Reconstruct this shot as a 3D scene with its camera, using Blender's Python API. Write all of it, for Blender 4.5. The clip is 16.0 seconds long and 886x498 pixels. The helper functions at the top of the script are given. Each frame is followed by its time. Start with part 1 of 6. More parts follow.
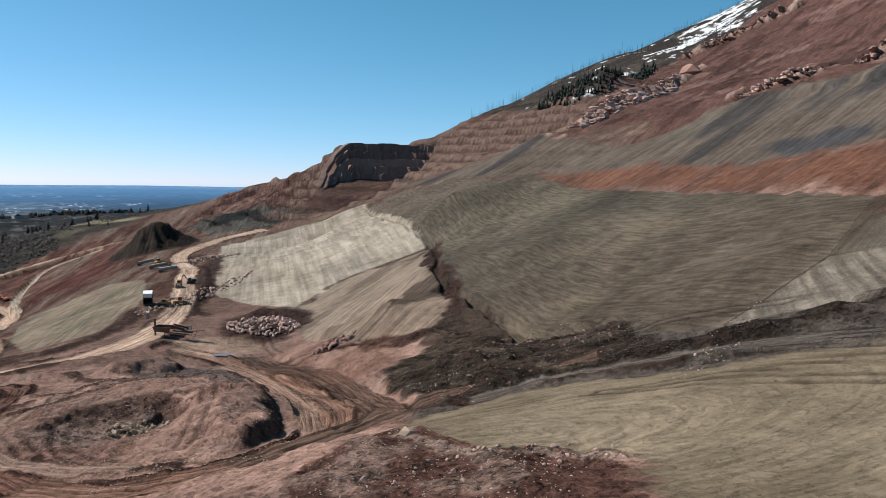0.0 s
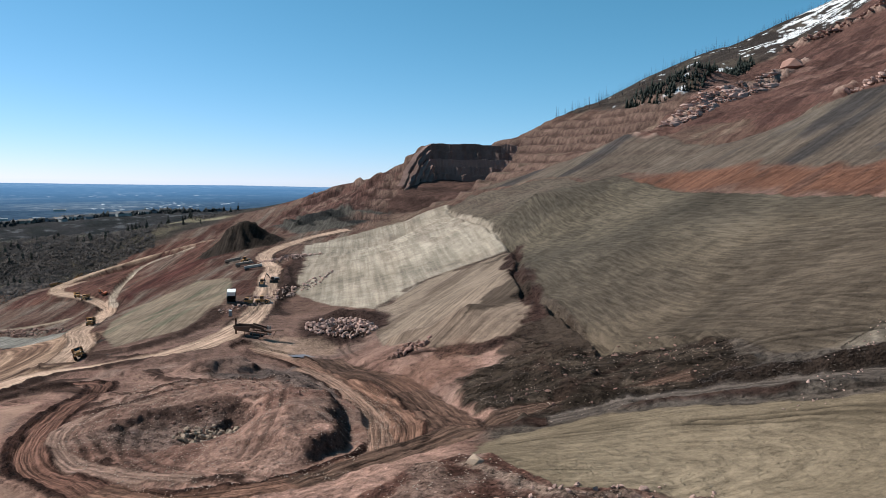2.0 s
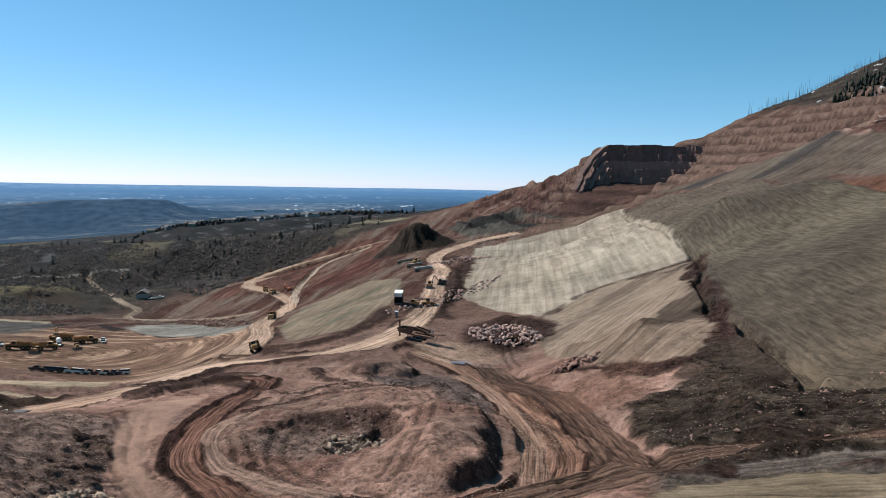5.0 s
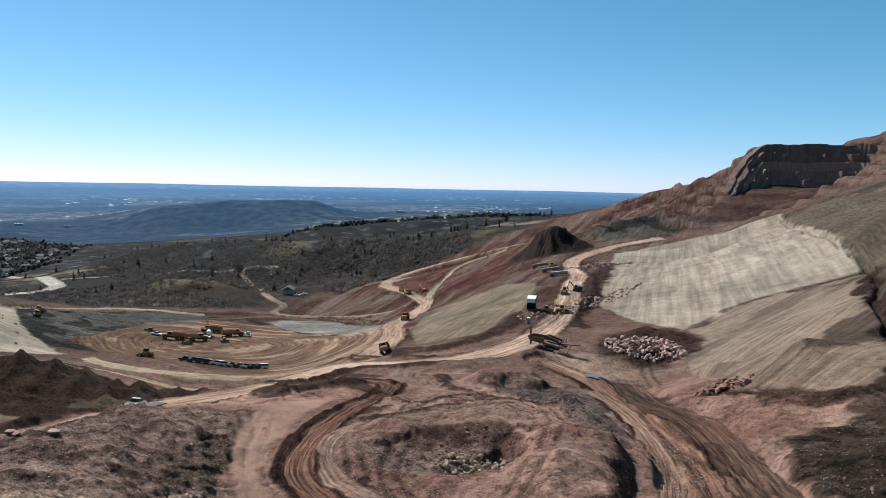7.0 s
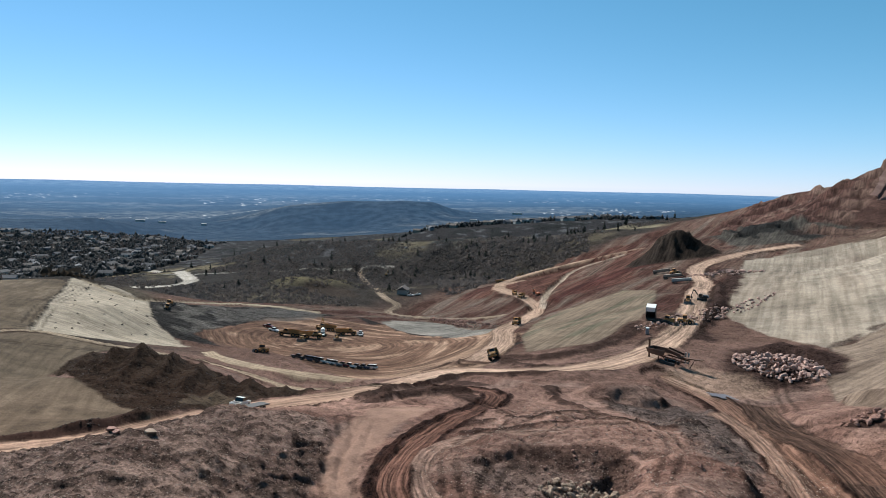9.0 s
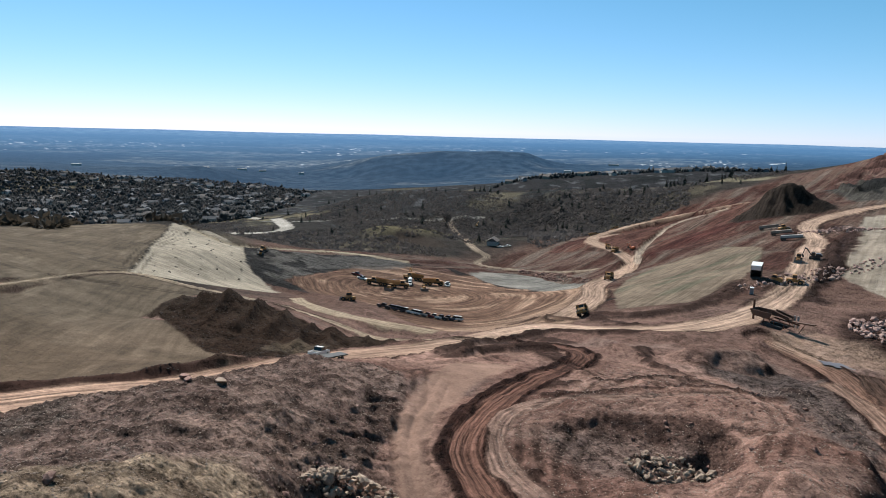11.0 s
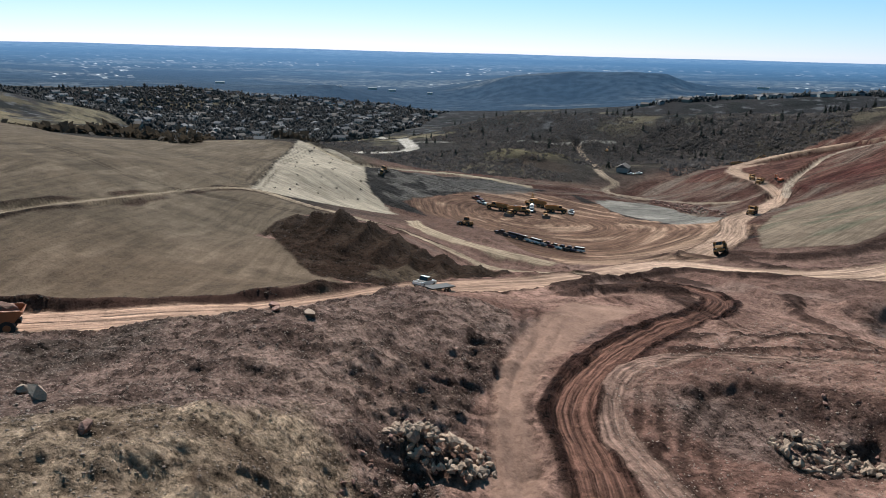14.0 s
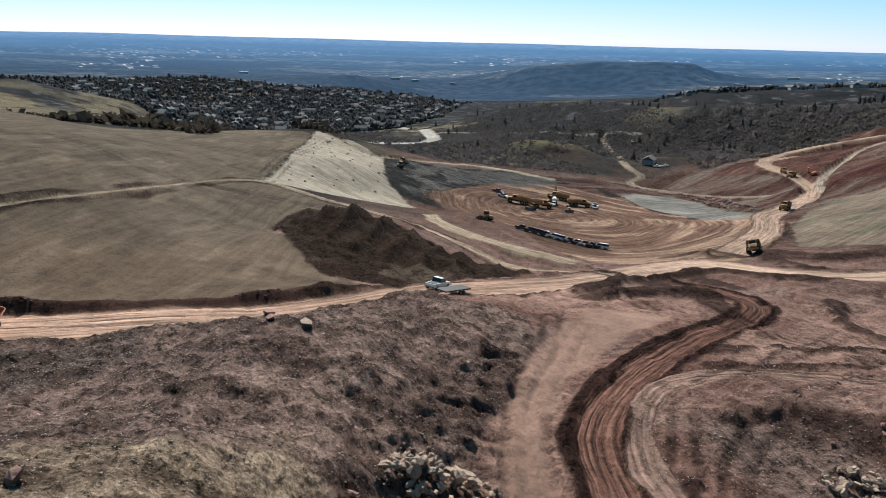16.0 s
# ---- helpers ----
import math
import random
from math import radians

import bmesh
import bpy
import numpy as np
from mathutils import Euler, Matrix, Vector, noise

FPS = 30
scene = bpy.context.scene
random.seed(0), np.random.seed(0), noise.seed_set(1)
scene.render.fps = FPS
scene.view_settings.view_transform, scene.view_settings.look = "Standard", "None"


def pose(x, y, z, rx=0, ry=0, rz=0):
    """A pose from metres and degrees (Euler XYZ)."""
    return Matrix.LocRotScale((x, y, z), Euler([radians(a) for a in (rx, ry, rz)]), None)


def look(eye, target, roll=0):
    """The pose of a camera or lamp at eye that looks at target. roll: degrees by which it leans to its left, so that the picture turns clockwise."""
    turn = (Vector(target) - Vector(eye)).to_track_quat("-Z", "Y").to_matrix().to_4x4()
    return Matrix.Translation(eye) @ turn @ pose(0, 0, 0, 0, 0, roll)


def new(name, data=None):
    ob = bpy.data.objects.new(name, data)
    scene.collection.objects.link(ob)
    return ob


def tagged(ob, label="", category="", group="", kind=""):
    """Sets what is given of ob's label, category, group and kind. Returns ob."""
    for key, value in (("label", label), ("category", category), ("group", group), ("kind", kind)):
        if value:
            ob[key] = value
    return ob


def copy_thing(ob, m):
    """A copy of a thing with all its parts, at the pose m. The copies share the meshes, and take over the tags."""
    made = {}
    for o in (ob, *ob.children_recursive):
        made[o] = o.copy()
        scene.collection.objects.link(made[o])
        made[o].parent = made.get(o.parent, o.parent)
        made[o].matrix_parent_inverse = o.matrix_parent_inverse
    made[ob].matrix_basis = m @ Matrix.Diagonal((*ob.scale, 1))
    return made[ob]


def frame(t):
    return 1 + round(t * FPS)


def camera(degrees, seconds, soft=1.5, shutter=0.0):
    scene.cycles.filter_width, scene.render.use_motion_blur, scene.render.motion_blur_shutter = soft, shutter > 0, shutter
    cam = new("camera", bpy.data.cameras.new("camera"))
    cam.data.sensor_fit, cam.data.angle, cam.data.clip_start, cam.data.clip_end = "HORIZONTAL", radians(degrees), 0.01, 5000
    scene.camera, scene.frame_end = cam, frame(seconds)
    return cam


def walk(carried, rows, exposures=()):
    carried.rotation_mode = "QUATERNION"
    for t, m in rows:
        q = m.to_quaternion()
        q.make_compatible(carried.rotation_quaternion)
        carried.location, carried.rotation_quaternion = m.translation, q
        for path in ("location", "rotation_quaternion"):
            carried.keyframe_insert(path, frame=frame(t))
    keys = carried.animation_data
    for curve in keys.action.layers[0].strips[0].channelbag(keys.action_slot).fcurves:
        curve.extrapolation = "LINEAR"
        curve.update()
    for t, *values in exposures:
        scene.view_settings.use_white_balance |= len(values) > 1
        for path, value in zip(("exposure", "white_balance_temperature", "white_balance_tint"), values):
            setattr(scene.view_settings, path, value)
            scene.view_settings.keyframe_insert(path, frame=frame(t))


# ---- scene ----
cam = camera(64.22, 16.0, 0.9)
# seconds, x, y, z in metres, pitch, roll, yaw in degrees
PATH = [
    (0.0, -0.00, 0.00, 100.00, -5.19, -0.76, 0.00),
    (0.5, 0.22, 1.77, 99.91, -5.19, -0.78, 1.55),
    (1.0, 0.45, 3.58, 99.93, -5.19, -0.84, 3.18),
    (1.5, 0.62, 5.48, 100.00, -5.21, -0.87, 4.93),
    (2.0, 0.66, 7.24, 100.13, -5.24, -0.91, 6.72),
    (2.5, 0.76, 9.11, 100.10, -5.23, -0.91, 8.53),
    (3.0, 0.87, 10.94, 100.04, -5.22, -0.94, 10.34),
    (3.5, 0.77, 12.91, 99.88, -5.19, -0.94, 12.43),
    (4.0, 0.66, 14.89, 99.72, -5.19, -0.96, 15.12),
    (6.5, -1.24, 25.01, 99.24, -5.20, -1.18, 29.23),
    (7.0, -1.79, 27.13, 99.25, -5.22, -1.20, 32.00),
    (7.5, -2.44, 29.06, 99.26, -5.24, -1.27, 34.65),
    (8.0, -3.28, 30.83, 99.25, -5.27, -1.32, 37.04),
    (8.5, -4.09, 32.61, 99.12, -5.27, -1.33, 39.31),
    (9.0, -4.86, 34.34, 99.02, -5.29, -1.33, 41.45),
    (11.5, -10.18, 42.36, 97.71, -10.82, -1.42, 50.81),
    (12.0, -11.49, 43.83, 97.44, -12.19, -1.42, 52.64),
    (12.5, -12.88, 45.38, 97.14, -13.53, -1.42, 54.44),
    (13.0, -14.33, 46.85, 96.89, -14.62, -1.44, 56.07),
    (13.5, -15.81, 48.32, 96.64, -15.32, -1.43, 57.71),
    (14.0, -17.37, 49.68, 96.36, -15.91, -1.41, 59.32),
    (14.5, -18.91, 51.06, 96.14, -16.30, -1.40, 60.81),
    (15.0, -20.48, 52.39, 95.92, -16.46, -1.38, 61.21),
    (15.5, -22.14, 53.65, 95.74, -16.59, -1.37, 61.19),
    (16.0, -23.77, 54.91, 95.57, -16.70, -1.35, 61.17),
]
walk(cam, [(t, pose(x, y, z, 90 + p, r, w)) for t, x, y, z, p, r, w in PATH])

# ---- sky and sun ----
SUN_YAW, SUN_UP = 75.0, 42.0
world = bpy.data.worlds.new("sky")
scene.world = world
world.use_nodes = True
wn, wl = world.node_tree.nodes, world.node_tree.links
sky = wn.new("ShaderNodeTexSky")
sky.sky_type, sky.sun_disc = "NISHITA", False
sky.sun_elevation, sky.sun_rotation = radians(SUN_UP), radians(-SUN_YAW)
sky.altitude, sky.air_density, sky.dust_density, sky.ozone_density = 1900, 1.0, 0.0, 3.0
split, join = wn.new("ShaderNodeSeparateXYZ"), wn.new("ShaderNodeCombineXYZ")
wl.new(sky.outputs[0], split.inputs[0])
haze = wn.new("ShaderNodeMath")
haze.operation = "MULTIPLY_ADD"
haze.inputs[1].default_value = 0.62
pale = wn.new("ShaderNodeMath")
pale.operation = "MULTIPLY"
pale.inputs[1].default_value = 0.38
wl.new(split.outputs[1], pale.inputs[0])
wl.new(split.outputs[2], haze.inputs[0])
wl.new(pale.outputs[0], haze.inputs[2])
# thin dry mountain air: red weakens faster and green slower than in the sky model
for i, (gain, power) in enumerate(((8.4, 1.18), (8.9, 0.82), (12.0, 0.9))):
    low_, bend_, high_ = (wn.new("ShaderNodeMath") for _ in range(3))
    low_.operation, bend_.operation, high_.operation = "MULTIPLY", "POWER", "MULTIPLY"
    low_.inputs[1].default_value, bend_.inputs[1].default_value, high_.inputs[1].default_value = 0.1, power, gain
    wl.new(haze.outputs[0] if i == 2 else split.outputs[i], low_.inputs[0])
    wl.new(low_.outputs[0], bend_.inputs[0])
    wl.new(bend_.outputs[0], high_.inputs[0])
    wl.new(high_.outputs[0], join.inputs[i])
wl.new(join.outputs[0], wn["Background"].inputs[0])
wn["Background"].inputs[1].default_value = 0.077
lamp = bpy.data.lights.new("sun", "SUN")
lamp.energy, lamp.angle, lamp.color = 5.0, radians(0.55), (1.0, 0.955, 0.88)
sun = new("sun", lamp)
su, sa = radians(SUN_UP), radians(SUN_YAW)
to_sun = Vector((-math.sin(sa) * math.cos(su), math.cos(sa) * math.cos(su), math.sin(su)))
sun.matrix_world = look(to_sun * 300, (0, 0, 0))
scene.view_settings.exposure = 0.5


# ---- numeric helpers ----
def smooth(a, b, v):
    s = np.clip((v - a) / (b - a), 0, 1)
    return s * s * (3 - 2 * s)


def lattice(ix, iy, seed):
    h = (ix * 374761393 + iy * 668265263 + seed * 2147483647) & 0xFFFFFFFF
    h = ((h ^ (h >> 13)) * 1274126177) & 0xFFFFFFFF
    return ((h ^ (h >> 16)) & 0xFFFF) / 32767.5 - 1.0


def grain(x, y, size, seed=0):
    """Smooth value noise, -1 to 1, with cells of that size in metres."""
    u, v = x / size + seed * 17.3, y / size - seed * 9.1
    fu, fv = np.floor(u), np.floor(v)
    iu, iv = fu.astype(np.int64), fv.astype(np.int64)
    a, b = u - fu, v - fv
    a, b = a * a * (3 - 2 * a), b * b * (3 - 2 * b)
    p, q = lattice(iu, iv, seed), lattice(iu + 1, iv, seed)
    r, s = lattice(iu, iv + 1, seed), lattice(iu + 1, iv + 1, seed)
    return (p * (1 - a) + q * a) * (1 - b) + (r * (1 - a) + s * a) * b


def rough(x, y, size, octaves=4, seed=0, keep=0.5):
    out, amp = np.zeros_like(x), 1.0
    for k in range(octaves):
        c, s = math.cos(k * 1.1), math.sin(k * 1.1)
        out += amp * grain(c * x - s * y, s * x + c * y, size / 2 ** k, seed + k)
        amp *= keep
    return out


def inside(x, y, poly):
    """Signed distance to a plan outline, positive inside."""
    p = np.array(poly, float)
    lo, hi = p.min(0) - 100, p.max(0) + 100
    near = (x > lo[0]) & (x < hi[0]) & (y > lo[1]) & (y < hi[1])
    out = np.full(x.shape, -1000.0)
    x, y = x[near], y[near]
    d2, odd = np.full(x.shape, 1e18), np.zeros(x.shape, bool)
    for (ax, ay), (bx, by) in zip(p, np.roll(p, -1, 0)):
        ex, ey = bx - ax, by - ay
        t = np.clip(((x - ax) * ex + (y - ay) * ey) / (ex * ex + ey * ey), 0, 1)
        d2 = np.minimum(d2, (x - ax - t * ex) ** 2 + (y - ay - t * ey) ** 2)
        cross = (ay > y) != (by > y)
        odd ^= cross & (x < ex * (y - ay) / (ey if ey else 1e-9) + ax)
    out[near] = np.where(odd, 1, -1) * np.sqrt(d2)
    return out


def rounded_line(line, step=4.0):
    """A polyline drawn as a smooth curve through its points."""
    p = np.array(line, float)
    q = np.vstack([2 * p[0] - p[1], p, 2 * p[-1] - p[-2]])
    out = []
    for a, b, c, d in zip(q, q[1:], q[2:], q[3:]):
        n = max(2, int(np.linalg.norm(c - b) / step))
        for t in np.arange(n) / n:
            out.append(0.5 * (2 * b + (c - a) * t + (2 * a - 5 * b + 4 * c - d) * t * t + (3 * b - a - 3 * c + d) * t ** 3))
    return np.array(out + [p[-1]])


def along(x, y, line, margin=60):
    """For each place: distance off the line (left positive), height of the line there and length run."""
    p = rounded_line(line)
    best, off = np.full(x.shape, 1e18), np.zeros(x.shape)
    zz, run, length = np.zeros(x.shape), np.zeros(x.shape), 0.0
    lo, hi = p.min(0) - margin, p.max(0) + margin
    near = (x > lo[0]) & (x < hi[0]) & (y > lo[1]) & (y < hi[1])
    xs, ys = x[near], y[near]
    bs, os_, zs, rs = best[near], off[near], zz[near], run[near]
    for a, b in zip(p, p[1:]):
        e = b - a
        n = math.hypot(e[0], e[1])
        t = np.clip(((xs - a[0]) * e[0] + (ys - a[1]) * e[1]) / (n * n), 0, 1)
        dx, dy = xs - a[0] - t * e[0], ys - a[1] - t * e[1]
        d2 = dx * dx + dy * dy
        m = d2 < bs
        bs = np.where(m, d2, bs)
        os_ = np.where(m, np.sqrt(d2) * np.sign(e[0] * dy - e[1] * dx), os_)
        zs = np.where(m, a[2] + t * e[2], zs)
        rs = np.where(m, length + t * n, rs)
        length += n
    off[:] = 1e9
    off[near], zz[near], run[near] = os_, zs, rs
    return off, zz, run


class Relief:
    """A surface drawn through the lines of the landforms."""

    def __init__(self, lines, slack=0.5):
        pts = np.array([p for l in lines for p in l], float)
        keep = {}
        for p in pts:
            keep[(round(p[0] / 3), round(p[1] / 3))] = p
        pts = np.array(list(keep.values()))
        self.c, n = pts[:, :2] / 100, len(pts)
        a = np.zeros((n + 3, n + 3))
        a[:n, :n] = -np.hypot(*(self.c[:, None] - self.c[None]).transpose(2, 0, 1)) + np.eye(n) * slack / 100
        a[:n, n] = a[n, :n] = 1
        a[:n, n + 1:], a[n + 1:, :n] = self.c, self.c.T
        w = np.linalg.solve(a, np.r_[pts[:, 2], 0, 0, 0])
        self.w, self.t = w[:n], w[n:]

    def __call__(self, x, y):
        x, y = x / 100, y / 100
        out = self.t[0] + self.t[1] * x + self.t[2] * y
        for (cx, cy), w in zip(self.c, self.w):
            out -= w * np.hypot(x - cx, y - cy)
        return out


# ---- landforms: lines of x, y, z in metres ----
FORMS = {
    "spoil_heap_top": [(-58, 60, 70), (-64, 59, 71), (-61, 51, 72.6), (-66, 68, 66), (-70, 71, 65), (-84, 50, 66), (-84, 47, 67), (-95, 75, 66),
                       (-91, 76, 66), (-96, 73, 65), (-80, 79, 64), (-50, 45, 75), (-40, 30, 77), (-100, 59, 64), (-103, 48, 64), (-72, 40, 71), (-98, 92, 62.3), (-88, 96, 60.5)],
    "spoil_rim": [(-104, 79, 62), (-103.5, 84, 62.2), (-103.5, 88.5, 62.5), (-104, 93, 62.8), (-104.5, 98, 61.5), (-105.5, 103, 60), (-107, 108, 58.2)],
    "spoil_heap_foot": [(-52, 68, 63), (-58, 75, 60.5), (-63, 80, 59), (-69, 81, 60.5), (-71, 86, 59.5), (-79, 95, 58.5), (-86, 108, 57), (-98, 109, 58), (-103, 108, 59), (-110, 122, 55), (-45, 55, 66)],
    "track_floor": [(-52, 85, 60), (-46, 110, 60), (-46, 117, 59), (-65, 93, 59.5), (-72, 97, 59), (-78, 106, 58.5), (-79, 117, 58.5), (-84, 128, 57),
                    (-92, 151, 53.5), (-93, 159, 52.5), (-103, 164, 51), (-114, 159, 49.5), (-130, 163, 46)],
    "mound": [(-69, 112, 60.5), (-62, 119, 60.5), (-67, 128, 59), (-64, 150, 57), (-52, 140, 60), (-41, 120, 64), (-34, 107, 65), (-30, 125, 61.5), (-46, 150, 57), (-50, 127, 62), (-60, 135, 60)],
    "mound_foot": [(-22, 97, 63), (-26, 114, 60), (-32, 135, 56), (-39, 154, 52.5), (-51, 172, 50), (-72, 204, 47.5), (-59, 190, 48.5), (-30, 88, 64)],
    "works_yard": [(-65, 232, 48), (-59, 223, 45.5), (-85, 215, 48), (-96, 235, 49), (-92, 258, 49), (-101, 286, 47), (-101, 309, 48), (-124, 291, 50), (-98, 197, 50), (-72, 245, 48)],
    "haul_road": [(-118, 36, 61.3), (-116, 47, 61), (-113, 56, 61), (-112, 65, 60.5), (-110, 75, 59.8), (-112, 88, 58.5), (-118, 104, 56), (-123, 124, 52.5), (-131, 150, 47.5), (-139, 175, 43.5), (-138, 195, 42.5), (-120, 200, 45), (-102, 212, 48),
                  (-98, 240, 49), (-106, 280, 48.5), (-118, 320, 50), (-130, 355, 51), (-144, 400, 50), (-159, 430, 50), (-172, 458, 49.5), (-177, 482, 51), (-173, 506, 54), (-162, 530, 58), (-140, 556, 63)],
    "branch_road": [(-145, 212, 41.5), (-165, 252, 38), (-190, 287, 34), (-205, 320, 31), (-235, 380, 24), (-262, 425, 18), (-300, 460, 17), (-347, 492, 16), (-352, 540, 17), (-331, 600, 22), (-288, 632, 42), (-253, 572, 53)],
    "pit_floor": [(-211, 191, 34), (-198, 213, 29), (-192, 229, 29), (-207, 228, 28), (-245, 199, 29.5), (-280, 181, 32.5), (-268, 174, 32), (-273, 292, 20), (-300, 240, 26), (-315, 224, 29), (-180, 202, 32), (-170, 178, 36.5),
                  (-230, 250, 26), (-250, 330, 17), (-290, 330, 16)],
    "pit_rim": [(-336, 215, 33), (-360, 250, 27), (-381, 300, 20), (-350, 340, 15), (-321, 388, 5), (-280, 400, 10), (-418, 277, 18), (-381, 362, 8)],
    "west_terrace": [(-158, 305, 42), (-150, 381, 46), (-161, 360, 46), (-133, 226, 43), (-150, 250, 41), (-238, 390, 33), (-214, 472, 46), (-240, 560, 52), (-192, 563, 58), (-203, 524, 56), (-300, 560, 36), (-280, 520, 30)],
    "east_field": [(-125, 48, 61), (-150, 50, 62), (-181, 52, 64), (-140, 65, 57), (-182, 87, 52), (-198, 88, 53), (-226, 87, 56), (-236, 87, 54), (-251, 111, 51), (-223, 51, 67), (-254, 69, 63), (-293, 65, 63),
                   (-334, 93, 52), (-346, 128, 49), (-141, 90, 53), (-117, 88, 61), (-200, 30, 68), (-300, 20, 70), (-150, 20, 64), (-390, 150, 45)],
    "field_crest": [(-332, 25, 68.5), (-330, 37, 67), (-330, 47.6, 65), (-330, 56.7, 62.7), (-330, 68, 58.5)],
    "east_spur": [(-305, 163, 45), (-320, 192, 34), (-396, 182, 46), (-413, 189, 43), (-445, 194, 37), (-268, 112, 50), (-370, 170, 45), (-278, 166, 35), (-238, 138, 43), (-227, 110, 52)],
    "dozed_pile": [(-186, 100, 50), (-176, 116, 56), (-205, 118, 50), (-160, 125, 50), (-150, 140, 46), (-140, 110, 51), (-159, 143, 43), (-200, 150, 42), (-179, 111, 56)],
    "lower_field": [(14, 62, 76), (-2, 73, 74), (-4, 70, 74), (2, 67, 75), (29, 75, 79), (35, 78, 80), (42, 76, 82), (60, 50, 90), (80, 80, 96), (0, 20, 80), (40, 20, 86), (-12, 98, 65), (5, 98, 69), (19, 92, 74), (-15, 70, 72), (-25, 50, 74)],
    "ditch": [(30, 91, 76), (35, 101, 77), (43, 94, 82), (49, 90, 84), (4, 122, 67), (60, 88, 88)],
    "upper_field": [(35, 125, 76), (45, 158, 80), (37, 159, 75), (62, 124, 91), (83, 161, 100), (60, 176, 89), (27, 218, 81), (83, 210, 100), (62, 300, 100), (59, 423, 105), (5, 351, 97), (1, 245, 74), (104, 388, 111), (20, 159, 67), (16, 142, 68.5),
                    (47, 408, 105), (110, 230, 112)],
    "channel": [(-55, 511, 82), (-32, 400, 80), (-20, 350, 75), (-5, 315, 72), (-2, 270, 69), (4, 210, 67), (6, 183, 66.5), (10, 170, 66), (18, 150, 67)],
    "pale_field": [(-96, 487, 58), (-98, 419, 56), (-137, 475, 52), (-150, 500, 54), (-105, 330, 49), (-41, 265, 54), (-14, 196, 68), (-8, 240, 70), (-25, 180, 58), (-55, 255, 51), (-35, 222, 52), (-25, 310, 66), (-65, 400, 66), (-79, 589, 78), (-60, 330, 58)],
    "pit_wall_foot": [(-222, 664, 62), (-218, 602, 62), (-176, 574, 64), (-142, 583, 70), (-104, 581, 78), (-74, 565, 86)],
    "quarry_head": [(-221, 731, 80), (-185, 716, 88), (-140, 665, 95), (-90, 613, 100), (-40, 599, 101), (-12, 600, 113), (7, 600, 119), (55, 598, 134), (96, 592, 147), (-50, 630, 104), (-20, 660, 118)],
    "shoulder": [(-260, 860, 84), (-212, 772, 96), (-168, 741, 103), (-135, 707, 115), (-105, 682, 134), (-79, 685, 138), (-24, 690, 140), (-3, 705, 148), (26, 740, 167), (59, 798, 186)],
    "lee": [(-27, 755, 141), (-60, 760, 137), (9, 829, 163), (49, 985, 190), (-100, 800, 120), (-60, 900, 125), (20, 1000, 165), (96, 1077, 221)],
    "mountain_crest": [(122, 892, 219), (220, 1027, 279), (270, 1066, 300), (384, 1190, 358), (475, 1264, 403), (557, 1284, 429), (621, 1310, 501), (800, 1100, 560), (900, 700, 520)],
    "mountain_side": [(173, 699, 197), (246, 740, 223), (141, 643, 205), (320, 891, 286), (343, 1040, 294), (387, 813, 312), (363, 598, 257), (320, 350, 220), (300, 150, 190), (180, 610, 175)],
    "cut_foot": [(88, 553, 139), (107, 569, 158), (125, 505, 146), (155, 475, 153), (162, 400, 151), (153, 341, 150), (180, 421, 162), (228, 447, 171), (208, 342, 160), (65, 493, 135), (100, 384, 124), (190, 200, 150)],
    "behind": [(0, -200, 100), (200, -100, 150), (-200, -200, 80), (-500, -200, 60), (400, -400, 250), (0, -900, 100), (700, 0, 400), (-800, -900, 20)],
    "scrub_valley": [(-435, 473, 0), (-460, 408, 2), (-386, 442, -8), (-476, 447, 3), (-546, 465, 0), (-568, 587, -14), (-617, 488, -8), (-443, 583, 2), (-314, 420, 8), (-776, 413, -12), (-966, 540, -41), (-560, 330, 0), (-520, 250, 8), (-700, 330, -15), (-520, 660, -8), (-420, 640, 5)],
    "scrub_ridge": [(-911, 619, -11), (-818, 660, 12), (-705, 716, 17), (-600, 730, 23), (-543, 773, 30), (-500, 694, 22), (-440, 760, 42), (-417, 702, 40), (-380, 780, 56), (-330, 800, 64)],
    "scrub_back": [(-950, 900, -20), (-800, 1000, -22), (-650, 1050, -5), (-500, 1060, 20), (-1000, 760, -30), (-330, 1000, 60)],
    "plateau": [(-1107, 1072, -28), (-1017, 1160, 2), (-898, 1256, 16), (-786, 1331, 26), (-661, 1398, 37), (-400, 1500, 50), (-1050, 1020, -45)],
    "town_basin": [(-1130, 560, -50), (-1248, 237, -52), (-1126, 334, -56), (-1097, 429, -52), (-1500, 400, -66), (-1501, 232, -40), (-1800, 300, -70), (-1700, 800, -76), (-1400, 700, -68), (-2100, 1007, -78), (-1627, 1048, -70), (-600, 150, 10), (-560, 220, 0)],
    "town_hills": [(-1310, 131, -8), (-1900, 330, -45), (-2075, 443, -22), (-2215, 709, -40), (-2235, 951, -28), (-1300, 20, 20), (-2300, 200, -18), (-900, 40, 10)],
    "mesa": [(-2140, 1584, 4), (-2012, 1775, 26), (-1873, 1924, 32), (-1786, 2006, 30)],
    "mesa_foot": [(-2125, 1420, -75), (-2070, 1330, -80), (-1840, 1630, -60), (-1640, 1845, -35), (-1690, 2020, -20)],
    "plain": [(-2800, 200, -40), (-2700, 900, -60), (-2600, 1500, -60), (-2000, 2200, -30), (-1200, 2600, -5), (-300, 2700, 30), (800, 2700, 60)],
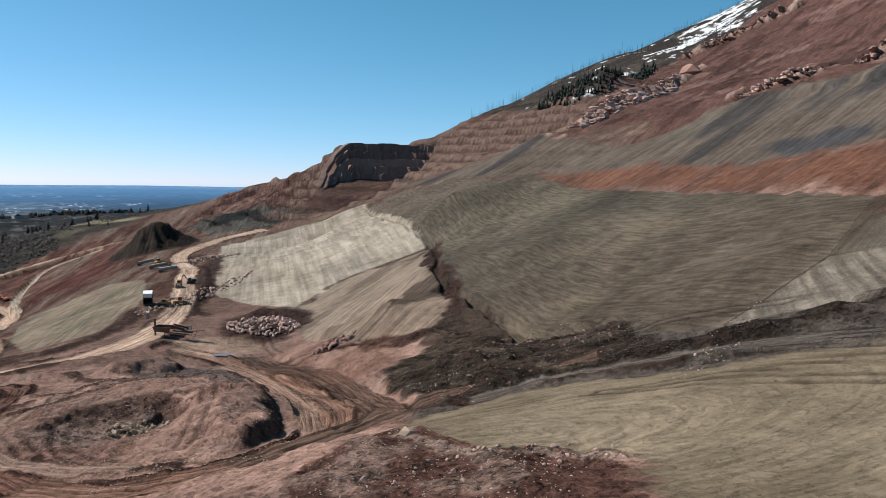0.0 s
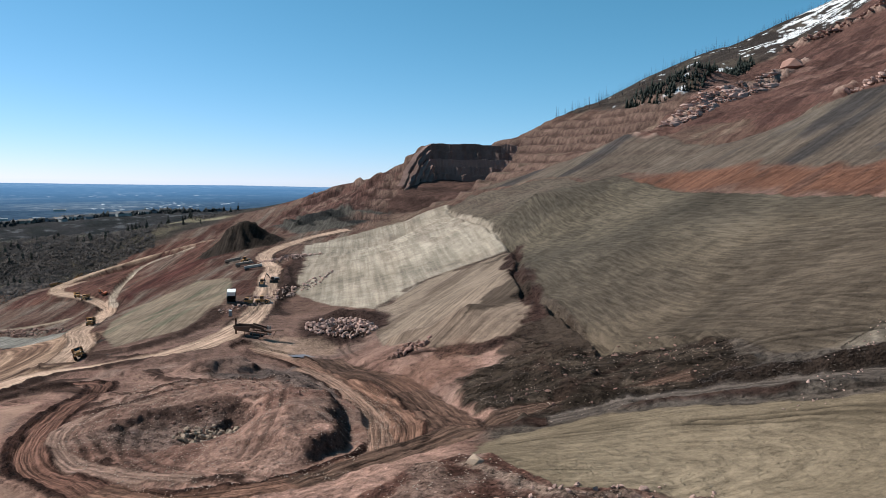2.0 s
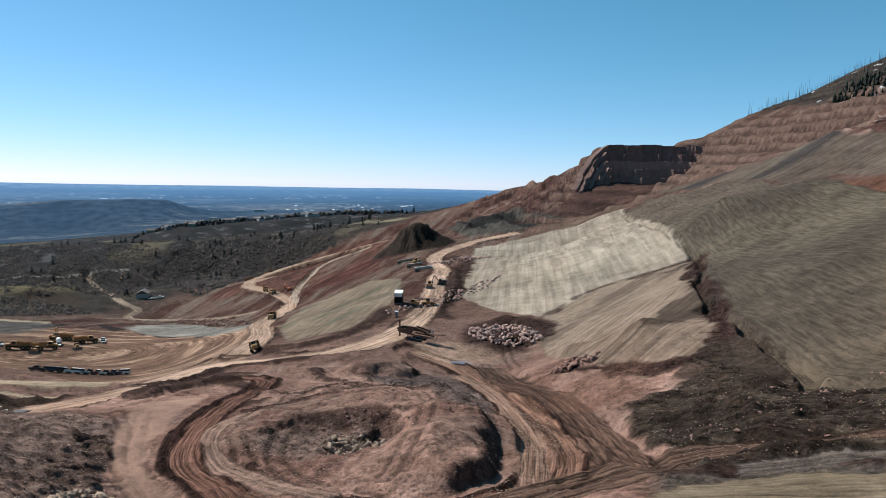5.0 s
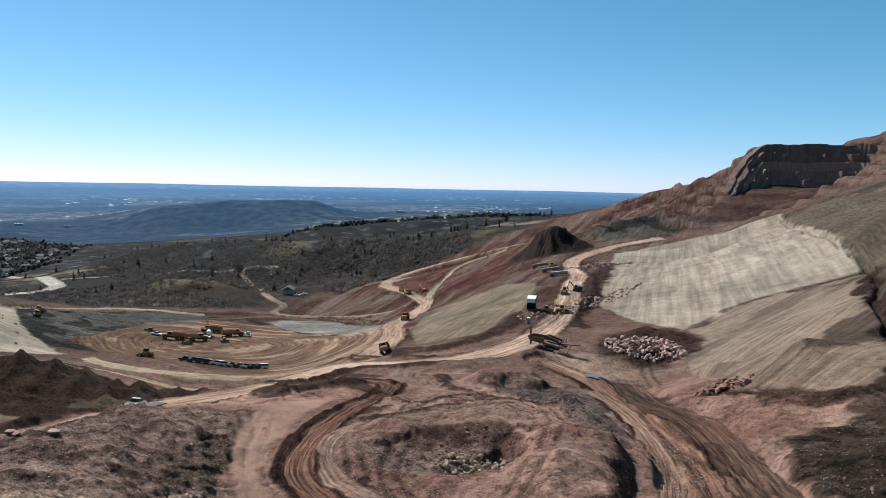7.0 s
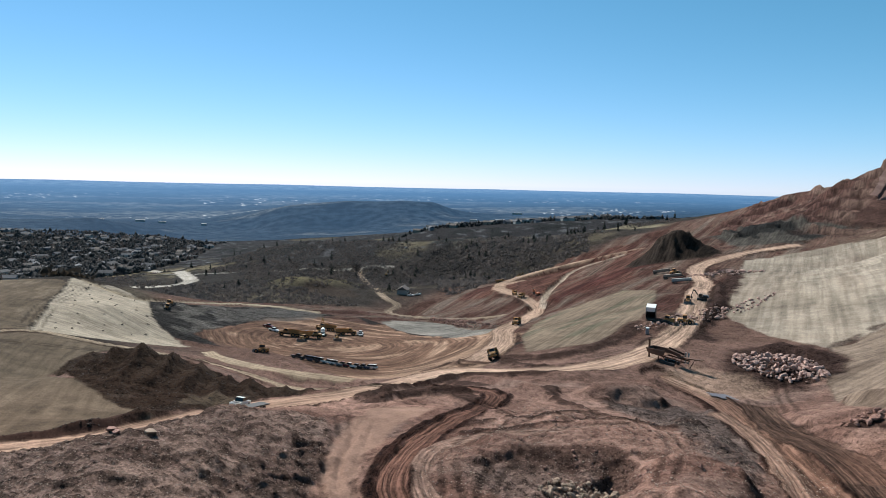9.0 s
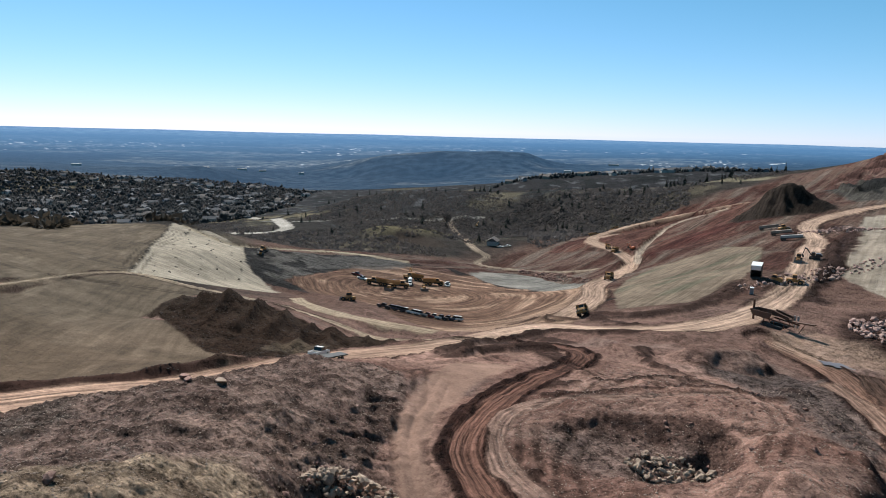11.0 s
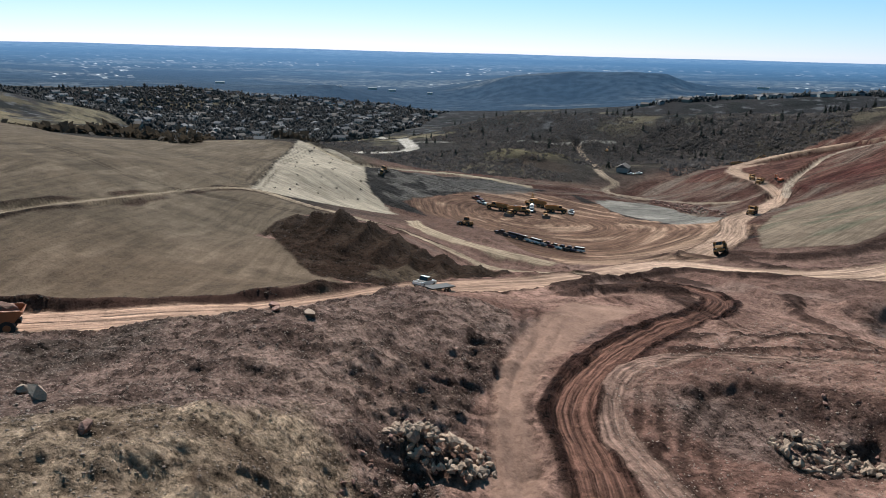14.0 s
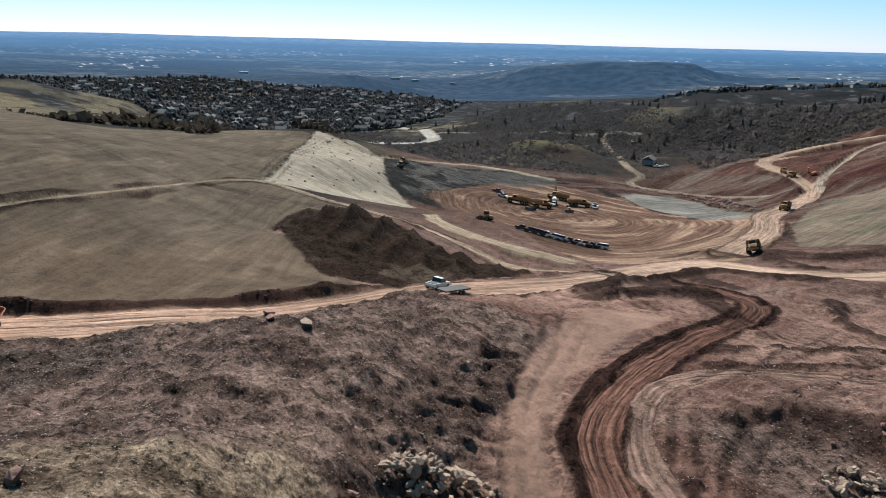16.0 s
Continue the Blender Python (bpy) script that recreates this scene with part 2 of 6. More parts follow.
    "horizon": [(-4900, 406, 72), (-4600, 1700, 66), (-3999, 2896, 66), (-3000, 3900, 66), (-1921, 4558, 70), (-300, 4900, 70), (1800, 4500, 75), (4500, 2000, 80), (4800, -1500, 80), (2500, -4200, 80), (-1500, -4700, 80), (-4300, -2500, 80)],
}
relief = Relief(FORMS.values())

# ---- plan outlines of the graded areas ----
PIT = [(-285, 190), (-319, 250), (-325, 290), (-290, 310), (-207, 274), (-190, 290), (-172, 275), (-150, 237), (-135, 200), (-155, 183), (-187, 184), (-247, 200), (-263, 192)]
SHALE = [(-302, 318), (-318, 375), (-245, 335), (-188, 285), (-192, 270), (-219, 276), (-278, 306)]
DARK_SLOPE = [(-345, 200), (-352, 234), (-362, 290), (-329, 306), (-318, 250), (-285, 196), (-250, 184), (-278, 178), (-296, 178)]
FIELD_F = [(-183, 300), (-200, 350), (-190, 400), (-166, 392), (-135, 320), (-124, 285), (-122, 248), (-140, 233), (-160, 258)]
RED_SLOPE = [(-374, 474), (-405, 570), (-390, 660), (-326, 690), (-245, 585), (-235, 524), (-205, 440), (-211, 402), (-240, 410), (-304, 462)]
PALE = [(-104, 320), (-128, 400), (-150, 470), (-158, 505), (-110, 535), (-58, 528), (-30, 420), (-12, 340), (-6, 315), (-20, 309), (-40, 303), (-55, 270), (-77, 286)]
SLOPE_C = [(-55, 270), (-40, 303), (-20, 309), (-4, 311), (-4, 237), (3, 215), (4, 190), (-3, 173), (-11, 167), (-36, 199), (-48, 237)]
UPPER = [(-54, 511), (-40, 538), (27, 453), (50, 335), (71, 252), (81, 199), (82, 127), (70, 80), (56, 88), (47, 93), (36, 108), (35, 125), (17, 138), (16, 168), (4, 225), (-1, 300), (-12, 340)]
DISTURBED = [(-12, 150), (3, 170), (17, 140), (34, 126), (32, 106), (22, 101), (10, 102), (3, 101), (-9, 127)]
LOWER = [(-5, 76), (-4, 92), (4, 99), (17, 95), (30, 87), (47, 74), (90, 60), (80, 0), (20, 10), (15, 48), (17, 59), (11, 63), (4, 64)]
RED_CUT = [(-12, 50), (-14, 66), (-8, 74), (-4, 78), (4, 63), (12, 62.5), (16, 58.5), (15, 48), (14, 20), (-10, 30)]
ORANGE = [(46, 345), (62, 330), (85, 290), (98, 232), (116, 182), (150, 60), (95, 40), (84, 128), (84, 201), (74, 254)]
GREY_SLOPE = [(-43, 560), (20, 540), (79, 496), (110, 420), (135, 340), (172, 290), (230, 60), (150, 60), (116, 182), (98, 232), (85, 290), (62, 330), (30, 450)]
MOUNTAIN = [(30, 755), (50, 735), (72, 705), (86, 652), (108, 622), (135, 616), (180, 690), (225, 775), (266, 775), (312, 788), (372, 860), (430, 980), (600, 1180), (700, 1500), (300, 1500), (60, 900)]
RED_HILL = [(70, 520), (100, 500), (131, 468), (128, 330), (153, 293), (166, 271), (400, 150), (600, 500), (520, 1000), (372, 860), (312, 788), (266, 775), (225, 770), (180, 690), (135, 616), (100, 560)]
FAR_TOWN = [(-1080, 560), (-1300, 760), (-1500, 750), (-1900, 1330), (-1760, 1640), (-1950, 1650), (-2500, 1500), (-2500, 900), (-2100, 560), (-2060, 250), (-1500, 170), (-1250, 210), (-1000, 330)]
OUTCROPS = ([(83, 489), (111, 541), (136, 566), (165, 593), (200, 630), (234, 678)], [(146, 352), (152, 336), (162, 331), (170, 330)], [(196, 362), (222, 364), (250, 372)], [(266, 778), (316, 775), (360, 756)])
FIELD_D = [(-122, 20), (-121, 50), (-117, 64), (-114, 82), (-124, 100), (-150, 97), (-186, 97), (-212, 128), (-240, 112), (-262, 118), (-385, 176), (-420, 150), (-330, 40), (-300, -60), (-130, -60)]
SPUR = [(-243, 112), (-270, 122), (-330, 150), (-392, 181), (-377, 196), (-336, 201), (-300, 182), (-257, 173), (-248, 142)]
DOZED = [(-188, 99), (-200, 112), (-192, 122), (-172, 130), (-150, 141), (-139, 143), (-133, 120), (-127, 104), (-145, 96)]
SPOIL = [(-40, 20), (-46, 56), (-57, 74), (-68, 81), (-78, 93), (-86, 102), (-100, 112), (-108, 100), (-104, 82), (-106, 62), (-110, 45), (-112, 20)]
SCRUB = [(-620, 440), (-470, 560), (-440, 640), (-410, 700), (-330, 800), (-380, 900), (-700, 900), (-960, 760), (-980, 620), (-800, 520)]
WORKS = [(-30, 60), (-45, 40), (-120, 20), (-250, 170), (-350, 180), (-420, 300), (-400, 420), (-420, 600), (-300, 760), (-120, 800), (250, 900), (420, 900), (420, 0), (100, -60), (10, -40)]

ALCOVE = [(-116, 586), (-110, 620), (-107, 652), (-100, 671), (-85, 682), (-55, 688), (-28, 692), (-8, 690), (-22, 655), (-40, 626), (-54, 598), (-70, 578)]
TRACKS = {
    "near_track": [(-47, 84, 61.3), (-53.2, 88.2, 60.2), (-62.3, 93.8, 59), (-68.7, 97.5, 58.7), (-74.2, 104.4, 58.4), (-78.7, 113.9, 58), (-84.7, 128.8, 56.6), (-92, 149.5, 53.2), (-96.5, 157.5, 52), (-103.5, 162.5, 50.6), (-114, 164, 48.6), (-126, 166, 46.5)],
    "loop_track": [(-40, 90, 62.4), (-48.9, 92.7, 61), (-55.1, 95.1, 60.2), (-61.6, 97.8, 59.6), (-67.7, 102.4, 59.5), (-72, 108.7, 59.6), (-72.5, 116, 59.8), (-68.5, 125, 59.4), (-61, 134, 59.6), (-57, 145, 58)],
    "cut_track": [(-61, 193, 49), (-48.3, 178, 50.2), (-37, 158, 53), (-27, 134, 57), (-21.5, 114, 60.5), (-18.5, 100, 63)],
    "works_track": [(-55, 88, 60), (-47, 84, 61.3), (-38, 81, 62.9), (-27, 80, 65.5), (-20, 88, 64.8), (-17, 104, 62.5), (-20, 122, 60), (-33, 155, 53.3), (-52, 186, 49.5), (-65, 206, 47.3), (-85, 215, 48)],
    "field_track": [(-24, 82, 65.5), (-14, 97, 64.6), (-8, 106, 64.4), (2, 113, 65.6), (14, 113, 68.5), (26, 112, 73)],
    "slope_track": [(-8, 108, 64.4), (-18, 140, 57.7), (-30, 166, 54.4), (-46, 187, 50.5), (-58, 212, 46.8)],
    "ditch_track": [(4, 103, 67.6), (19, 103, 71.8), (30, 97, 76), (38, 89, 80), (49, 80, 84), (70, 66, 90)],
    "contour_path": [(-160, 30, 63.5), (-175, 45, 63.7), (-189, 60, 61.8), (-220, 84, 56.3), (-237, 99, 53.3), (-240, 113, 51), (-222, 124, 48.5), (-205, 140, 44.5), (-178, 145, 44), (-156, 150, 42.7), (-138, 162, 45)],
    "pit_ramp": [(-240, 170, 35), (-214, 160, 39), (-180, 158, 42), (-152, 165, 43)],
    "light_track": [(-236, 392, 25), (-275, 450, 20), (-300, 510, 22), (-304, 545, 31), (-270, 560, 46)],
    "upper_road": [(-300, 462, 17), (-352, 500, 15), (-378, 550, 13), (-380, 610, 18), (-340, 640, 32), (-288, 620, 45), (-240, 570, 53), (-200, 545, 56)],
    "rim_road": [(-400, 186, 43), (-352, 196, 37), (-362, 235, 30), (-366, 275, 24), (-340, 304, 19)],
    "house_track": [(-640, 600, -10), (-569, 551, -7), (-495, 495, -3), (-440, 453, 0.4), (-415, 445, -3), (-400, 420, -3), (-350, 385, 6), (-318, 402, 6), (-292, 409, 10), (-262, 425, 18)],
    "valley_road": [(-1250, 590, -56), (-1000, 545, -42), (-820, 470, -17), (-705, 420, -12), (-690, 380, -12), (-760, 350, -14), (-900, 330, -25)],
}

# ---- the ground: one sheet, fine near the works and coarser towards the horizon ----
MID = (-12.0, 30.0)
FINE = 900
bearing = np.radians(np.concatenate([np.linspace(-42, 106, FINE), np.linspace(106, 318, 46)[1:-1]]))
reach = np.concatenate([[0.5, 5, 11, 18]] + [np.exp(np.linspace(math.log(a), math.log(b), n, endpoint=b > 4900)) for a, b, n in ((24, 130, 400), (130, 800, 350), (800, 2100, 165), (2100, 4950, 90))])
RR, BB = np.meshgrid(reach, bearing, indexing="ij")
gx, gy = (MID[0] - RR * np.sin(BB)).ravel(), (MID[1] + RR * np.cos(BB)).ravel()


def lay(base, mask, colour):
    m = np.clip(mask, 0, 1)[:, None]
    base += (np.atleast_2d(colour) - base) * m


def shape_ground(x, y):
    """Height, soil colour, grading coordinates, grading strength and coarseness of the ground at places x, y."""
    r = np.hypot(x, y)
    z = relief(x, y)
    soil = np.tile(np.array([[0.19, 0.116, 0.092]]), (len(x), 1))
    flow, stripe, coarse = np.stack([x / 3, y / 3], 1), np.zeros(len(x)), np.full(len(x), 0.55)
    w1, w2, w3 = rough(x, y, 6, 3, 1), rough(x, y, 30, 3, 5), rough(x, y, 1.6, 2, 11)
    edge = w1 * 0.6
    works = smooth(-25, 15, inside(x, y, WORKS) + w2 * 12)

    def zone(poly, soft=1.0, wobble=1.0):
        soft *= 0.5
        return smooth(-soft, soft, inside(x, y, poly) + edge * wobble + w3 * 0.3 * wobble)

    def mottle(m, colour, lo, hi, u, v, size, octaves, seed, k=1.0):
        """Patches of another colour inside a masked area."""
        q = np.nonzero(m > 0.01)[0]
        s = np.clip(m[q] * k * smooth(lo, hi, rough(u[q], v[q], size, octaves, seed)), 0, 1)[:, None]
        soil[q] += (np.atleast_2d(colour) - soil[q]) * s

    def graded(m, across, run, width, length, strength, grit=None):
        """Lines left by blades and tyres: their direction, width, length and strength."""
        q = m > 0.5
        flow[q, 0], flow[q, 1] = across[q] / width, run[q] / length
        stripe[q] = (m * strength)[q]
        if grit is not None:
            coarse[:] += (grit - coarse) * np.clip(m, 0, 1)

    def flat_line(line, margin=25):
        return along(x, y, [(a, b, 0) for a, b in line], margin)

    # wide country outside the works: scrub, dry grass, woods
    country = 1 - works
    coarse += country * 0.2
    lay(soil, country, (0.075, 0.064, 0.056))
    mottle(country, (0.155, 0.13, 0.092), -0.1, 0.5, x, y, 90, 5, 21, 0.8)
    mottle(country, (0.05, 0.042, 0.038), 0.1, 0.5, x, y, 26, 4, 23, 0.7)
    oak = zone(SCRUB, 12, 8) * smooth(-0.5, 0.15, rough(x, y, 60, 4, 25) + 0.2)
    lay(soil, oak, (0.062, 0.054, 0.051))
    mottle(oak, (0.036, 0.033, 0.033), 0.0, 0.5, x * 0.8 + y * 0.6, (y * 0.8 - x * 0.6) / 3, 22, 4, 27)
    z += oak * 3.5 * np.abs(rough(x * 0.83 + y * 0.55, (y * 0.83 - x * 0.55) / 4, 45, 3, 29))
    crest = smooth(20, 5, np.abs(flat_line([(-960, 640), (-818, 668), (-705, 722), (-600, 738), (-543, 775), (-470, 780), (-400, 800)], 60)[0] + w2 * 7))
    lay(soil, crest * country, (0.3, 0.26, 0.175))
    brow = smooth(14, 4, np.abs(flat_line([(-586, 723), (-530, 756), (-470, 775), (-445, 789), (-370, 765), (-309, 758)], 60)[0] + w2 * 6))
    lay(soil, brow * country, (0.27, 0.235, 0.16))
    town = smooth(820, 1000, r) * smooth(0.1, 0.3, -x / r)
    lay(soil, town, (0.052, 0.051, 0.055))
    mottle(town, (0.03, 0.034, 0.036), 0.1, 0.5, x, y, 46, 4, 31)
    mottle(town, (0.16, 0.135, 0.09), 0.5, 0.8, x, y, 150, 5, 35)
    mottle(town, (0.13, 0.132, 0.14), 0.62, 0.75, x, y, 16, 2, 37)
    lay(soil, smooth(-14, 12, inside(x, y, [(-1230, -40), (-1080, 60), (-800, 110), (-640, 150), (-520, 60), (-700, -60)]) + 25 * w2), (0.235, 0.19, 0.12))
    for poly in ([(-2019, 365), (-2167, 461), (-1958, 479), (-1773, 435), (-1824, 366)], [(-2340, 642), (-2362, 753), (-2026, 681), (-1925, 547)], [(-1861, 168), (-1385, 183), (-1320, 208), (-900, 141), (-900, 60)],
                 [(-1133, 450), (-1221, 578), (-1119, 590), (-800, 520), (-760, 430)], [(-2293, 1271), (-2500, 1500), (-2137, 1484)], [(-1400, 480), (-1416, 578), (-1243, 501), (-1200, 460)]):
        m = smooth(-30, 25, inside(x, y, poly) + 40 * w2)
        lay(soil, m, (0.21, 0.175, 0.115))
        mottle(m, (0.06, 0.055, 0.042), 0.2, 0.5, x, y, 24, 3, 39)
    for line, half in (([(-1255, 222), (-1370, 219), (-1600, 260), (-1814, 329), (-1789, 433), (-1803, 554), (-1765, 639)], 7), ([(-1835, 509), (-1958, 614), (-2048, 737), (-2187, 875)], 9), ([(-1402, 406), (-1444, 506), (-1410, 587)], 5),
                       ([(-1963, 952), (-2128, 1059), (-2238, 1242), (-2297, 1367)], 12), ([(-1100, 300), (-1300, 420), (-1600, 520), (-1900, 800)], 5), ([(-1150, 620), (-1450, 560), (-1700, 480)], 5)):
        lay(soil, smooth(half, half * 0.6, np.abs(flat_line(line)[0])), (0.3, 0.29, 0.28))
    valley = zone([(-600, 325), (-658, 379), (-800, 455), (-737, 500), (-654, 530), (-560, 470), (-524, 363)], 14, 8)
    lay(soil, valley, (0.06, 0.054, 0.05))
    lay(soil, smooth(4, 2, np.abs(flat_line([(-800, 440), (-739, 470), (-690, 515), (-650, 566), (-610, 630)])[0])), (0.3, 0.28, 0.25))
    # grassy knoll with a dug flank beside the house
    knoll = smooth(1.0, 0.2, np.hypot((x + 540) / 62, (y - 455) / 55) + 0.25 * w2)
    z += 9.0 * knoll
    lay(soil, knoll, (0.2, 0.17, 0.1))
    mottle(knoll, (0.1, 0.08, 0.06), 0.1, 0.5, x, y, 18, 4, 40)
    lay(soil, zone([(-500, 391), (-525, 436), (-482, 452), (-452, 434), (-470, 400)], 8, 5), (0.09, 0.068, 0.055))
    lay(soil, zone([(-400, 450), (-388, 462), (-360, 444), (-349, 419), (-380, 430)], 5, 3), (0.36, 0.3, 0.25))

    # pale driven-over earth round the works
    flat = works * smooth(300, 200, r)
    lay(soil, flat, (0.355, 0.23, 0.187))
    lay(soil, flat * smooth(170, 240, r), (0.215, 0.132, 0.107))
    mottle(flat, (0.24, 0.146, 0.118), 0.0, 0.8, x, y, 20, 5, 39)
    mottle(flat, (0.32, 0.235, 0.2), 0.25, 0.9, x * 0.5 + y * 0.3, y - x, 16, 3, 43, 0.5)

    lay(soil, smooth(-3, 3, inside(x, y, [(-5, 97), (0, 130), (10, 175), (40, 140), (100, 120), (120, 30), (60, 10), (14, 60), (2, 78)]) + w1), (0.135, 0.115, 0.097))

    # streaks down the bare hillsides
    sx, sy = x * 0.8 + y * 0.6, -x * 0.6 + y * 0.8
    streak = rough(sx / 6, sy, 9, 4, 41)
    contour = rough(x + 0.1 * y, y / 8, 8, 4, 42)
    hill = works * smooth(300, 420, y) * smooth(-200, -60, x)
    lay(soil, hill, (0.17, 0.108, 0.085))
    lay(soil, hill * smooth(0, 0.7, streak), (0.21, 0.15, 0.115))
    lay(soil, hill * smooth(0.1, 0.9, -streak) * 0.7, (0.12, 0.065, 0.052))
    graded(hill, sy, sx, 2.4, 40, 0.28)
    terrace = works * smooth(225, 260, y) * smooth(-105, -125, x)
    lay(soil, terrace, (0.17, 0.106, 0.084))
    lay(soil, terrace * smooth(0.1, 0.5, contour), (0.115, 0.056, 0.044))
    lay(soil, terrace * smooth(0.2, 0.7, -contour), (0.2, 0.152, 0.124))
    graded(terrace, x + 0.1 * y, y, 1.5, 22, 0.42, 0.6)
    red = works * zone(RED_HILL, 6, 5)
    lay(soil, red * 0.9, (0.16, 0.084, 0.07))
    mottle(red, (0.25, 0.15, 0.125), 0.1, 0.8, sx, sy / 3, 30, 5, 47)
    mottle(red, (0.09, 0.048, 0.042), 0.25, 0.6, sx / 3, sy, 14, 4, 48, 0.8)
    wood = zone(MOUNTAIN, 8, 8)
    lay(soil, wood, (0.07, 0.056, 0.05))
    mottle(wood, (0.115, 0.093, 0.075), 0.0, 0.6, x, y, 25, 3, 51)
    snow = np.maximum(smooth(-30, 25, inside(x, y, [(262, 884), (300, 832), (333, 812), (400, 900), (450, 1050), (560, 1230), (470, 1250), (352, 1117)])) + 0.18,
                      smooth(-14, 8, inside(x, y, [(150, 660), (185, 740), (212, 780), (228, 823), (214, 844), (170, 770)])) - 0.1)
    lay(soil, wood * smooth(0.85, 0.95, snow + 0.9 * rough(x, y, 15, 5, 55, 0.6) - 0.25), (0.8, 0.82, 0.85))

    m = zone(GREY_SLOPE, 3, 3)
    lay(soil, m, (0.15, 0.117, 0.094))
    lay(soil, m * smooth(0.15, 0.8, streak), (0.165, 0.134, 0.108))
    mottle(m, (0.085, 0.075, 0.072), 0.2, 0.8, sx / 5, sy, 16, 4, 61)
    lay(soil, zone([(113, 243), (122, 228), (128, 214), (123, 198), (111, 201), (107, 227)], 8, 6) * 0.85, (0.075, 0.075, 0.085))
    graded(m, sy, sx, 1.8, 40, 0.32, 0.3)
    m = smooth(-4, 4, inside(x, y, ORANGE) + 2 * w2 + 4 * streak)
    lay(soil, m, (0.2, 0.098, 0.066))
    lay(soil, m * smooth(0.1, 0.9, streak), (0.16, 0.086, 0.064))
    graded(m, sy, sx, 1.6, 30, 0.3, 0.4)
    lay(soil, smooth(14, 11, np.abs(flat_line([(-54, 511), (-30, 405), (-12, 340), (-2, 300), (-2, 240), (5, 205), (12, 178), (18, 160), (16, 140)])[0]) + w1), (0.125, 0.1, 0.08))
    m = zone(UPPER)
    lay(soil, m, (0.112, 0.094, 0.073))
    lay(soil, m * smooth(0, 0.9, w2), (0.14, 0.116, 0.087))
    mottle(m, (0.07, 0.06, 0.046), 0.2, 0.9, sx / 5, sy, 14, 3, 63, 0.6)
    up_end = m * smooth(330, 420, y)
    lay(soil, up_end * 0.6, (0.16, 0.125, 0.1))
    low = smooth(104, 98, y - (x - 40) * 0.5)
    lay(soil, m * low * 0.8, (0.2, 0.182, 0.152))
    graded(m, 0.95 * x + 0.3 * y + 0.5 * w2, 0.95 * y - 0.3 * x, 0.85, 9, 0.42, 0.2)
    graded(m * low, 0.94 * x - 0.34 * y + 0.8 * w2, 0.34 * x + 0.94 * y, 1.7, 30, 0.5, 0.2)
    m = zone(PALE, 1.2)
    lay(soil, m, (0.305, 0.262, 0.212))
    mottle(m, (0.295, 0.248, 0.197), -0.1, 0.9, 0.97 * x + 0.25 * y, (0.97 * y - 0.25 * x) / 6, 12, 4, 71)
    mottle(m, (0.27, 0.222, 0.178), 0.2, 0.7, x / 8, y, 5, 3, 72, 0.7)
    graded(m, 0.97 * x + 0.25 * y, 0.97 * y - 0.25 * x, 2.6, 60, 0.32, 0.12)
    m = zone(SLOPE_C, 1.2)
    lay(soil, m, (0.25, 0.192, 0.15))
    mottle(m, (0.17, 0.128, 0.1), 0.1, 0.8, 0.87 * x - 0.5 * y, (0.5 * x + 0.87 * y) / 6, 9, 4, 73)
    graded(m, 0.87 * x - 0.5 * y + 0.6 * w2, 0.5 * x + 0.87 * y, 1.2, 30, 0.34, 0.2)
    lay(soil, zone([(26, 128), (36, 108), (47, 93), (56, 88), (74, 84), (80, 66), (62, 70), (44, 80), (30, 90), (14, 97), (20, 104), (30, 106)], 2, 2), (0.125, 0.11, 0.096))
    m = zone(LOWER, 0.8)
    lay(soil, m, (0.19, 0.158, 0.112))
    lay(soil, m * smooth(0, 1, w2), (0.225, 0.19, 0.138))
    graded(m, np.hypot(x - 7, (y - 69) * 2.0) + 0.5 * w2, np.arctan2(y - 69, x - 7) * 25, 1.5, 14, 0.26, 0.15)
    m = zone(RED_CUT, 0.8)
    lay(soil, m, (0.175, 0.095, 0.075))
    lay(soil, m * smooth(0.1, 0.6, w1), (0.29, 0.2, 0.165))
    coarse += (1 - coarse) * m
    brink = smooth(1.0, 0.3, np.abs(flat_line([(-4.6, 71.6), (-1, 67.8), (4.6, 61.5), (9.3, 61.7), (13.8, 59.1), (16.4, 58)])[0] + 0.4 * w1))
    lay(soil, brink * 0.7, (0.36, 0.28, 0.23))
    m = zone(DISTURBED, 2, 2)
    lay(soil, m, (0.07, 0.055, 0.043))
    lay(soil, m * smooth(0.1, 0.8, w1), (0.125, 0.1, 0.078))
    graded(m, 0.35 * x + 0.94 * y + w2, 0.94 * x - 0.35 * y, 1.1, 14, 0.6, 0.8)
    m = zone(FIELD_D, 1.0)
    lay(soil, m, (0.145, 0.112, 0.08))
    mottle(m, (0.17, 0.133, 0.097), 0, 1, x, y, 40, 4, 81)
    mottle(m, (0.105, 0.083, 0.06), 0.3, 0.9, sx / 6, sy, 8, 3, 83, 0.5)
    mottle(m, (0.215, 0.17, 0.125), 0.25, 0.7, 0.5 * x + 0.86 * y, (0.86 * x - 0.5 * y) / 4, 5, 3, 84, 0.5)
    graded(m, 0.5 * x + 0.86 * y, 0.86 * x - 0.5 * y, 1.6, 20, 0.22, 0.12)
    m = zone(SPUR, 1.0)
    lay(soil, m, (0.355, 0.305, 0.24))
    mottle(m, (0.33, 0.285, 0.225), 0.1, 0.9, sx, sy / 5, 10, 4, 85)
    graded(m, 0.45 * x - 0.9 * y, 0.9 * x + 0.45 * y, 1.4, 30, 0.3, 0.15)
    m = zone(FIELD_F, 1.2)
    lay(soil, m, (0.215, 0.166, 0.124))
    mottle(m, (0.15, 0.14, 0.1), 0.0, 0.8, x, y / 6, 7, 4, 86)
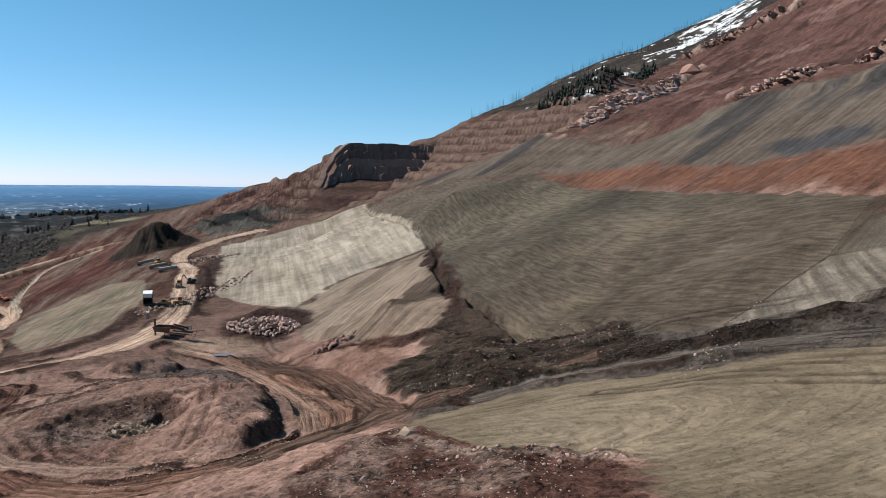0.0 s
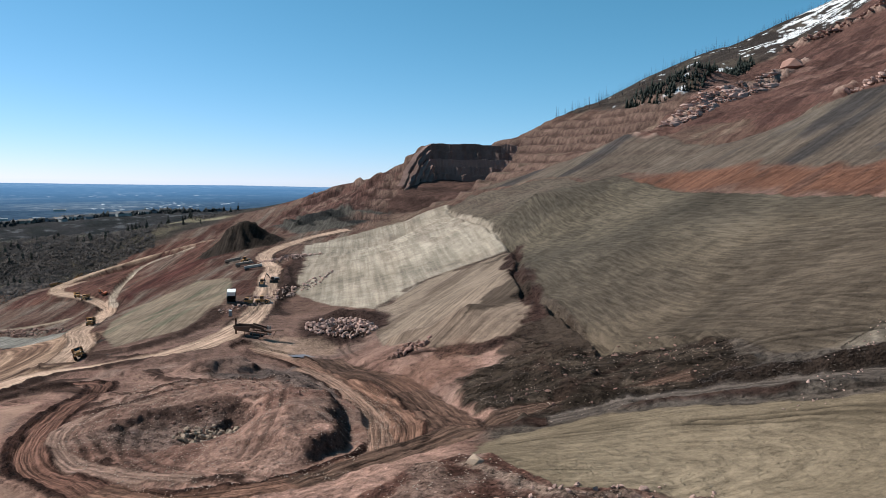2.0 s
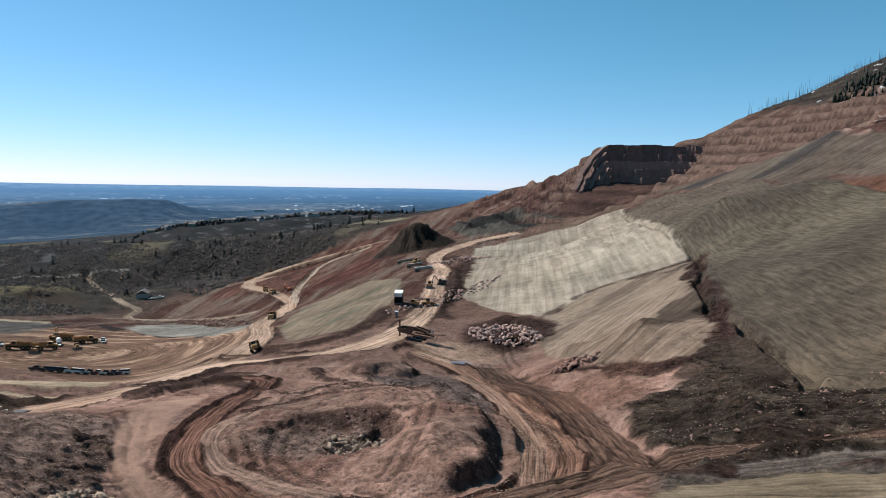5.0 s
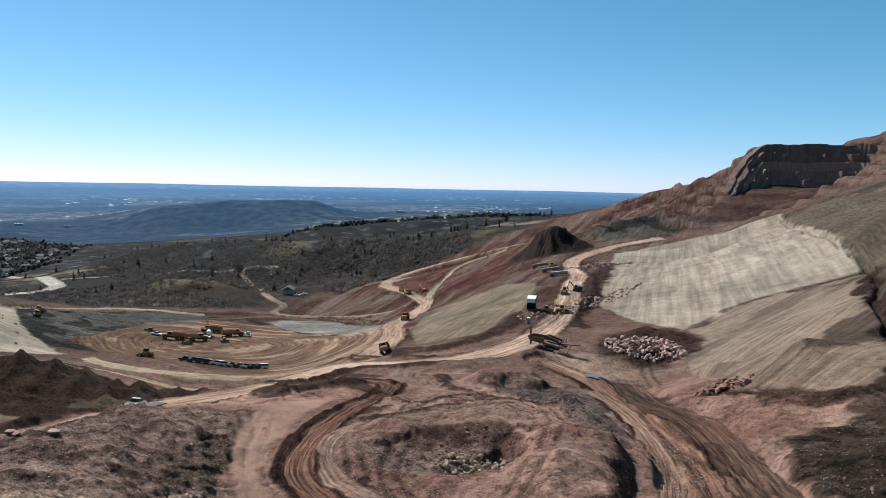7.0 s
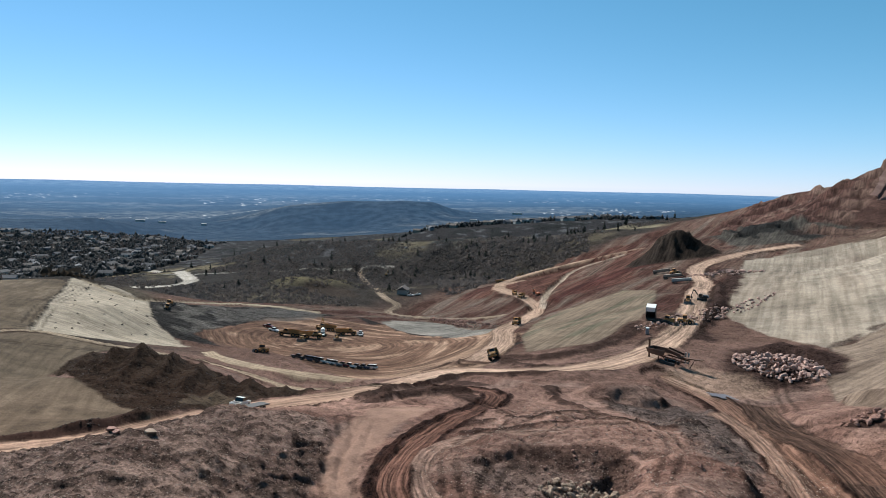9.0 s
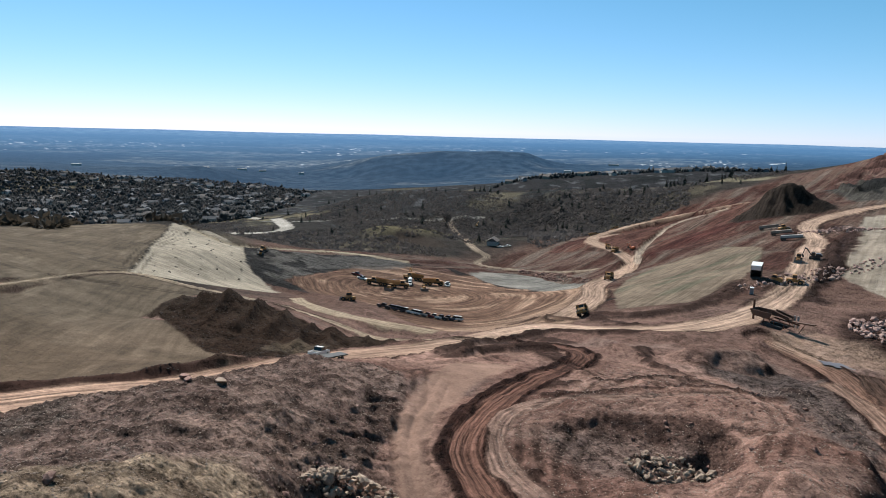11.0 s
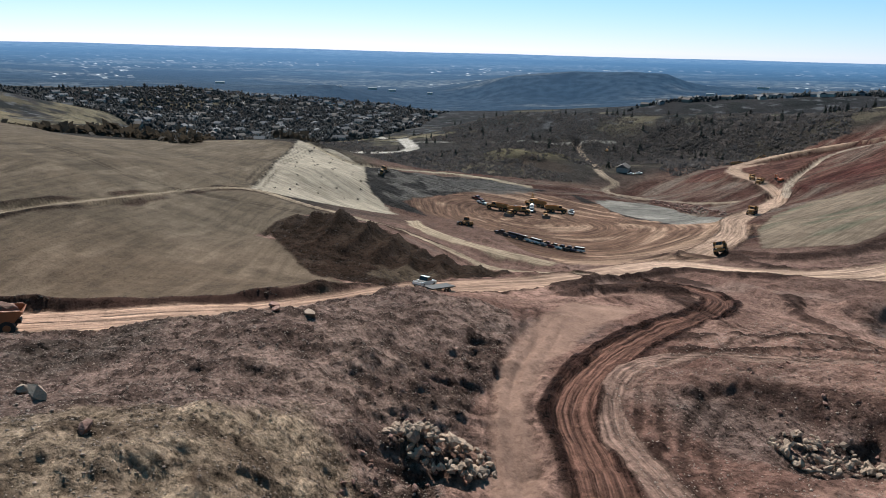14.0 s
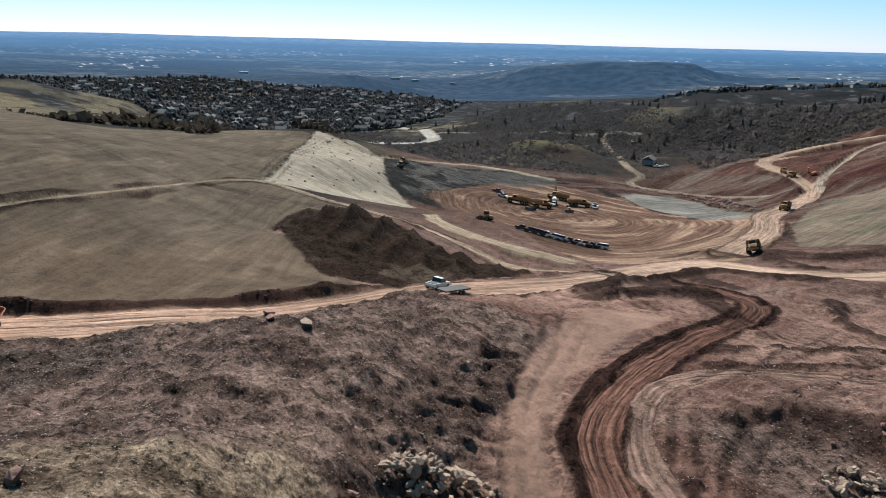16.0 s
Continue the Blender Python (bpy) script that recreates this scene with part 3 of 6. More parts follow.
    graded(m, x + 0.2 * y, y, 1.3, 25, 0.35, 0.15)
    m = zone(RED_SLOPE, 4, 3)
    lay(soil, m, (0.16, 0.078, 0.06))
    lay(soil, m * smooth(0.1, 0.6, contour), (0.105, 0.046, 0.038))
    lay(soil, m * smooth(0.3, 0.8, -contour), (0.2, 0.14, 0.112))
    graded(m, x - 0.2 * y, y, 2.0, 30, 0.7, 0.6)
    lay(soil, zone([(-224, 384), (-232, 431), (-222, 464), (-203, 490), (-215, 500), (-252, 490), (-262, 455), (-240, 400)], 5, 5), (0.115, 0.046, 0.038))
    m = zone(DARK_SLOPE, 1.5, 2)
    lay(soil, m, (0.058, 0.054, 0.053))
    lay(soil, m * smooth(0.1, 0.7, streak), (0.035, 0.033, 0.033))
    mottle(m, (0.15, 0.14, 0.128), 0.3, 0.7, x, y, 16, 4, 87)
    graded(m, sy, sx, 1.5, 15, 0.6, 0.8)
    m = zone(SHALE, 1.5, 2)
    lay(soil, m, (0.19, 0.178, 0.16))
    mottle(m, (0.26, 0.24, 0.21), 0.0, 0.7, x, y, 24, 4, 88)
    coarse += (0.15 - coarse) * m
    lay(soil, smooth(4.5, 2, np.abs(flat_line([(-318, 318), (-283, 304), (-245, 290), (-205, 270), (-175, 256), (-158, 250)])[0]) + w1), (0.05, 0.042, 0.038))
    m = zone(PIT, 2, 2)
    lay(soil, m, (0.195, 0.117, 0.082))
    lay(soil, m * smooth(0.3, 0.9, w2), (0.145, 0.084, 0.06))
    lay(soil, m * smooth(-185, -160, x) * 0.7, (0.34, 0.235, 0.172))
    ring = np.hypot((x + 255) * 0.8, y - 235) + 2 * w2
    spin = np.arctan2(y - 235, x + 255) * 60
    mottle(m, (0.34, 0.225, 0.16), 0.1, 0.7, spin / 6, ring, 5, 4, 91)
    mottle(m, (0.13, 0.076, 0.055), 0.25, 0.7, spin / 6, ring, 4, 3, 92, 0.7)
    graded(m, ring, spin, 1.3, 25, 0.6, 0.25)
    m = zone([(-310, 215), (-350, 236), (-356, 290), (-326, 300), (-312, 262)], 4, 4)
    lay(soil, m * 0.8, (0.15, 0.14, 0.13))
    spoil = zone(SPOIL, 1.2)
    lay(soil, spoil, (0.3, 0.219, 0.188))
    lay(soil, spoil * smooth(0.2, 0.9, w2 + 0.5 * w1), (0.34, 0.25, 0.21))
    mottle(spoil, (0.155, 0.105, 0.09), 0.25, 0.9, x, y, 7, 4, 93, 0.7)
    ochre = spoil * smooth(1.5, -1.5, inside(x, y, [(-66, 40), (-69.5, 47), (-69.5, 55), (-67.5, 62), (-70, 68.5), (-63, 68), (-55, 66), (-40, 60), (-40, 30)]) * -1 + 1.5 * w1)
    lay(soil, ochre * 0.9, (0.43, 0.345, 0.252))
    mottle(ochre, (0.21, 0.16, 0.118), 0.1, 0.5, x, y, 3.5, 4, 94, 0.8)
    lay(soil, zone([(-104, 62), (-100, 46), (-86, 45), (-92, 60)], 3, 2) * 0.7, (0.15, 0.125, 0.108))
    graded(spoil, 0.35 * x + 0.94 * y + 0.6 * w1, 0.94 * x - 0.35 * y, 0.45, 0.9, 0.14, 1.0)
    dozed = zone(DOZED, 1.2)
    lay(soil, dozed, (0.072, 0.045, 0.031))
    mottle(dozed, (0.1, 0.069, 0.05), 0.1, 0.6, x, y, 6, 4, 95)
    lay(soil, zone([(-147, 113), (-144, 121), (-136, 119), (-129, 110), (-140, 107)], 2, 2), (0.15, 0.115, 0.082))
    coarse += (0.9 - coarse) * dozed

    # heaps, banks and cuts
    def heap(line, width, height, ragged=0.25):
        off, zz, run = flat_line(line, 40)
        end = min(1.6 * width, 0.3 * run.max())
        fade = smooth(-0.2 * end, end, run) * smooth(1.0, 0.0, (run - run.max() + end) / (1.2 * end)) if run.max() > 2 * width else 1.0
        return height * fade * smooth(0, 1, 1 - (np.abs(off) + 0.6 * ragged * width * w1) / width)

    ribs = flat_line([(-196, 104), (-178, 115), (-160, 127), (-138, 142)], 40)
    skew = ribs[2] + 0.3 * ribs[0] + 0.7 * w1
    z += smooth(0, 10, ribs[2]) * smooth(74, 56, ribs[2]) * dozed * (2.0 * (1 - np.abs(np.sin(skew * 0.42)) ** 0.7 - 0.4) * smooth(22, 14, np.abs(ribs[0])) + 0.9 * smooth(13, 0, np.abs(ribs[0])) + 0.25 * w1 + 0.2 * w3)
    z += heap([(26, 106), (36, 98), (44, 90), (56, 87), (66, 80)], 2.6, 1.5, 0.5)
    z += heap([(-1, 160), (10, 146), (6, 132), (-4, 140)], 4.5, 2.0, 0.6)
    z += heap([(-2, 118), (8, 108), (16, 106)], 3.0, 1.4, 0.6)
    z += heap([(-12, 150), (-5, 154), (6, 148), (20, 144), (31, 132), (35, 127)], 3.0, 1.3, 0.6)
    z += heap([(-11, 136), (-2, 132), (5, 128), (9, 118)], 3.0, 1.4, 0.6)
    z += heap([(-126, 36), (-122.5, 48), (-119, 60), (-117, 72), (-118, 84)], 4.2, 2.0, 0.3)
    z += heap([(-160, 205), (-135, 217), (-122, 226), (-118, 250), (-124, 280)], 5.0, 1.6, 0.4)
    z += heap([(-92, 170), (-110, 176), (-126, 182)], 4.0, 1.6, 0.5)
    z += heap([(-116, 134), (-125, 155), (-129, 175), (-129, 187), (-116, 189), (-108, 196)], 2.6, 0.9, 0.5)
    z += heap([(-111, 133), (-111, 148), (-106, 153), (-103, 158)], 2.6, 1.3, 0.5)
    z += heap([(-90, 222), (-84, 214), (-79, 205)], 8.0, 4.5, 0.35)
    z += heap([(-82, 178), (-76, 190)], 7.0, 3.0, 0.5)
    z += heap([(-108, 300), (-112, 330), (-122, 360), (-136, 400)], 4.5, 2.2, 0.5)
    z += heap([(-74, 268), (-62, 262), (-52, 255)], 6.0, 2.4, 0.5)
    z += heap([(-36, 205), (-30, 200)], 5.0, 2.2, 0.6)
    z += heap([(-326, 387), (-276, 360), (-228, 332)], 6.0, 2.2, 0.5)
    stock = np.hypot((x + 213) * 0.9, y - 518)
    z += 17.0 * smooth(30, 3, stock + 3.0 * w1 + 2.5 * np.abs(np.sin(np.arctan2(y - 518, x + 213) * 5 + w2)))
    z += heap([(-275, 176), (-250, 186), (-225, 178), (-190, 176), (-166, 176)], 4.0, 1.4, 0.5)
    ditch_bank = np.abs(flat_line([(26, 106), (36, 98), (44, 90), (56, 87), (66, 80)])[0])
    lay(soil, np.maximum(smooth(31, 27, stock + 1.5 * w1), smooth(2.6, 1.6, ditch_bank + 0.5 * w1)), (0.058, 0.044, 0.036))
    coarse += (1 - coarse) * smooth(2.6, 1.6, ditch_bank)
    bank = np.maximum(smooth(4.2, 2.4, np.abs(flat_line([(-126, 36), (-122.5, 48), (-119, 60), (-117, 72), (-118, 84)])[0]) + 0.7 * w1),
                      0.7 * smooth(4, 2, np.abs(flat_line([(-160, 205), (-135, 217), (-122, 226), (-118, 250), (-124, 280)])[0]) + w1))
    lay(soil, bank, (0.085, 0.048, 0.038))
    rubble = np.maximum.reduce([smooth(7, 3, np.abs(flat_line([(-95, 268), (-105, 291), (-110, 320), (-120, 360), (-143, 442), (-160, 468)])[0]) + 2 * w1),
                                smooth(19, 14, np.hypot(x + 63, (y - 250) * 0.75) + 2.5 * w1),
                                0.6 * smooth(2, 0.8, np.abs(flat_line([(-4, 316), (-20, 307), (-44, 299), (-57, 268)])[0]) + 1.5 * w1),
                                smooth(4, 1.5, np.abs(flat_line([(-30, 182), (-10, 172), (4, 182), (2, 215), (-3, 250), (-4, 312)])[0]) + 2.5 * w1)])
    lay(soil, rubble, (0.1, 0.06, 0.05))
    coarse += (1 - coarse) * rubble
    for line, wide in (([(-58, 98), (-46, 92), (-34, 88)], 1.6), ([(-98, 150), (-108, 156), (-124, 158)], 4.0), ([(-40, 150), (-56, 172), (-68, 188)], 3.5),
                       ([(-76, 172), (-66, 180), (-60, 176)], 4.0), ([(-110, 170), (-126, 176), (-138, 186)], 3.0), ([(-104, 205), (-120, 208), (-134, 212)], 3.0), ([(-3, 101), (8, 104), (20, 99), (32, 92)], 2.2),
                       ([(-116, 134), (-125, 155), (-129, 175), (-129, 187), (-116, 189), (-108, 196), (-105, 213)], 2.4), ([(-111, 133), (-111, 148), (-106, 153), (-103, 158)], 2.4), ([(-132, 212), (-120, 224), (-115, 238), (-115, 258), (-118, 270)], 2.0),
                       ([(-75, 120), (-68, 134), (-60, 148)], 1.4), ([(-80, 128), (-72, 142), (-66, 152)], 1.2), ([(-72, 158), (-60, 150), (-50, 150)], 1.6), ([(-96, 178), (-84, 164), (-76, 160)], 1.6)):
        off = np.abs(flat_line(line, 12)[0])
        m = smooth(wide, wide * 0.5, off + 0.9 * w1 + 0.6 * w3)
        z += 0.5 * m
        lay(soil, m * 0.85, (0.08, 0.048, 0.039))
    for poly in ([(-21, 304), (-12, 303), (-3, 312), (-10, 300)], [(-14, 193), (-12, 228), (-5, 233), (3, 226), (2, 219), (-6.6, 194)], [(-5, 167), (-1, 179), (6, 186), (12, 181), (13, 173), (17, 162), (12, 141), (2, 155)]):
        lay(soil, zone(poly, 1.5, 2) * 0.85, (0.085, 0.064, 0.05))
    # grey gravelly brow of the mound
    gravelly = zone([(-78, 173), (-71, 187), (-60, 198), (-48, 178), (-35, 140), (-42, 135), (-52, 150), (-62, 165)], 4, 4)
    lay(soil, gravelly * 0.8, (0.2, 0.163, 0.15))
    coarse += (1 - coarse) * gravelly
    lay(soil, smooth(8, 3, np.hypot((x + 91) * 1.2, (y - 113) * 0.7) + 2 * w1) * 0.6, (0.2, 0.168, 0.155))
    # hollow with the pale boulders, its back wall painted dark for shade
    deep = inside(x, y, [(-67, 108), (-65, 113), (-61, 119), (-55, 122.5), (-50, 124.5), (-45, 122), (-41, 113), (-45, 106), (-54, 102), (-62, 103)]) + 0.7 * w1
    open_side = smooth(-9, 4, (x + 54) * 0.45 + (y - 112) * 0.9)
    bowl = smooth(0, 4.0, deep)
    z += (0.3 * smooth(2.5, 0.2, np.abs(deep)) - 1.25 * bowl) * (0.3 + 0.7 * open_side)
    lay(soil, bowl * 0.7, (0.28, 0.215, 0.19))
    lay(soil, smooth(0, 1, deep) * smooth(6, 4, deep) * open_side * 0.7, (0.13, 0.08, 0.066))
    coarse += (1 - coarse) * bowl
    # eastern cut of the mound and the bite out of the spoil heap
    off, zz, run = flat_line([(-40, 150), (-33, 128), (-28, 113), (-25.5, 105), (-25, 97), (-29, 91)])
    off = off + 0.8 * w1
    ends = smooth(6, 26, run) * smooth(0, 6, run.max() - run)
    z += 2.2 * ends * smooth(1.5, -1.2, off) * smooth(-18, -4, off)
    cliff = ends * smooth(2.0, 0.8, np.abs(off))
    z += cliff * 0.35 * rough(run, off / 3, 1.6, 3, 173)
    # shadow of the cut face put into its soil colour
    lay(soil, cliff * 0.8, (0.12, 0.076, 0.064))
    z -= 1.5 * smooth(5.0, 1.5, np.hypot(x + 63.5, y - 73.5) + 0.6 * w1)
    z -= 2.0 * smooth(2.2, 0.8, np.abs(flat_line([(-54, 511), (-30, 405), (-12, 340), (-2, 300), (-2, 240), (5, 205), (12, 178), (18, 160), (16, 140)])[0]) + 0.7 * w1)

    # broken rock standing out of the mountainside
    for line, wide, high in zip(OUTCROPS, (15, 11, 10, 14), (3.6, 4.0, 4.5, 6.0)):
        off = flat_line(line, 40)[0]
        m = smooth(wide, wide * 0.4, np.abs(off) + 4 * w1)
        q = rough(sx / 2.2, sy, 9, 3, 141)
        block = np.floor(q * 3.0) / 3.0 + 0.35 * grain(sx / 1.6, sy, 3.5, 143)
        z += m * high * (0.35 + 0.8 * block)
        lay(soil, m, (0.2, 0.108, 0.088))
        lay(soil, m * smooth(-0.1, 0.2, block), (0.36, 0.25, 0.205))

    # benches of the old quarry face
    face = smooth(-18, 6, inside(x, y, [(-140, 590), (-120, 700), (-60, 720), (20, 720), (110, 640), (120, 575), (60, 560), (0, 575), (-40, 575), (-80, 560)]) + w2 * 6)
    rugged = zone([(-231, 760), (-199, 750), (-135, 712), (-106, 690), (-104, 600), (-140, 585), (-180, 575), (-225, 620), (-245, 690)], 6, 6)
    crag = rough(sx, sy, 26, 5, 145)
    z += rugged * (5.0 * np.abs(crag) - 2.0 + 3.0 * smooth(0.1, 0.25, rough(x, y, 30, 4, 147)))
    lay(soil, rugged, (0.15, 0.082, 0.068))
    # creases between the crags painted darker, as shade in the relief
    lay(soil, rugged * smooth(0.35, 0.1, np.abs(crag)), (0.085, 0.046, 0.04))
    mottle(rugged, (0.23, 0.155, 0.125), 0.3, 0.6, x, y, 12, 4, 149, 0.8)
    m = zone([(-226, 610), (-205, 640), (-150, 612), (-110, 582), (-140, 560), (-180, 552)], 5, 5)
    lay(soil, m, (0.115, 0.105, 0.092))
    mottle(m, (0.045, 0.045, 0.044), 0.1, 0.3, x * 0.7 + y * 0.7, (y - x) / 4, 18, 4, 150)
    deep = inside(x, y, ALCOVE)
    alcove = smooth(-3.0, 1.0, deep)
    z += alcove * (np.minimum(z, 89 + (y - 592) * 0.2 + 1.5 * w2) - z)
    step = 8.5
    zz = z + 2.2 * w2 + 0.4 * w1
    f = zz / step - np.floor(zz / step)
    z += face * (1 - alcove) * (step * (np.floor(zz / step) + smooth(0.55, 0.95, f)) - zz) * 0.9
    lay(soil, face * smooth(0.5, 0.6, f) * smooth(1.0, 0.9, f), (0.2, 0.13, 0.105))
    # recess of the alcove painted darker, adding to its shade
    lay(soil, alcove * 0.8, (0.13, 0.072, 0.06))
    strata = np.sin((z + 1.5 * w2) * 0.74)
    lay(soil, np.clip(face + 0.25 * hill, 0, 1) * smooth(0.2, 0.7, strata) * 0.7, (0.095, 0.056, 0.048))
    zz = z + 2.5 * w2 + 0.04 * sx
    f = zz / 6.0 - np.floor(zz / 6.0)
    z += hill * (1 - face) * (1 - zone(GREY_SLOPE, 4)) * (1 - zone(UPPER, 4)) * (1 - zone(ORANGE, 4)) * (1 - zone(PALE, 4)) * (6.0 * (np.floor(zz / 6.0) + smooth(0.5, 0.9, f)) - zz) * 0.28

    # roads: line, half width, colour, how rutted, width of the ruts
    for name, line, half, colour, rut, gauge in (
            ("haul", FORMS["haul_road"], 5.0, (0.41, 0.285, 0.215), 0.5, 0.8), ("branch", FORMS["branch_road"][:9], 4.6, (0.38, 0.262, 0.196), 0.6, 0.8), ("light", TRACKS["light_track"], 2.6, (0.38, 0.3, 0.235), 0.5, 0.8),
            ("near", TRACKS["near_track"], 2.8, (0.225, 0.126, 0.097), 1.0, 0.42), ("works", TRACKS["works_track"], 4.0, (0.235, 0.142, 0.106), 1.0, 0.55),
            ("loop", TRACKS["loop_track"], 1.5, (0.29, 0.2, 0.163), 0.5, 0.5), ("cut", TRACKS["cut_track"], 1.8, (0.3, 0.2, 0.155), 0.8, 0.5),
            ("field", TRACKS["field_track"], 3.4, (0.15, 0.1, 0.077), 0.9, 0.6), ("slope", TRACKS["slope_track"], 4.0, (0.165, 0.105, 0.081), 0.9, 0.6),
            ("ditch", TRACKS["ditch_track"], 2.4, (0.14, 0.122, 0.108), 0.6, 0.5), ("path", TRACKS["contour_path"], 1.4, (0.35, 0.275, 0.2), 0.4, 0.5),
            ("ramp", TRACKS["pit_ramp"], 2.6, (0.34, 0.265, 0.19), 0.4, 0.6),
            ("upper", TRACKS["upper_road"], 4.2, (0.38, 0.265, 0.195), 0.5, 0.8), ("rim", TRACKS["rim_road"], 3.0, (0.36, 0.3, 0.22), 0.3, 0.8),
            ("house", TRACKS["house_track"], 3.2, (0.31, 0.24, 0.18), 0.4, 0.8), ("valley", TRACKS["valley_road"], 8.0, (0.36, 0.33, 0.29), 0.0, 1.0)):
        off, zr, run = along(x, y, line, 30)
        d = np.abs(off) + 0.5 * w1
        m = smooth(half + 0.35, half - 0.25, d) * smooth(0.0, 0.8, run) * smooth(0.0, 0.8, run.max() - run)
        z += (zr - z) * smooth(half * 1.6, half * 0.9, np.abs(off)) * (0.95 if name != "valley" else 0.5)
        lay(soil, m, colour)
        mottle(m, [c * 1.25 for c in colour], 0.1, 0.5, run / 40, off, 1.5, 2, 95, 0.6)
        mottle(m, [c * 0.5 for c in colour], 0.15, 0.7, run / 45, off, 1.7, 2, 96, 0.7 * rut)
        graded(m, off, run, gauge, 16, 0.28 + 0.5 * rut, 0.1 if name in ("haul", "branch", "upper", "ramp", "valley") else 0.3)
        q = np.nonzero(m > 0.01)[0]
        z[q] += m[q] * 0.34 * rut * rough(off[q], run[q] / 22, 1.5, 2, 97)
        if name in ("near", "works"):
            rim = smooth(1.1, 0.4, np.abs(np.abs(off) - half - 0.1) + 0.4 * w1) * smooth(3, 16, run)
            z += 0.4 * rim
            lay(soil, rim * 0.9, (0.062, 0.032, 0.026))
            coarse += (1 - coarse) * rim
        if name in ("haul", "branch", "path"):
            verge = smooth(1.5, 0.4, np.abs(np.abs(off) - half - 1.6) + 0.8 * w1) * smooth(-0.5, 0.2, rough(x, y, 16, 2, 98))
            z += (0.4 if name != "path" else 0.2) * verge
            lay(soil, verge * 0.85, (0.09, 0.056, 0.043))
            coarse += (1 - coarse) * verge
    for line in ([(-60, 100), (-70, 112), (-74, 135), (-84, 165), (-96, 178)], [(-36, 96), (-38, 112), (-46, 135), (-60, 150), (-80, 158)], [(-28, 86), (-40, 92), (-52, 98), (-60, 108), (-64, 125)],
                 [(-100, 150), (-80, 146), (-60, 150), (-44, 164)], [(-112, 140), (-96, 136), (-84, 142), (-66, 140)], [(-14, 100), (-12, 118), (-20, 138), (-24, 150)], [(-6, 112), (-14, 126), (-26, 146), (-40, 172)],
                 
                 [(-60, 215), (-52, 200), (-40, 186), (-20, 178)], [(-75, 225), (-62, 236), (-56, 226), (-48, 205)], [(10, 128), (22, 118), (36, 118), (50, 100)], [(-2, 175), (10, 160), (24, 150), (30, 132)], [(20, 84), (34, 72), (44, 58), (46, 40)], [(0, 88), (20, 84), (48, 70)],
                 [(-226, 89), (-221, 98), (-214, 108), (-200, 122), (-180, 133)], [(-260, 55), (-240, 70), (-230, 81), (-223, 91), (-218, 100)], [(-371, 175), (-330, 150), (-296, 131), (-262, 116), (-242, 105), (-232, 96)], [(-366, 178), (-296, 136), (-240, 112)],
                 [(-100, 116), (-90, 108), (-80, 97), (-70, 89), (-60, 83)], [(-95, 118), (-85, 106), (-74, 94), (-62, 86)], [(30, 91), (42, 84), (56, 76), (70, 66)], [(-110, 250), (-106, 270), (-112, 300), (-124, 345)], [(-112, 226), (-104, 250), (-108, 282)]):
        off, zr, run = flat_line(line, 6)
        for gauge in (-1.15, 1.15):
            d = np.abs(off - gauge)
            z -= 0.14 * smooth(0.7, 0.2, d)
            q = np.nonzero(d < 0.8)[0]
            s = (0.6 * smooth(0.75, 0.25, d[q]) * smooth(-0.7, 0.0, rough(run[q], off[q], 9, 2, 161)))[:, None]
            soil[q] *= 1 - 0.62 * s
    floor = smooth(0.5, 2.5, inside(x, y, [(-58, 78), (-67.3, 84.8), (-76.3, 90.7), (-84.8, 99.5), (-97.5, 114.6), (-105, 128), (-95, 136), (-88, 120), (-81, 106), (-74, 96), (-63, 89), (-54, 83)]) + 0.8 * w1 + 1.0)
    floor *= 1 - 0.9 * smooth(3.4, 2.6, np.abs(along(x, y, TRACKS["near_track"], 20)[0]))
    lay(soil, floor * (1 - 0.6 * spoil), (0.285, 0.194, 0.154))
    coarse += (0.1 - coarse) * floor
    stripe *= 1 - 0.7 * floor
    yard = smooth(16, 9, np.hypot((x + 72) * 0.9, y - 222) + 3 * w1) * 0.8
    lay(soil, yard, (0.38, 0.265, 0.2))
    lay(soil, smooth(14, 5, np.hypot(x + 20, (y - 165) * 0.7) + 3 * w1) * 0.6, (0.2, 0.115, 0.085))

    # fine relief
    mound = zone([(-30, 92), (-24, 112), (-34, 145), (-52, 172), (-74, 196), (-88, 205), (-100, 196), (-86, 165), (-76, 140), (-66, 112), (-56, 98), (-44, 92)], 5, 4)
    broken = np.clip(mound + 0.8 * zone(DISTURBED, 3, 3), 0, 1) * np.clip(coarse, 0, 1)
    q = rough(x, y, 13, 4, 151, 0.5)
    z += broken * 0.8 * smooth(0.15, 0.4, q)
    lay(soil, broken * 0.45 * smooth(0.08, 0.2, q) * smooth(0.42, 0.3, q), (0.11, 0.065, 0.053))
    bare = works * np.clip(coarse * 1.5, 0, 1)
    near = smooth(320, 120, r)
    z += bare * (0.35 * w1 + near * (0.1 * w3 + 0.28 * rough(x, y, 3.0, 4, 113, 0.55)) + 0.5 * smooth(0.2, 0.9, rough(x, y, 11, 4, 98)))
    z += spoil * (0.2 * w1 + 0.16 * rough(sx, sy * 0.6, 3.0, 3, 115, 0.5) + 0.17 * smooth(0.15, 0.4, rough(x, y, 1.5, 2, 117)) + 0.15 * smooth(0.1, 0.4, rough(x, y, 0.9, 2, 118)))
    prints = spoil * smooth(-0.1, 0.3, rough(x, y, 22, 2, 119))
    z += prints * 0.09 * np.sin((x * 0.35 + y * 0.94 + 0.6 * w1) * 5.2)
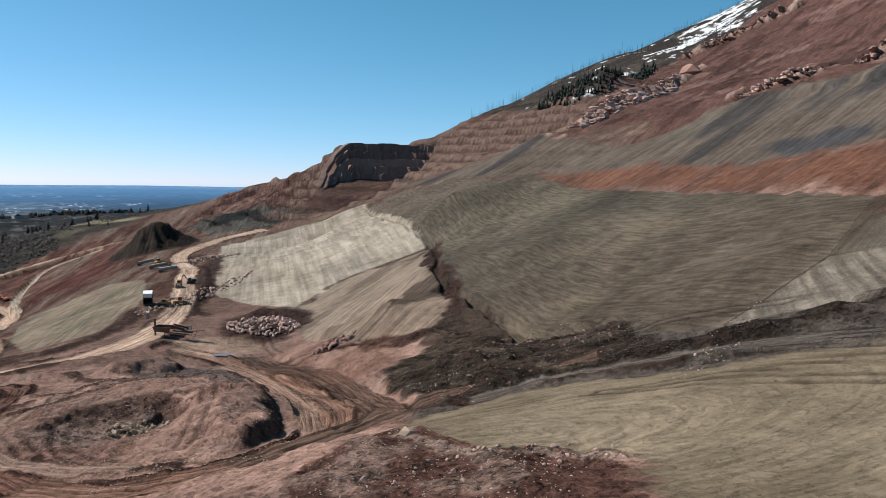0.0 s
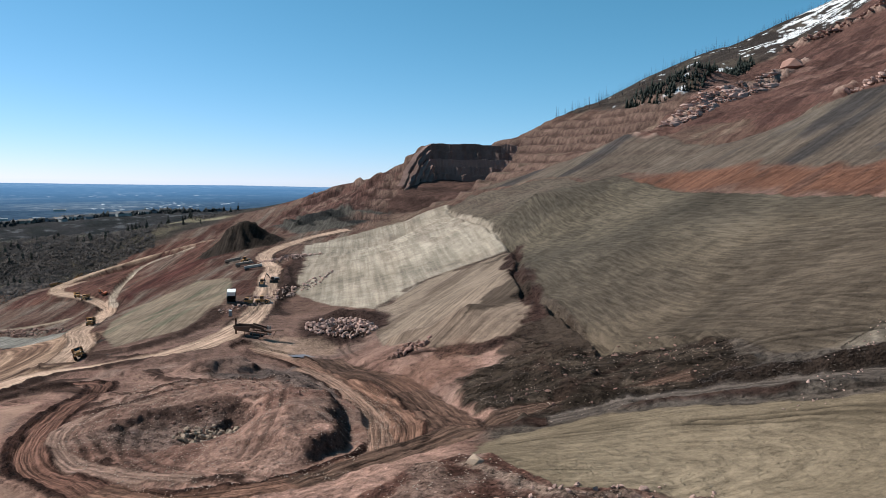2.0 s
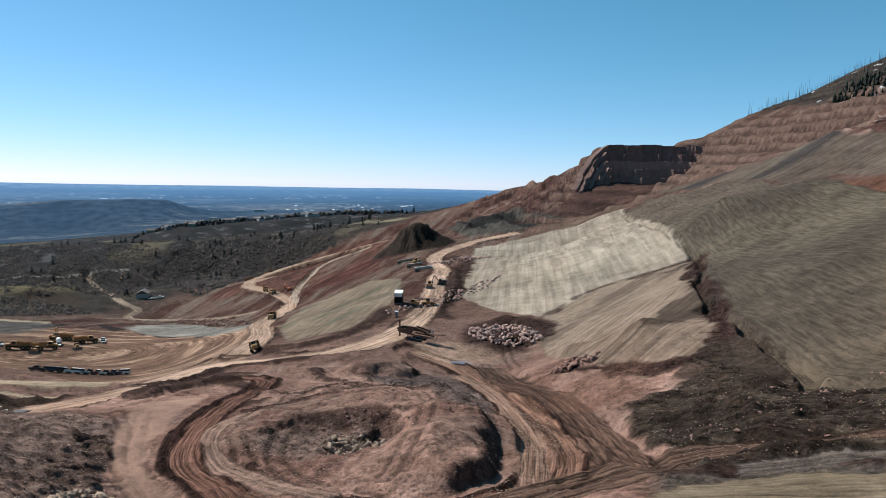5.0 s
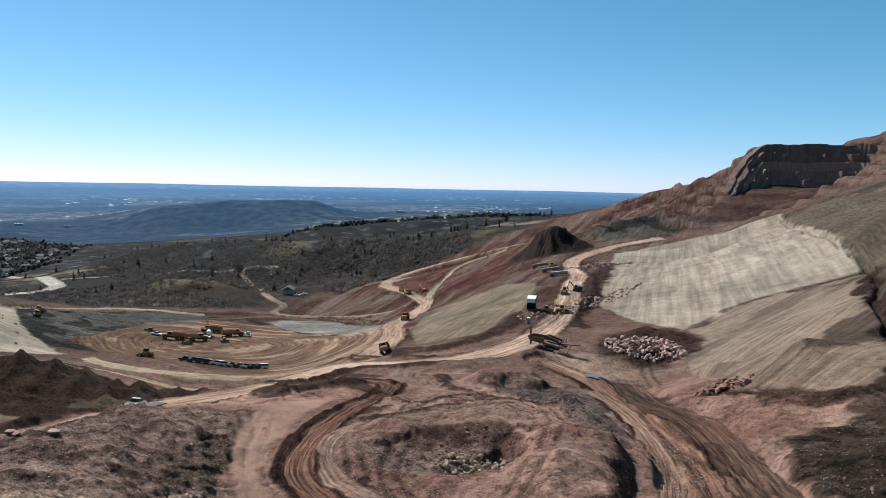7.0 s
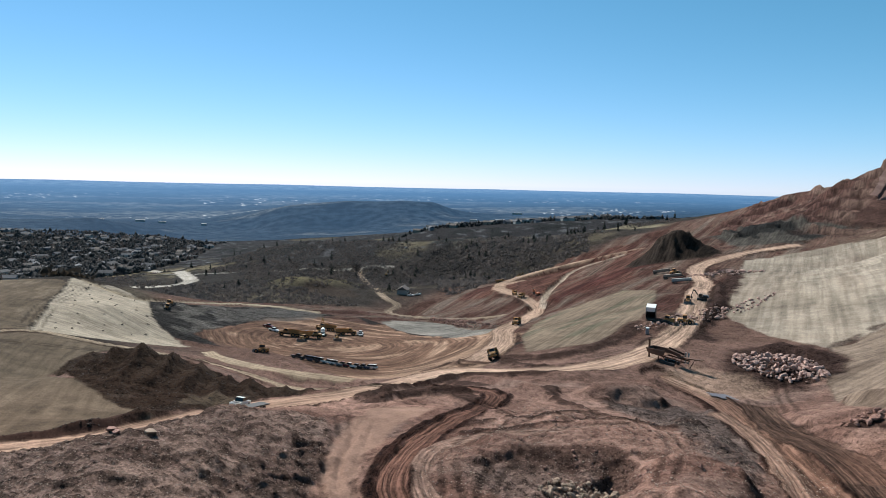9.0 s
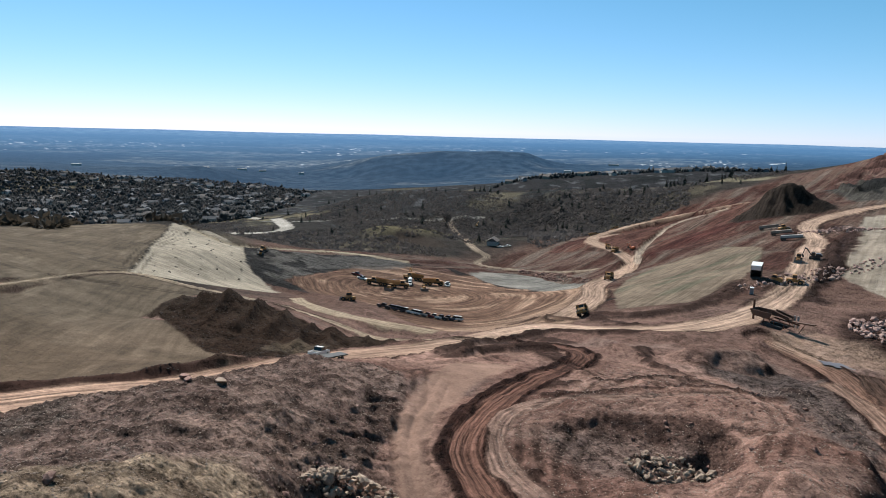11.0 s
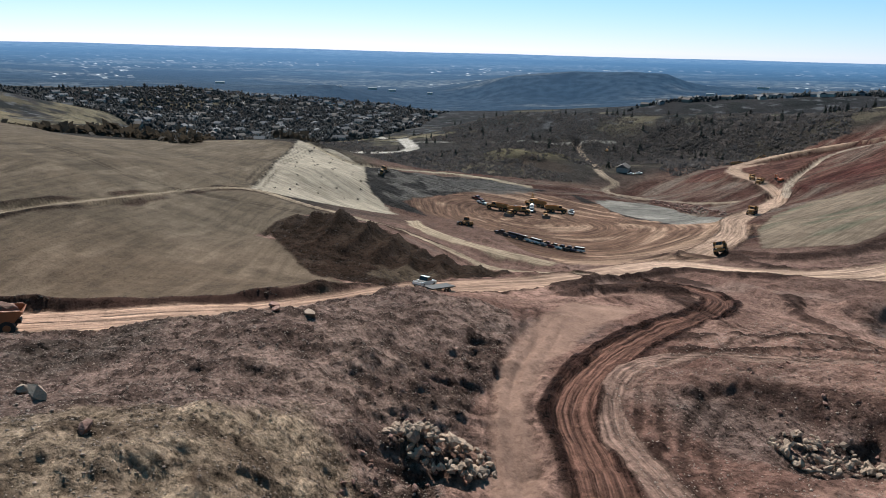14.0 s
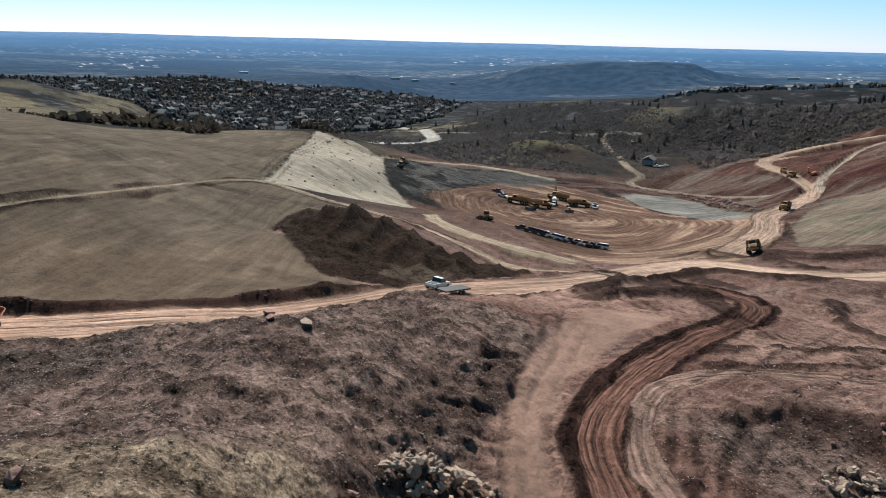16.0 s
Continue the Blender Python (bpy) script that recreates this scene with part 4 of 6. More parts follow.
    lay(soil, spoil * (1 - 0.6 * ochre) * 0.65 * smooth(0.1, 0.35, rough(x, y, 1.5, 2, 117)), (0.12, 0.084, 0.07))
    face_ = flat_line([(-50, 60), (-60, 74), (-68, 78), (-76, 87), (-86, 98)])
    steep = smooth(7, 2, np.abs(face_[0]))
    z += steep * (0.42 * rough(face_[2] + 0.5 * face_[0], face_[0] / 3.5, 1.7, 3, 101, 0.6) + 0.2 * w3)
    lay(soil, steep * (1 - floor) * smooth(0.0, 0.8, rough(face_[2] + 0.5 * face_[0], face_[0] / 3.5, 1.6, 3, 103)) * 0.8, (0.1, 0.064, 0.053))
    z += (1 - works) * smooth(200, 900, r) * 2.5 * rough(x, y, 120, 4, 105) * smooth(2500, 1800, r)
    z += hill * 1.6 * rough(sx / 3, sy, 18, 4, 107) * (1 - 0.8 * zone(GREY_SLOPE)) + red * 2.5 * np.abs(rough(sx, sy, 30, 5, 109))
    shade = 1.0 + 0.2 * w3 * np.clip(coarse + 0.3, 0, 1) + 0.13 * rough(x, y, 12, 3, 111)
    lum = soil.mean(1)
    shade = shade * 0.78 * np.clip(lum / 0.2, 0.3, 2.0) ** 0.28
    soil = soil * shade[:, None] * (1 + works[:, None] * smooth(260, 140, r)[:, None] * np.array([[0.06, -0.02, -0.05]]))
    return z, np.clip(soil, 0.01, 0.85), flow, stripe, np.clip(coarse, 0, 1)


gz, gsoil, gflow, gstripe, gcoarse = shape_ground(gx, gy)


# ---- materials ----
def material(name, colour=(0.5, 0.5, 0.5), roughness=0.6, metal=0.0, vary=0.15, size=0.5, bump=0.0, bump_size=0.1):
    """Paint, metal, stone and the like, with grain at two scales."""
    m = bpy.data.materials.new(name)
    m.use_nodes = True
    n, k = m.node_tree.nodes, m.node_tree.links
    bs = n["Principled BSDF"]
    bs.inputs["Roughness"].default_value, bs.inputs["Metallic"].default_value = roughness, metal
    geo, info = n.new("ShaderNodeTexCoord"), n.new("ShaderNodeObjectInfo")
    a, b = n.new("ShaderNodeTexNoise"), n.new("ShaderNodeTexNoise")
    a.inputs["Scale"].default_value, b.inputs["Scale"].default_value = 1 / size, 7 / size
    a.inputs["Detail"].default_value = b.inputs["Detail"].default_value = 4
    for t in (a, b):
        k.new(geo.outputs["Object"], t.inputs["Vector"])
    add = n.new("ShaderNodeMath")
    add.operation = "ADD"
    k.new(a.outputs["Fac"], add.inputs[0])
    k.new(b.outputs["Fac"], add.inputs[1])
    two = n.new("ShaderNodeMath")
    two.operation = "ADD"
    k.new(add.outputs[0], two.inputs[0])
    k.new(info.outputs["Random"], two.inputs[1])
    ramp = n.new("ShaderNodeMapRange")
    ramp.inputs["From Min"].default_value, ramp.inputs["From Max"].default_value = 0.6, 1.9
    ramp.inputs["To Min"].default_value, ramp.inputs["To Max"].default_value = 1 - vary, 1 + vary
    k.new(two.outputs[0], ramp.inputs["Value"])
    mul = n.new("ShaderNodeVectorMath")
    mul.operation = "SCALE"
    mul.inputs[0].default_value = colour
    k.new(ramp.outputs[0], mul.inputs["Scale"])
    k.new(mul.outputs[0], bs.inputs["Base Color"])
    if bump:
        t, bp = n.new("ShaderNodeTexNoise"), n.new("ShaderNodeBump")
        t.inputs["Scale"].default_value, t.inputs["Detail"].default_value = 1 / bump_size, 5
        bp.inputs["Strength"].default_value, bp.inputs["Distance"].default_value = bump, bump_size
        k.new(geo.outputs["Object"], t.inputs["Vector"])
        k.new(t.outputs["Fac"], bp.inputs["Height"])
        k.new(bp.outputs[0], bs.inputs["Normal"])
    return m


def thin_leafy(name, colour, size):
    """Twigs and needles: thin stuff that lets part of the sunlight through."""
    m = material(name, colour, 0.95, vary=0.35, size=size)
    n, k = m.node_tree.nodes, m.node_tree.links
    bs = n["Principled BSDF"]
    thin, mix = n.new("ShaderNodeBsdfTranslucent"), n.new("ShaderNodeMixShader")
    mix.inputs[0].default_value = 0.45
    k.new(bs.inputs["Base Color"].links[0].from_socket, thin.inputs["Color"])
    k.new(bs.outputs[0], mix.inputs[1])
    k.new(thin.outputs[0], mix.inputs[2])
    k.new(mix.outputs[0], n["Material Output"].inputs["Surface"])
    return m


def ground_material(name, haze_glow=0.0):
    m = bpy.data.materials.new(name)
    m.use_nodes = True
    n, k = m.node_tree.nodes, m.node_tree.links
    bs = n["Principled BSDF"]
    bs.inputs["Roughness"].default_value = 1.0
    bs.inputs["Specular IOR Level"].default_value = 0.04
    soil, flow, stripe, coarse = (n.new("ShaderNodeAttribute") for _ in range(4))
    soil.attribute_name, flow.attribute_name, stripe.attribute_name, coarse.attribute_name = "soil", "flow", "stripe", "coarse"
    geo = n.new("ShaderNodeNewGeometry")

    def math_node(op, a, b=None, c=None):
        t = n.new("ShaderNodeMath")
        t.operation = op
        for i, v in enumerate((a, b, c)):
            if v is None:
                continue
            if isinstance(v, (int, float)):
                t.inputs[i].default_value = v
            else:
                k.new(v, t.inputs[i])
        return t.outputs[0]

    def noise_node(size, detail=5, roughness=0.55, coords=None):
        t = n.new("ShaderNodeTexNoise")
        t.inputs["Scale"].default_value, t.inputs["Detail"].default_value, t.inputs["Roughness"].default_value = 1 / size, detail, roughness
        k.new(coords or geo.outputs["Position"], t.inputs["Vector"])
        return t.outputs["Fac"]

    def spread(v, lo, hi, to_lo=0.0, to_hi=1.0):
        t = n.new("ShaderNodeMapRange")
        t.inputs["From Min"].default_value, t.inputs["From Max"].default_value = lo, hi
        t.inputs["To Min"].default_value, t.inputs["To Max"].default_value = to_lo, to_hi
        k.new(v, t.inputs["Value"])
        return t.outputs[0]

    grit = coarse.outputs["Fac"]
    fine, mid, wide = spread(noise_node(0.4, 7, 0.72), 0.32, 0.68), spread(noise_node(4.0, 7, 0.72), 0.3, 0.7), spread(noise_node(45.0), 0.3, 0.7)
    pits = spread(noise_node(0.9, 6, 0.7), 0.53, 0.62)
    clods = spread(noise_node(2.6, 7, 0.72), 0.5, 0.6)
    stones = n.new("ShaderNodeTexVoronoi")
    stones.inputs["Scale"].default_value = 1 / 0.6
    k.new(geo.outputs["Position"], stones.inputs["Vector"])
    pick = n.new("ShaderNodeSeparateColor")
    k.new(stones.outputs["Color"], pick.inputs[0])
    chip = math_node("MULTIPLY", math_node("LESS_THAN", stones.outputs["Distance"], 0.24), math_node("GREATER_THAN", pick.outputs[0], 0.6))
    chip = math_node("MULTIPLY", math_node("MULTIPLY", chip, math_node("MULTIPLY_ADD", pick.outputs[1], 1.1, -0.35)), grit)
    lines = spread(noise_node(1.0, 2.5, 0.55, flow.outputs["Vector"]), 0.37, 0.63, -0.5, 0.5)
    band = math_node("MULTIPLY", lines, stripe.outputs["Fac"])
    # hollows of the bump also darkened in the colour, imitating their small shadows
    dark = math_node("MULTIPLY", math_node("ADD", math_node("MULTIPLY", pits, 0.4), math_node("MULTIPLY", clods, 0.3)), grit)
    tone = math_node("ADD", math_node("MULTIPLY_ADD", math_node("SUBTRACT", fine, 0.5), math_node("MULTIPLY_ADD", grit, 0.56, 0.28), 0.78), math_node("MULTIPLY", mid, 0.3))
    tone = math_node("ADD", tone, math_node("SUBTRACT", chip, dark))
    tone = math_node("ADD", tone, math_node("MULTIPLY_ADD", wide, 0.26, -0.06))
    tone = math_node("POWER", math_node("MAXIMUM", math_node("ADD", tone, band), 0.12), 1.25)
    mul = n.new("ShaderNodeVectorMath")
    mul.operation = "SCALE"
    k.new(soil.outputs["Color"], mul.inputs[0])
    k.new(tone, mul.inputs["Scale"])
    k.new(mul.outputs[0], bs.inputs["Base Color"])
    bp = n.new("ShaderNodeBump")
    bp.inputs["Strength"].default_value, bp.inputs["Distance"].default_value = 1.0, 0.4
    lumps = math_node("MULTIPLY", math_node("SUBTRACT", math_node("ADD", math_node("MULTIPLY", fine, 0.5), chip), math_node("MULTIPLY_ADD", pits, 0.8, math_node("MULTIPLY", clods, 0.8))), math_node("MULTIPLY_ADD", grit, 0.95, 0.06))
    k.new(math_node("ADD", lumps, math_node("MULTIPLY", band, 0.9)), bp.inputs["Height"])
    k.new(bp.outputs[0], bs.inputs["Normal"])
    if haze_glow:
        # blue emission on the far plain imitates distance haze
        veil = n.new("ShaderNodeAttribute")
        veil.attribute_name = "haze_glow"
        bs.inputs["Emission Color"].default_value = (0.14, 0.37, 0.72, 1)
        k.new(math_node("MULTIPLY", veil.outputs["Fac"], haze_glow), bs.inputs["Emission Strength"])
    return m


rr, turn_ = np.hypot(gx, gy), np.arctan2(gx, gy) * 2600


def sheet(name, first, last, mat):
    cols = len(bearing)
    pick = slice(first * cols, last * cols)
    x, y, z = gx[pick], gy[pick], gz[pick]
    idx = np.arange((last - first) * cols).reshape(-1, cols)
    nxt = np.roll(idx, -1, 1)
    quads = np.stack([idx[1:], nxt[1:], nxt[:-1], idx[:-1]], -1).reshape(-1, 4)[:, ::-1]
    me = bpy.data.meshes.new(name)
    me.vertices.add(len(x))
    me.vertices.foreach_set("co", np.stack([x, y, z], 1).ravel())
    me.loops.add(quads.size)
    me.loops.foreach_set("vertex_index", quads.ravel().astype(np.int32))
    me.polygons.add(len(quads))
    me.polygons.foreach_set("loop_start", np.arange(0, quads.size, 4, dtype=np.int32))
    me.polygons.foreach_set("use_smooth", np.ones(len(quads), bool))
    me.update(calc_edges=True)
    me.attributes.new("soil", "FLOAT_COLOR", "POINT").data.foreach_set("color", np.concatenate([gsoil[pick], np.ones((len(x), 1))], 1).ravel())
    me.attributes.new("flow", "FLOAT_VECTOR", "POINT").data.foreach_set("vector", np.concatenate([gflow[pick], np.zeros((len(x), 1))], 1).ravel())
    # strength of the haze glow, rising with distance; drawn on the backdrop only
    me.attributes.new("haze_glow", "FLOAT", "POINT").data.foreach_set("value", 0.11 + 0.34 * smooth(2200, 4700, rr[pick]) ** 1.4)
    me.attributes.new("coarse", "FLOAT", "POINT").data.foreach_set("value", gcoarse[pick])
    me.attributes.new("stripe", "FLOAT", "POINT").data.foreach_set("value", gstripe[pick])
    me.materials.append(mat)
    return tagged(new(name, me), kind="structure")


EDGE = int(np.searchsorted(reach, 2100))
# wooded plain; its blue cast and paler horizon band are haze in the colour
band = rough(turn_, rr * 2.2, 220, 5, 121)
plain = smooth(1950, 2250, rr)
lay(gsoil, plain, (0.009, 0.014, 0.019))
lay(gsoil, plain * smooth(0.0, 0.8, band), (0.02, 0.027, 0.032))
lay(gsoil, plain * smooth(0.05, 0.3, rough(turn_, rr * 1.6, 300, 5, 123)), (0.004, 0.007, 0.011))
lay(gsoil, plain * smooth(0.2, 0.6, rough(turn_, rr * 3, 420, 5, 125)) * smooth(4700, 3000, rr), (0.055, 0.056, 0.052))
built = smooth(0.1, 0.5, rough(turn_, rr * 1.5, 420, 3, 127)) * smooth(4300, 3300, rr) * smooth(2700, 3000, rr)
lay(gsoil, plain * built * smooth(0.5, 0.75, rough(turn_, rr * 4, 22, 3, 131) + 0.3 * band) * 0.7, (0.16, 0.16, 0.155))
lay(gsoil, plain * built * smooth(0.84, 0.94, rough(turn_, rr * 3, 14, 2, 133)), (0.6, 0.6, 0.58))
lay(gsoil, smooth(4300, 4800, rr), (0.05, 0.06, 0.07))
for poly in ([(-2249, 1410), (-2168, 1529), (-2020, 1647), (-1896, 1804), (-1798, 1901), (-1705, 1917), (-1630, 1811), (-1768, 1689)], [(-2191, 1173), (-2322, 1334), (-2254, 1437), (-2060, 1455), (-1954, 1252), (-2002, 1115)]):
    lay(gsoil, smooth(-40, 30, inside(gx, gy, poly) + 60 * band) * 0.92, (0.014, 0.02, 0.026))
gflow = np.where(plain[:, None] > 0.5, np.stack([turn_ / 40, rr / 30], 1), gflow)
gstripe = np.where(plain > 0.5, 1.3, gstripe)
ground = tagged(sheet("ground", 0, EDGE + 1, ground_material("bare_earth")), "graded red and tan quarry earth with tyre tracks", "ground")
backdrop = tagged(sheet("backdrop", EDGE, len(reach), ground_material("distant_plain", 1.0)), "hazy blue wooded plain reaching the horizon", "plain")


# ---- heights on the built ground ----
COLS = len(bearing)
GZ = gz.reshape(len(reach), COLS)


def ground_at(x, y):
    """Height of the ground sheet inside the finely drawn sector."""
    x, y = np.atleast_1d(np.asarray(x, float)), np.atleast_1d(np.asarray(y, float))
    r = np.hypot(x - MID[0], y - MID[1])
    b = np.arctan2(-(x - MID[0]), y - MID[1])
    i = np.clip(np.interp(r, reach, np.arange(len(reach))), 0, len(reach) - 1.001)
    j = np.clip((b - bearing[0]) / (bearing[1] - bearing[0]), 0, FINE - 1.001)
    i0, j0 = i.astype(int), j.astype(int)
    u, v = i - i0, j - j0
    return (GZ[i0, j0] * (1 - v) + GZ[i0, j0 + 1] * v) * (1 - u) + (GZ[i0 + 1, j0] * (1 - v) + GZ[i0 + 1, j0 + 1] * v) * u


def gz1(x, y):
    return float(ground_at(x, y)[0])


# ---- shared materials ----
YELLOW = material("yellow_paint", (0.31, 0.155, 0.05), 0.7, vary=0.25, size=1.5)
RUSTY = material("dusty_orange_paint", (0.27, 0.095, 0.04), 0.6, vary=0.3, size=1.5)
ORANGE_PAINT = material("orange_paint", (0.42, 0.10, 0.03), 0.45, vary=0.2, size=1.5)
BLACK = material("black_rubber", (0.022, 0.021, 0.02), 0.85, vary=0.3, size=0.6)
STEEL = material("dull_steel", (0.16, 0.15, 0.14), 0.5, 0.6, vary=0.25)
DARK_STEEL = material("dark_steel", (0.04, 0.037, 0.034), 0.6, 0.3, vary=0.3)
RUST = material("rusty_steel", (0.095, 0.05, 0.032), 0.8, 0.2, vary=0.4, size=1.0, bump=0.3, bump_size=0.1)
DUSTY = material("dusty_steel", (0.2, 0.16, 0.13), 0.9, vary=0.25, size=1.5)
WHITE = material("white_paint", (0.74, 0.74, 0.72), 0.35, vary=0.06, size=1.2)
GREY_PAINT = material("grey_paint", (0.27, 0.27, 0.28), 0.45, vary=0.1)
NAVY = material("dark_blue_paint", (0.03, 0.045, 0.08), 0.3, vary=0.1)
DARK_PAINT = material("black_paint", (0.02, 0.02, 0.022), 0.3, vary=0.1)
MAROON = material("dark_red_paint", (0.13, 0.02, 0.018), 0.3, vary=0.1)
GLASS = material("tinted_glass", (0.02, 0.026, 0.03), 0.06, vary=0.05)
SOIL_LOAD = material("loaded_earth", (0.14, 0.075, 0.055), 0.95, vary=0.35, size=0.5, bump=0.8, bump_size=0.25)
LAMP_GLASS = material("lamp_glass", (0.7, 0.68, 0.6), 0.15, vary=0.05)
PALE_ROCK = material("pale_boulder", (0.31, 0.225, 0.165), 0.9, vary=0.35, size=0.8, bump=0.6, bump_size=0.2)
PINK_ROCK = material("pink_granite", (0.33, 0.215, 0.18), 0.9, vary=0.4, size=0.8, bump=0.6, bump_size=0.2)
RED_ROCK = material("red_sandstone", (0.21, 0.115, 0.09), 0.92, vary=0.4, size=1.0, bump=0.6, bump_size=0.3)
STONE = material("loose_stone", (0.34, 0.26, 0.21), 0.95, vary=0.5, size=0.7)
BARK = material("bark", (0.06, 0.045, 0.035), 0.95, vary=0.3)
CHAR = material("charred_wood", (0.05, 0.042, 0.04), 0.95, vary=0.3)
NEEDLES = thin_leafy("pine_needles", (0.026, 0.034, 0.028), 1.2)
TOWN_TREES = thin_leafy("town_trees", (0.05, 0.053, 0.056), 6.0)
TWIGS = thin_leafy("bare_scrub", (0.088, 0.077, 0.073), 9.0)
ROOF_GREY = material("grey_shingles", (0.065, 0.068, 0.078), 0.9, vary=0.3, size=3)
ROOF_BROWN = material("brown_shingles", (0.085, 0.07, 0.064), 0.9, vary=0.3, size=3)
WALL_TAN = material("tan_siding", (0.2, 0.18, 0.15), 0.85, vary=0.15, size=3)
WALL_GREY = material("grey_siding", (0.17, 0.18, 0.2), 0.85, vary=0.15, size=3)
WALL_PALE = material("pale_stucco", (0.34, 0.33, 0.31), 0.85, vary=0.1, size=3)
PUDDLE = material("muddy_water", (0.13, 0.1, 0.09), 0.3, vary=0.1)


# ---- building helpers ----
def box(bm, sx, sy, sz, at=(0, 0, 0), turn=(0, 0, 0), taper=1.0, bevel=0.0):
    """A box standing on its base centre, its top scaled by taper."""
    got = bmesh.ops.create_cube(bm, size=1)["verts"]
    for v in got:
        k = taper if v.co.z > 0 else 1.0
        v.co = Vector((v.co.x * sx * k, v.co.y * sy * k, (v.co.z + 0.5) * sz))
    if bevel:
        edges = list({e for v in got for e in v.link_edges})
        got = bmesh.ops.bevel(bm, geom=edges, offset=bevel, segments=1, affect="EDGES")["verts"]
    bmesh.ops.transform(bm, matrix=pose(*at, *turn), verts=got)
    return got


def tube(bm, r, length, at=(0, 0, 0), turn=(0, 0, 0), sides=10, r2=None):
    """A cylinder or cone from its base centre along its own z."""
    got = bmesh.ops.create_cone(bm, cap_ends=True, segments=sides, radius1=r, radius2=r if r2 is None else r2, depth=length)["verts"]
    bmesh.ops.transform(bm, matrix=pose(*at, *turn) @ Matrix.Translation((0, 0, length / 2)), verts=got)
    return got


def bar(bm, a, b, w, h):
    """A square beam from a to b."""
    a, b = Vector(a), Vector(b)
    d = b - a
    got = bmesh.ops.create_cube(bm, size=1)["verts"]
    bmesh.ops.scale(bm, vec=(w, h, d.length), verts=got)
    m = Matrix.Translation((a + b) / 2) @ d.to_track_quat("Z", "Y").to_matrix().to_4x4()
    bmesh.ops.transform(bm, matrix=m, verts=got)
    return got


def prism(bm, outline, width, at=(0, 0, 0)):
    """An outline in the x-z plane, given width along y, centred on it."""
    fs = [bm.verts.new((x + at[0], at[1] - width / 2, z + at[2])) for x, z in outline]
    bs = [bm.verts.new((x + at[0], at[1] + width / 2, z + at[2])) for x, z in outline]
    bm.faces.new(fs)
    bm.faces.new(bs[::-1])
    for i in range(len(fs)):
        j = (i + 1) % len(fs)
        bm.faces.new((fs[j], fs[i], bs[i], bs[j]))


def mesh_of(name, bm, mat, smooth_faces=False):
    bmesh.ops.recalc_face_normals(bm, faces=bm.faces)
    me = bpy.data.meshes.new(name)
    for f in bm.faces:
        f.smooth = smooth_faces
    bm.to_mesh(me)
    bm.free()
    me.materials.append(mat)
    return me


def part(name, bm, mat, parent, label="", at=None):
    ob = new(name, mesh_of(name, bm, mat))
    ob.parent = parent
    if at:
        ob.location = at
    if label:
        ob["label"] = label
    return ob


def twin(ob, at, parent=None, turn=0.0):
    """A part like another, sharing its mesh (and its own sub-parts)."""
    o = ob.copy()
    scene.collection.objects.link(o)
    o.location = at
    o.rotation_euler = (0, 0, radians(turn))
    if parent:
        o.parent = parent
    for c in ob.children:
        k = c.copy()
        scene.collection.objects.link(k)
        k.parent = o
    return o


def thing(name, label, category, group=""):
    return tagged(new(name), label, category, group)


def stand(ob, x, y, heading=0.0, lift=0.0, along_slope=2.5):
    """Put a thing on the ground, facing heading (degrees, 0 = +x), leaning with the slope."""
    h = radians(heading)
    dx, dy = math.cos(h) * along_slope, math.sin(h) * along_slope
    zf, zb = gz1(x + dx, y + dy), gz1(x - dx, y - dy)
    zl, zr = gz1(x - dy, y + dx), gz1(x + dy, y - dx)
    fwd = Vector((2 * dx, 2 * dy, zf - zb)).normalized()
    left = Vector((-2 * dy, 2 * dx, zl - zr)).normalized()
    up = fwd.cross(left).normalized()
    left = up.cross(fwd)
    z = min(gz1(x, y), (zf + zb) / 2, (zl + zr) / 2) + lift
    m = Matrix.Identity(4)
    for i in range(3):
        m[i][0], m[i][1], m[i][2] = fwd[i], left[i], up[i]
    m.translation = (x, y, z)
    ob.matrix_basis = m
    return m


def wheel(parent, r, w, places, hub):
    """Wheels: one tyre with its rim, then twins of it."""
    first = None
    for at in places:
        if first is None:
            bm = bmesh.new()
            tube(bm, r, w, (0, w / 2, 0), (90, 0, 0), 16)
            tube(bm, r * 0.93, w * 1.06, (0, w * 0.53, 0), (90, 0, 0), 16)
            first = part("wheel", bm, BLACK, parent, "black rubber tyre", at)
            bm = bmesh.new()
            tube(bm, r * 0.5, w * 1.14, (0, w * 0.57, 0), (90, 0, 0), 12)
            tube(bm, r * 0.2, w * 1.3, (0, w * 0.65, 0), (90, 0, 0), 8)
            part("rim", bm, hub, first)
        else:
            twin(first, at)


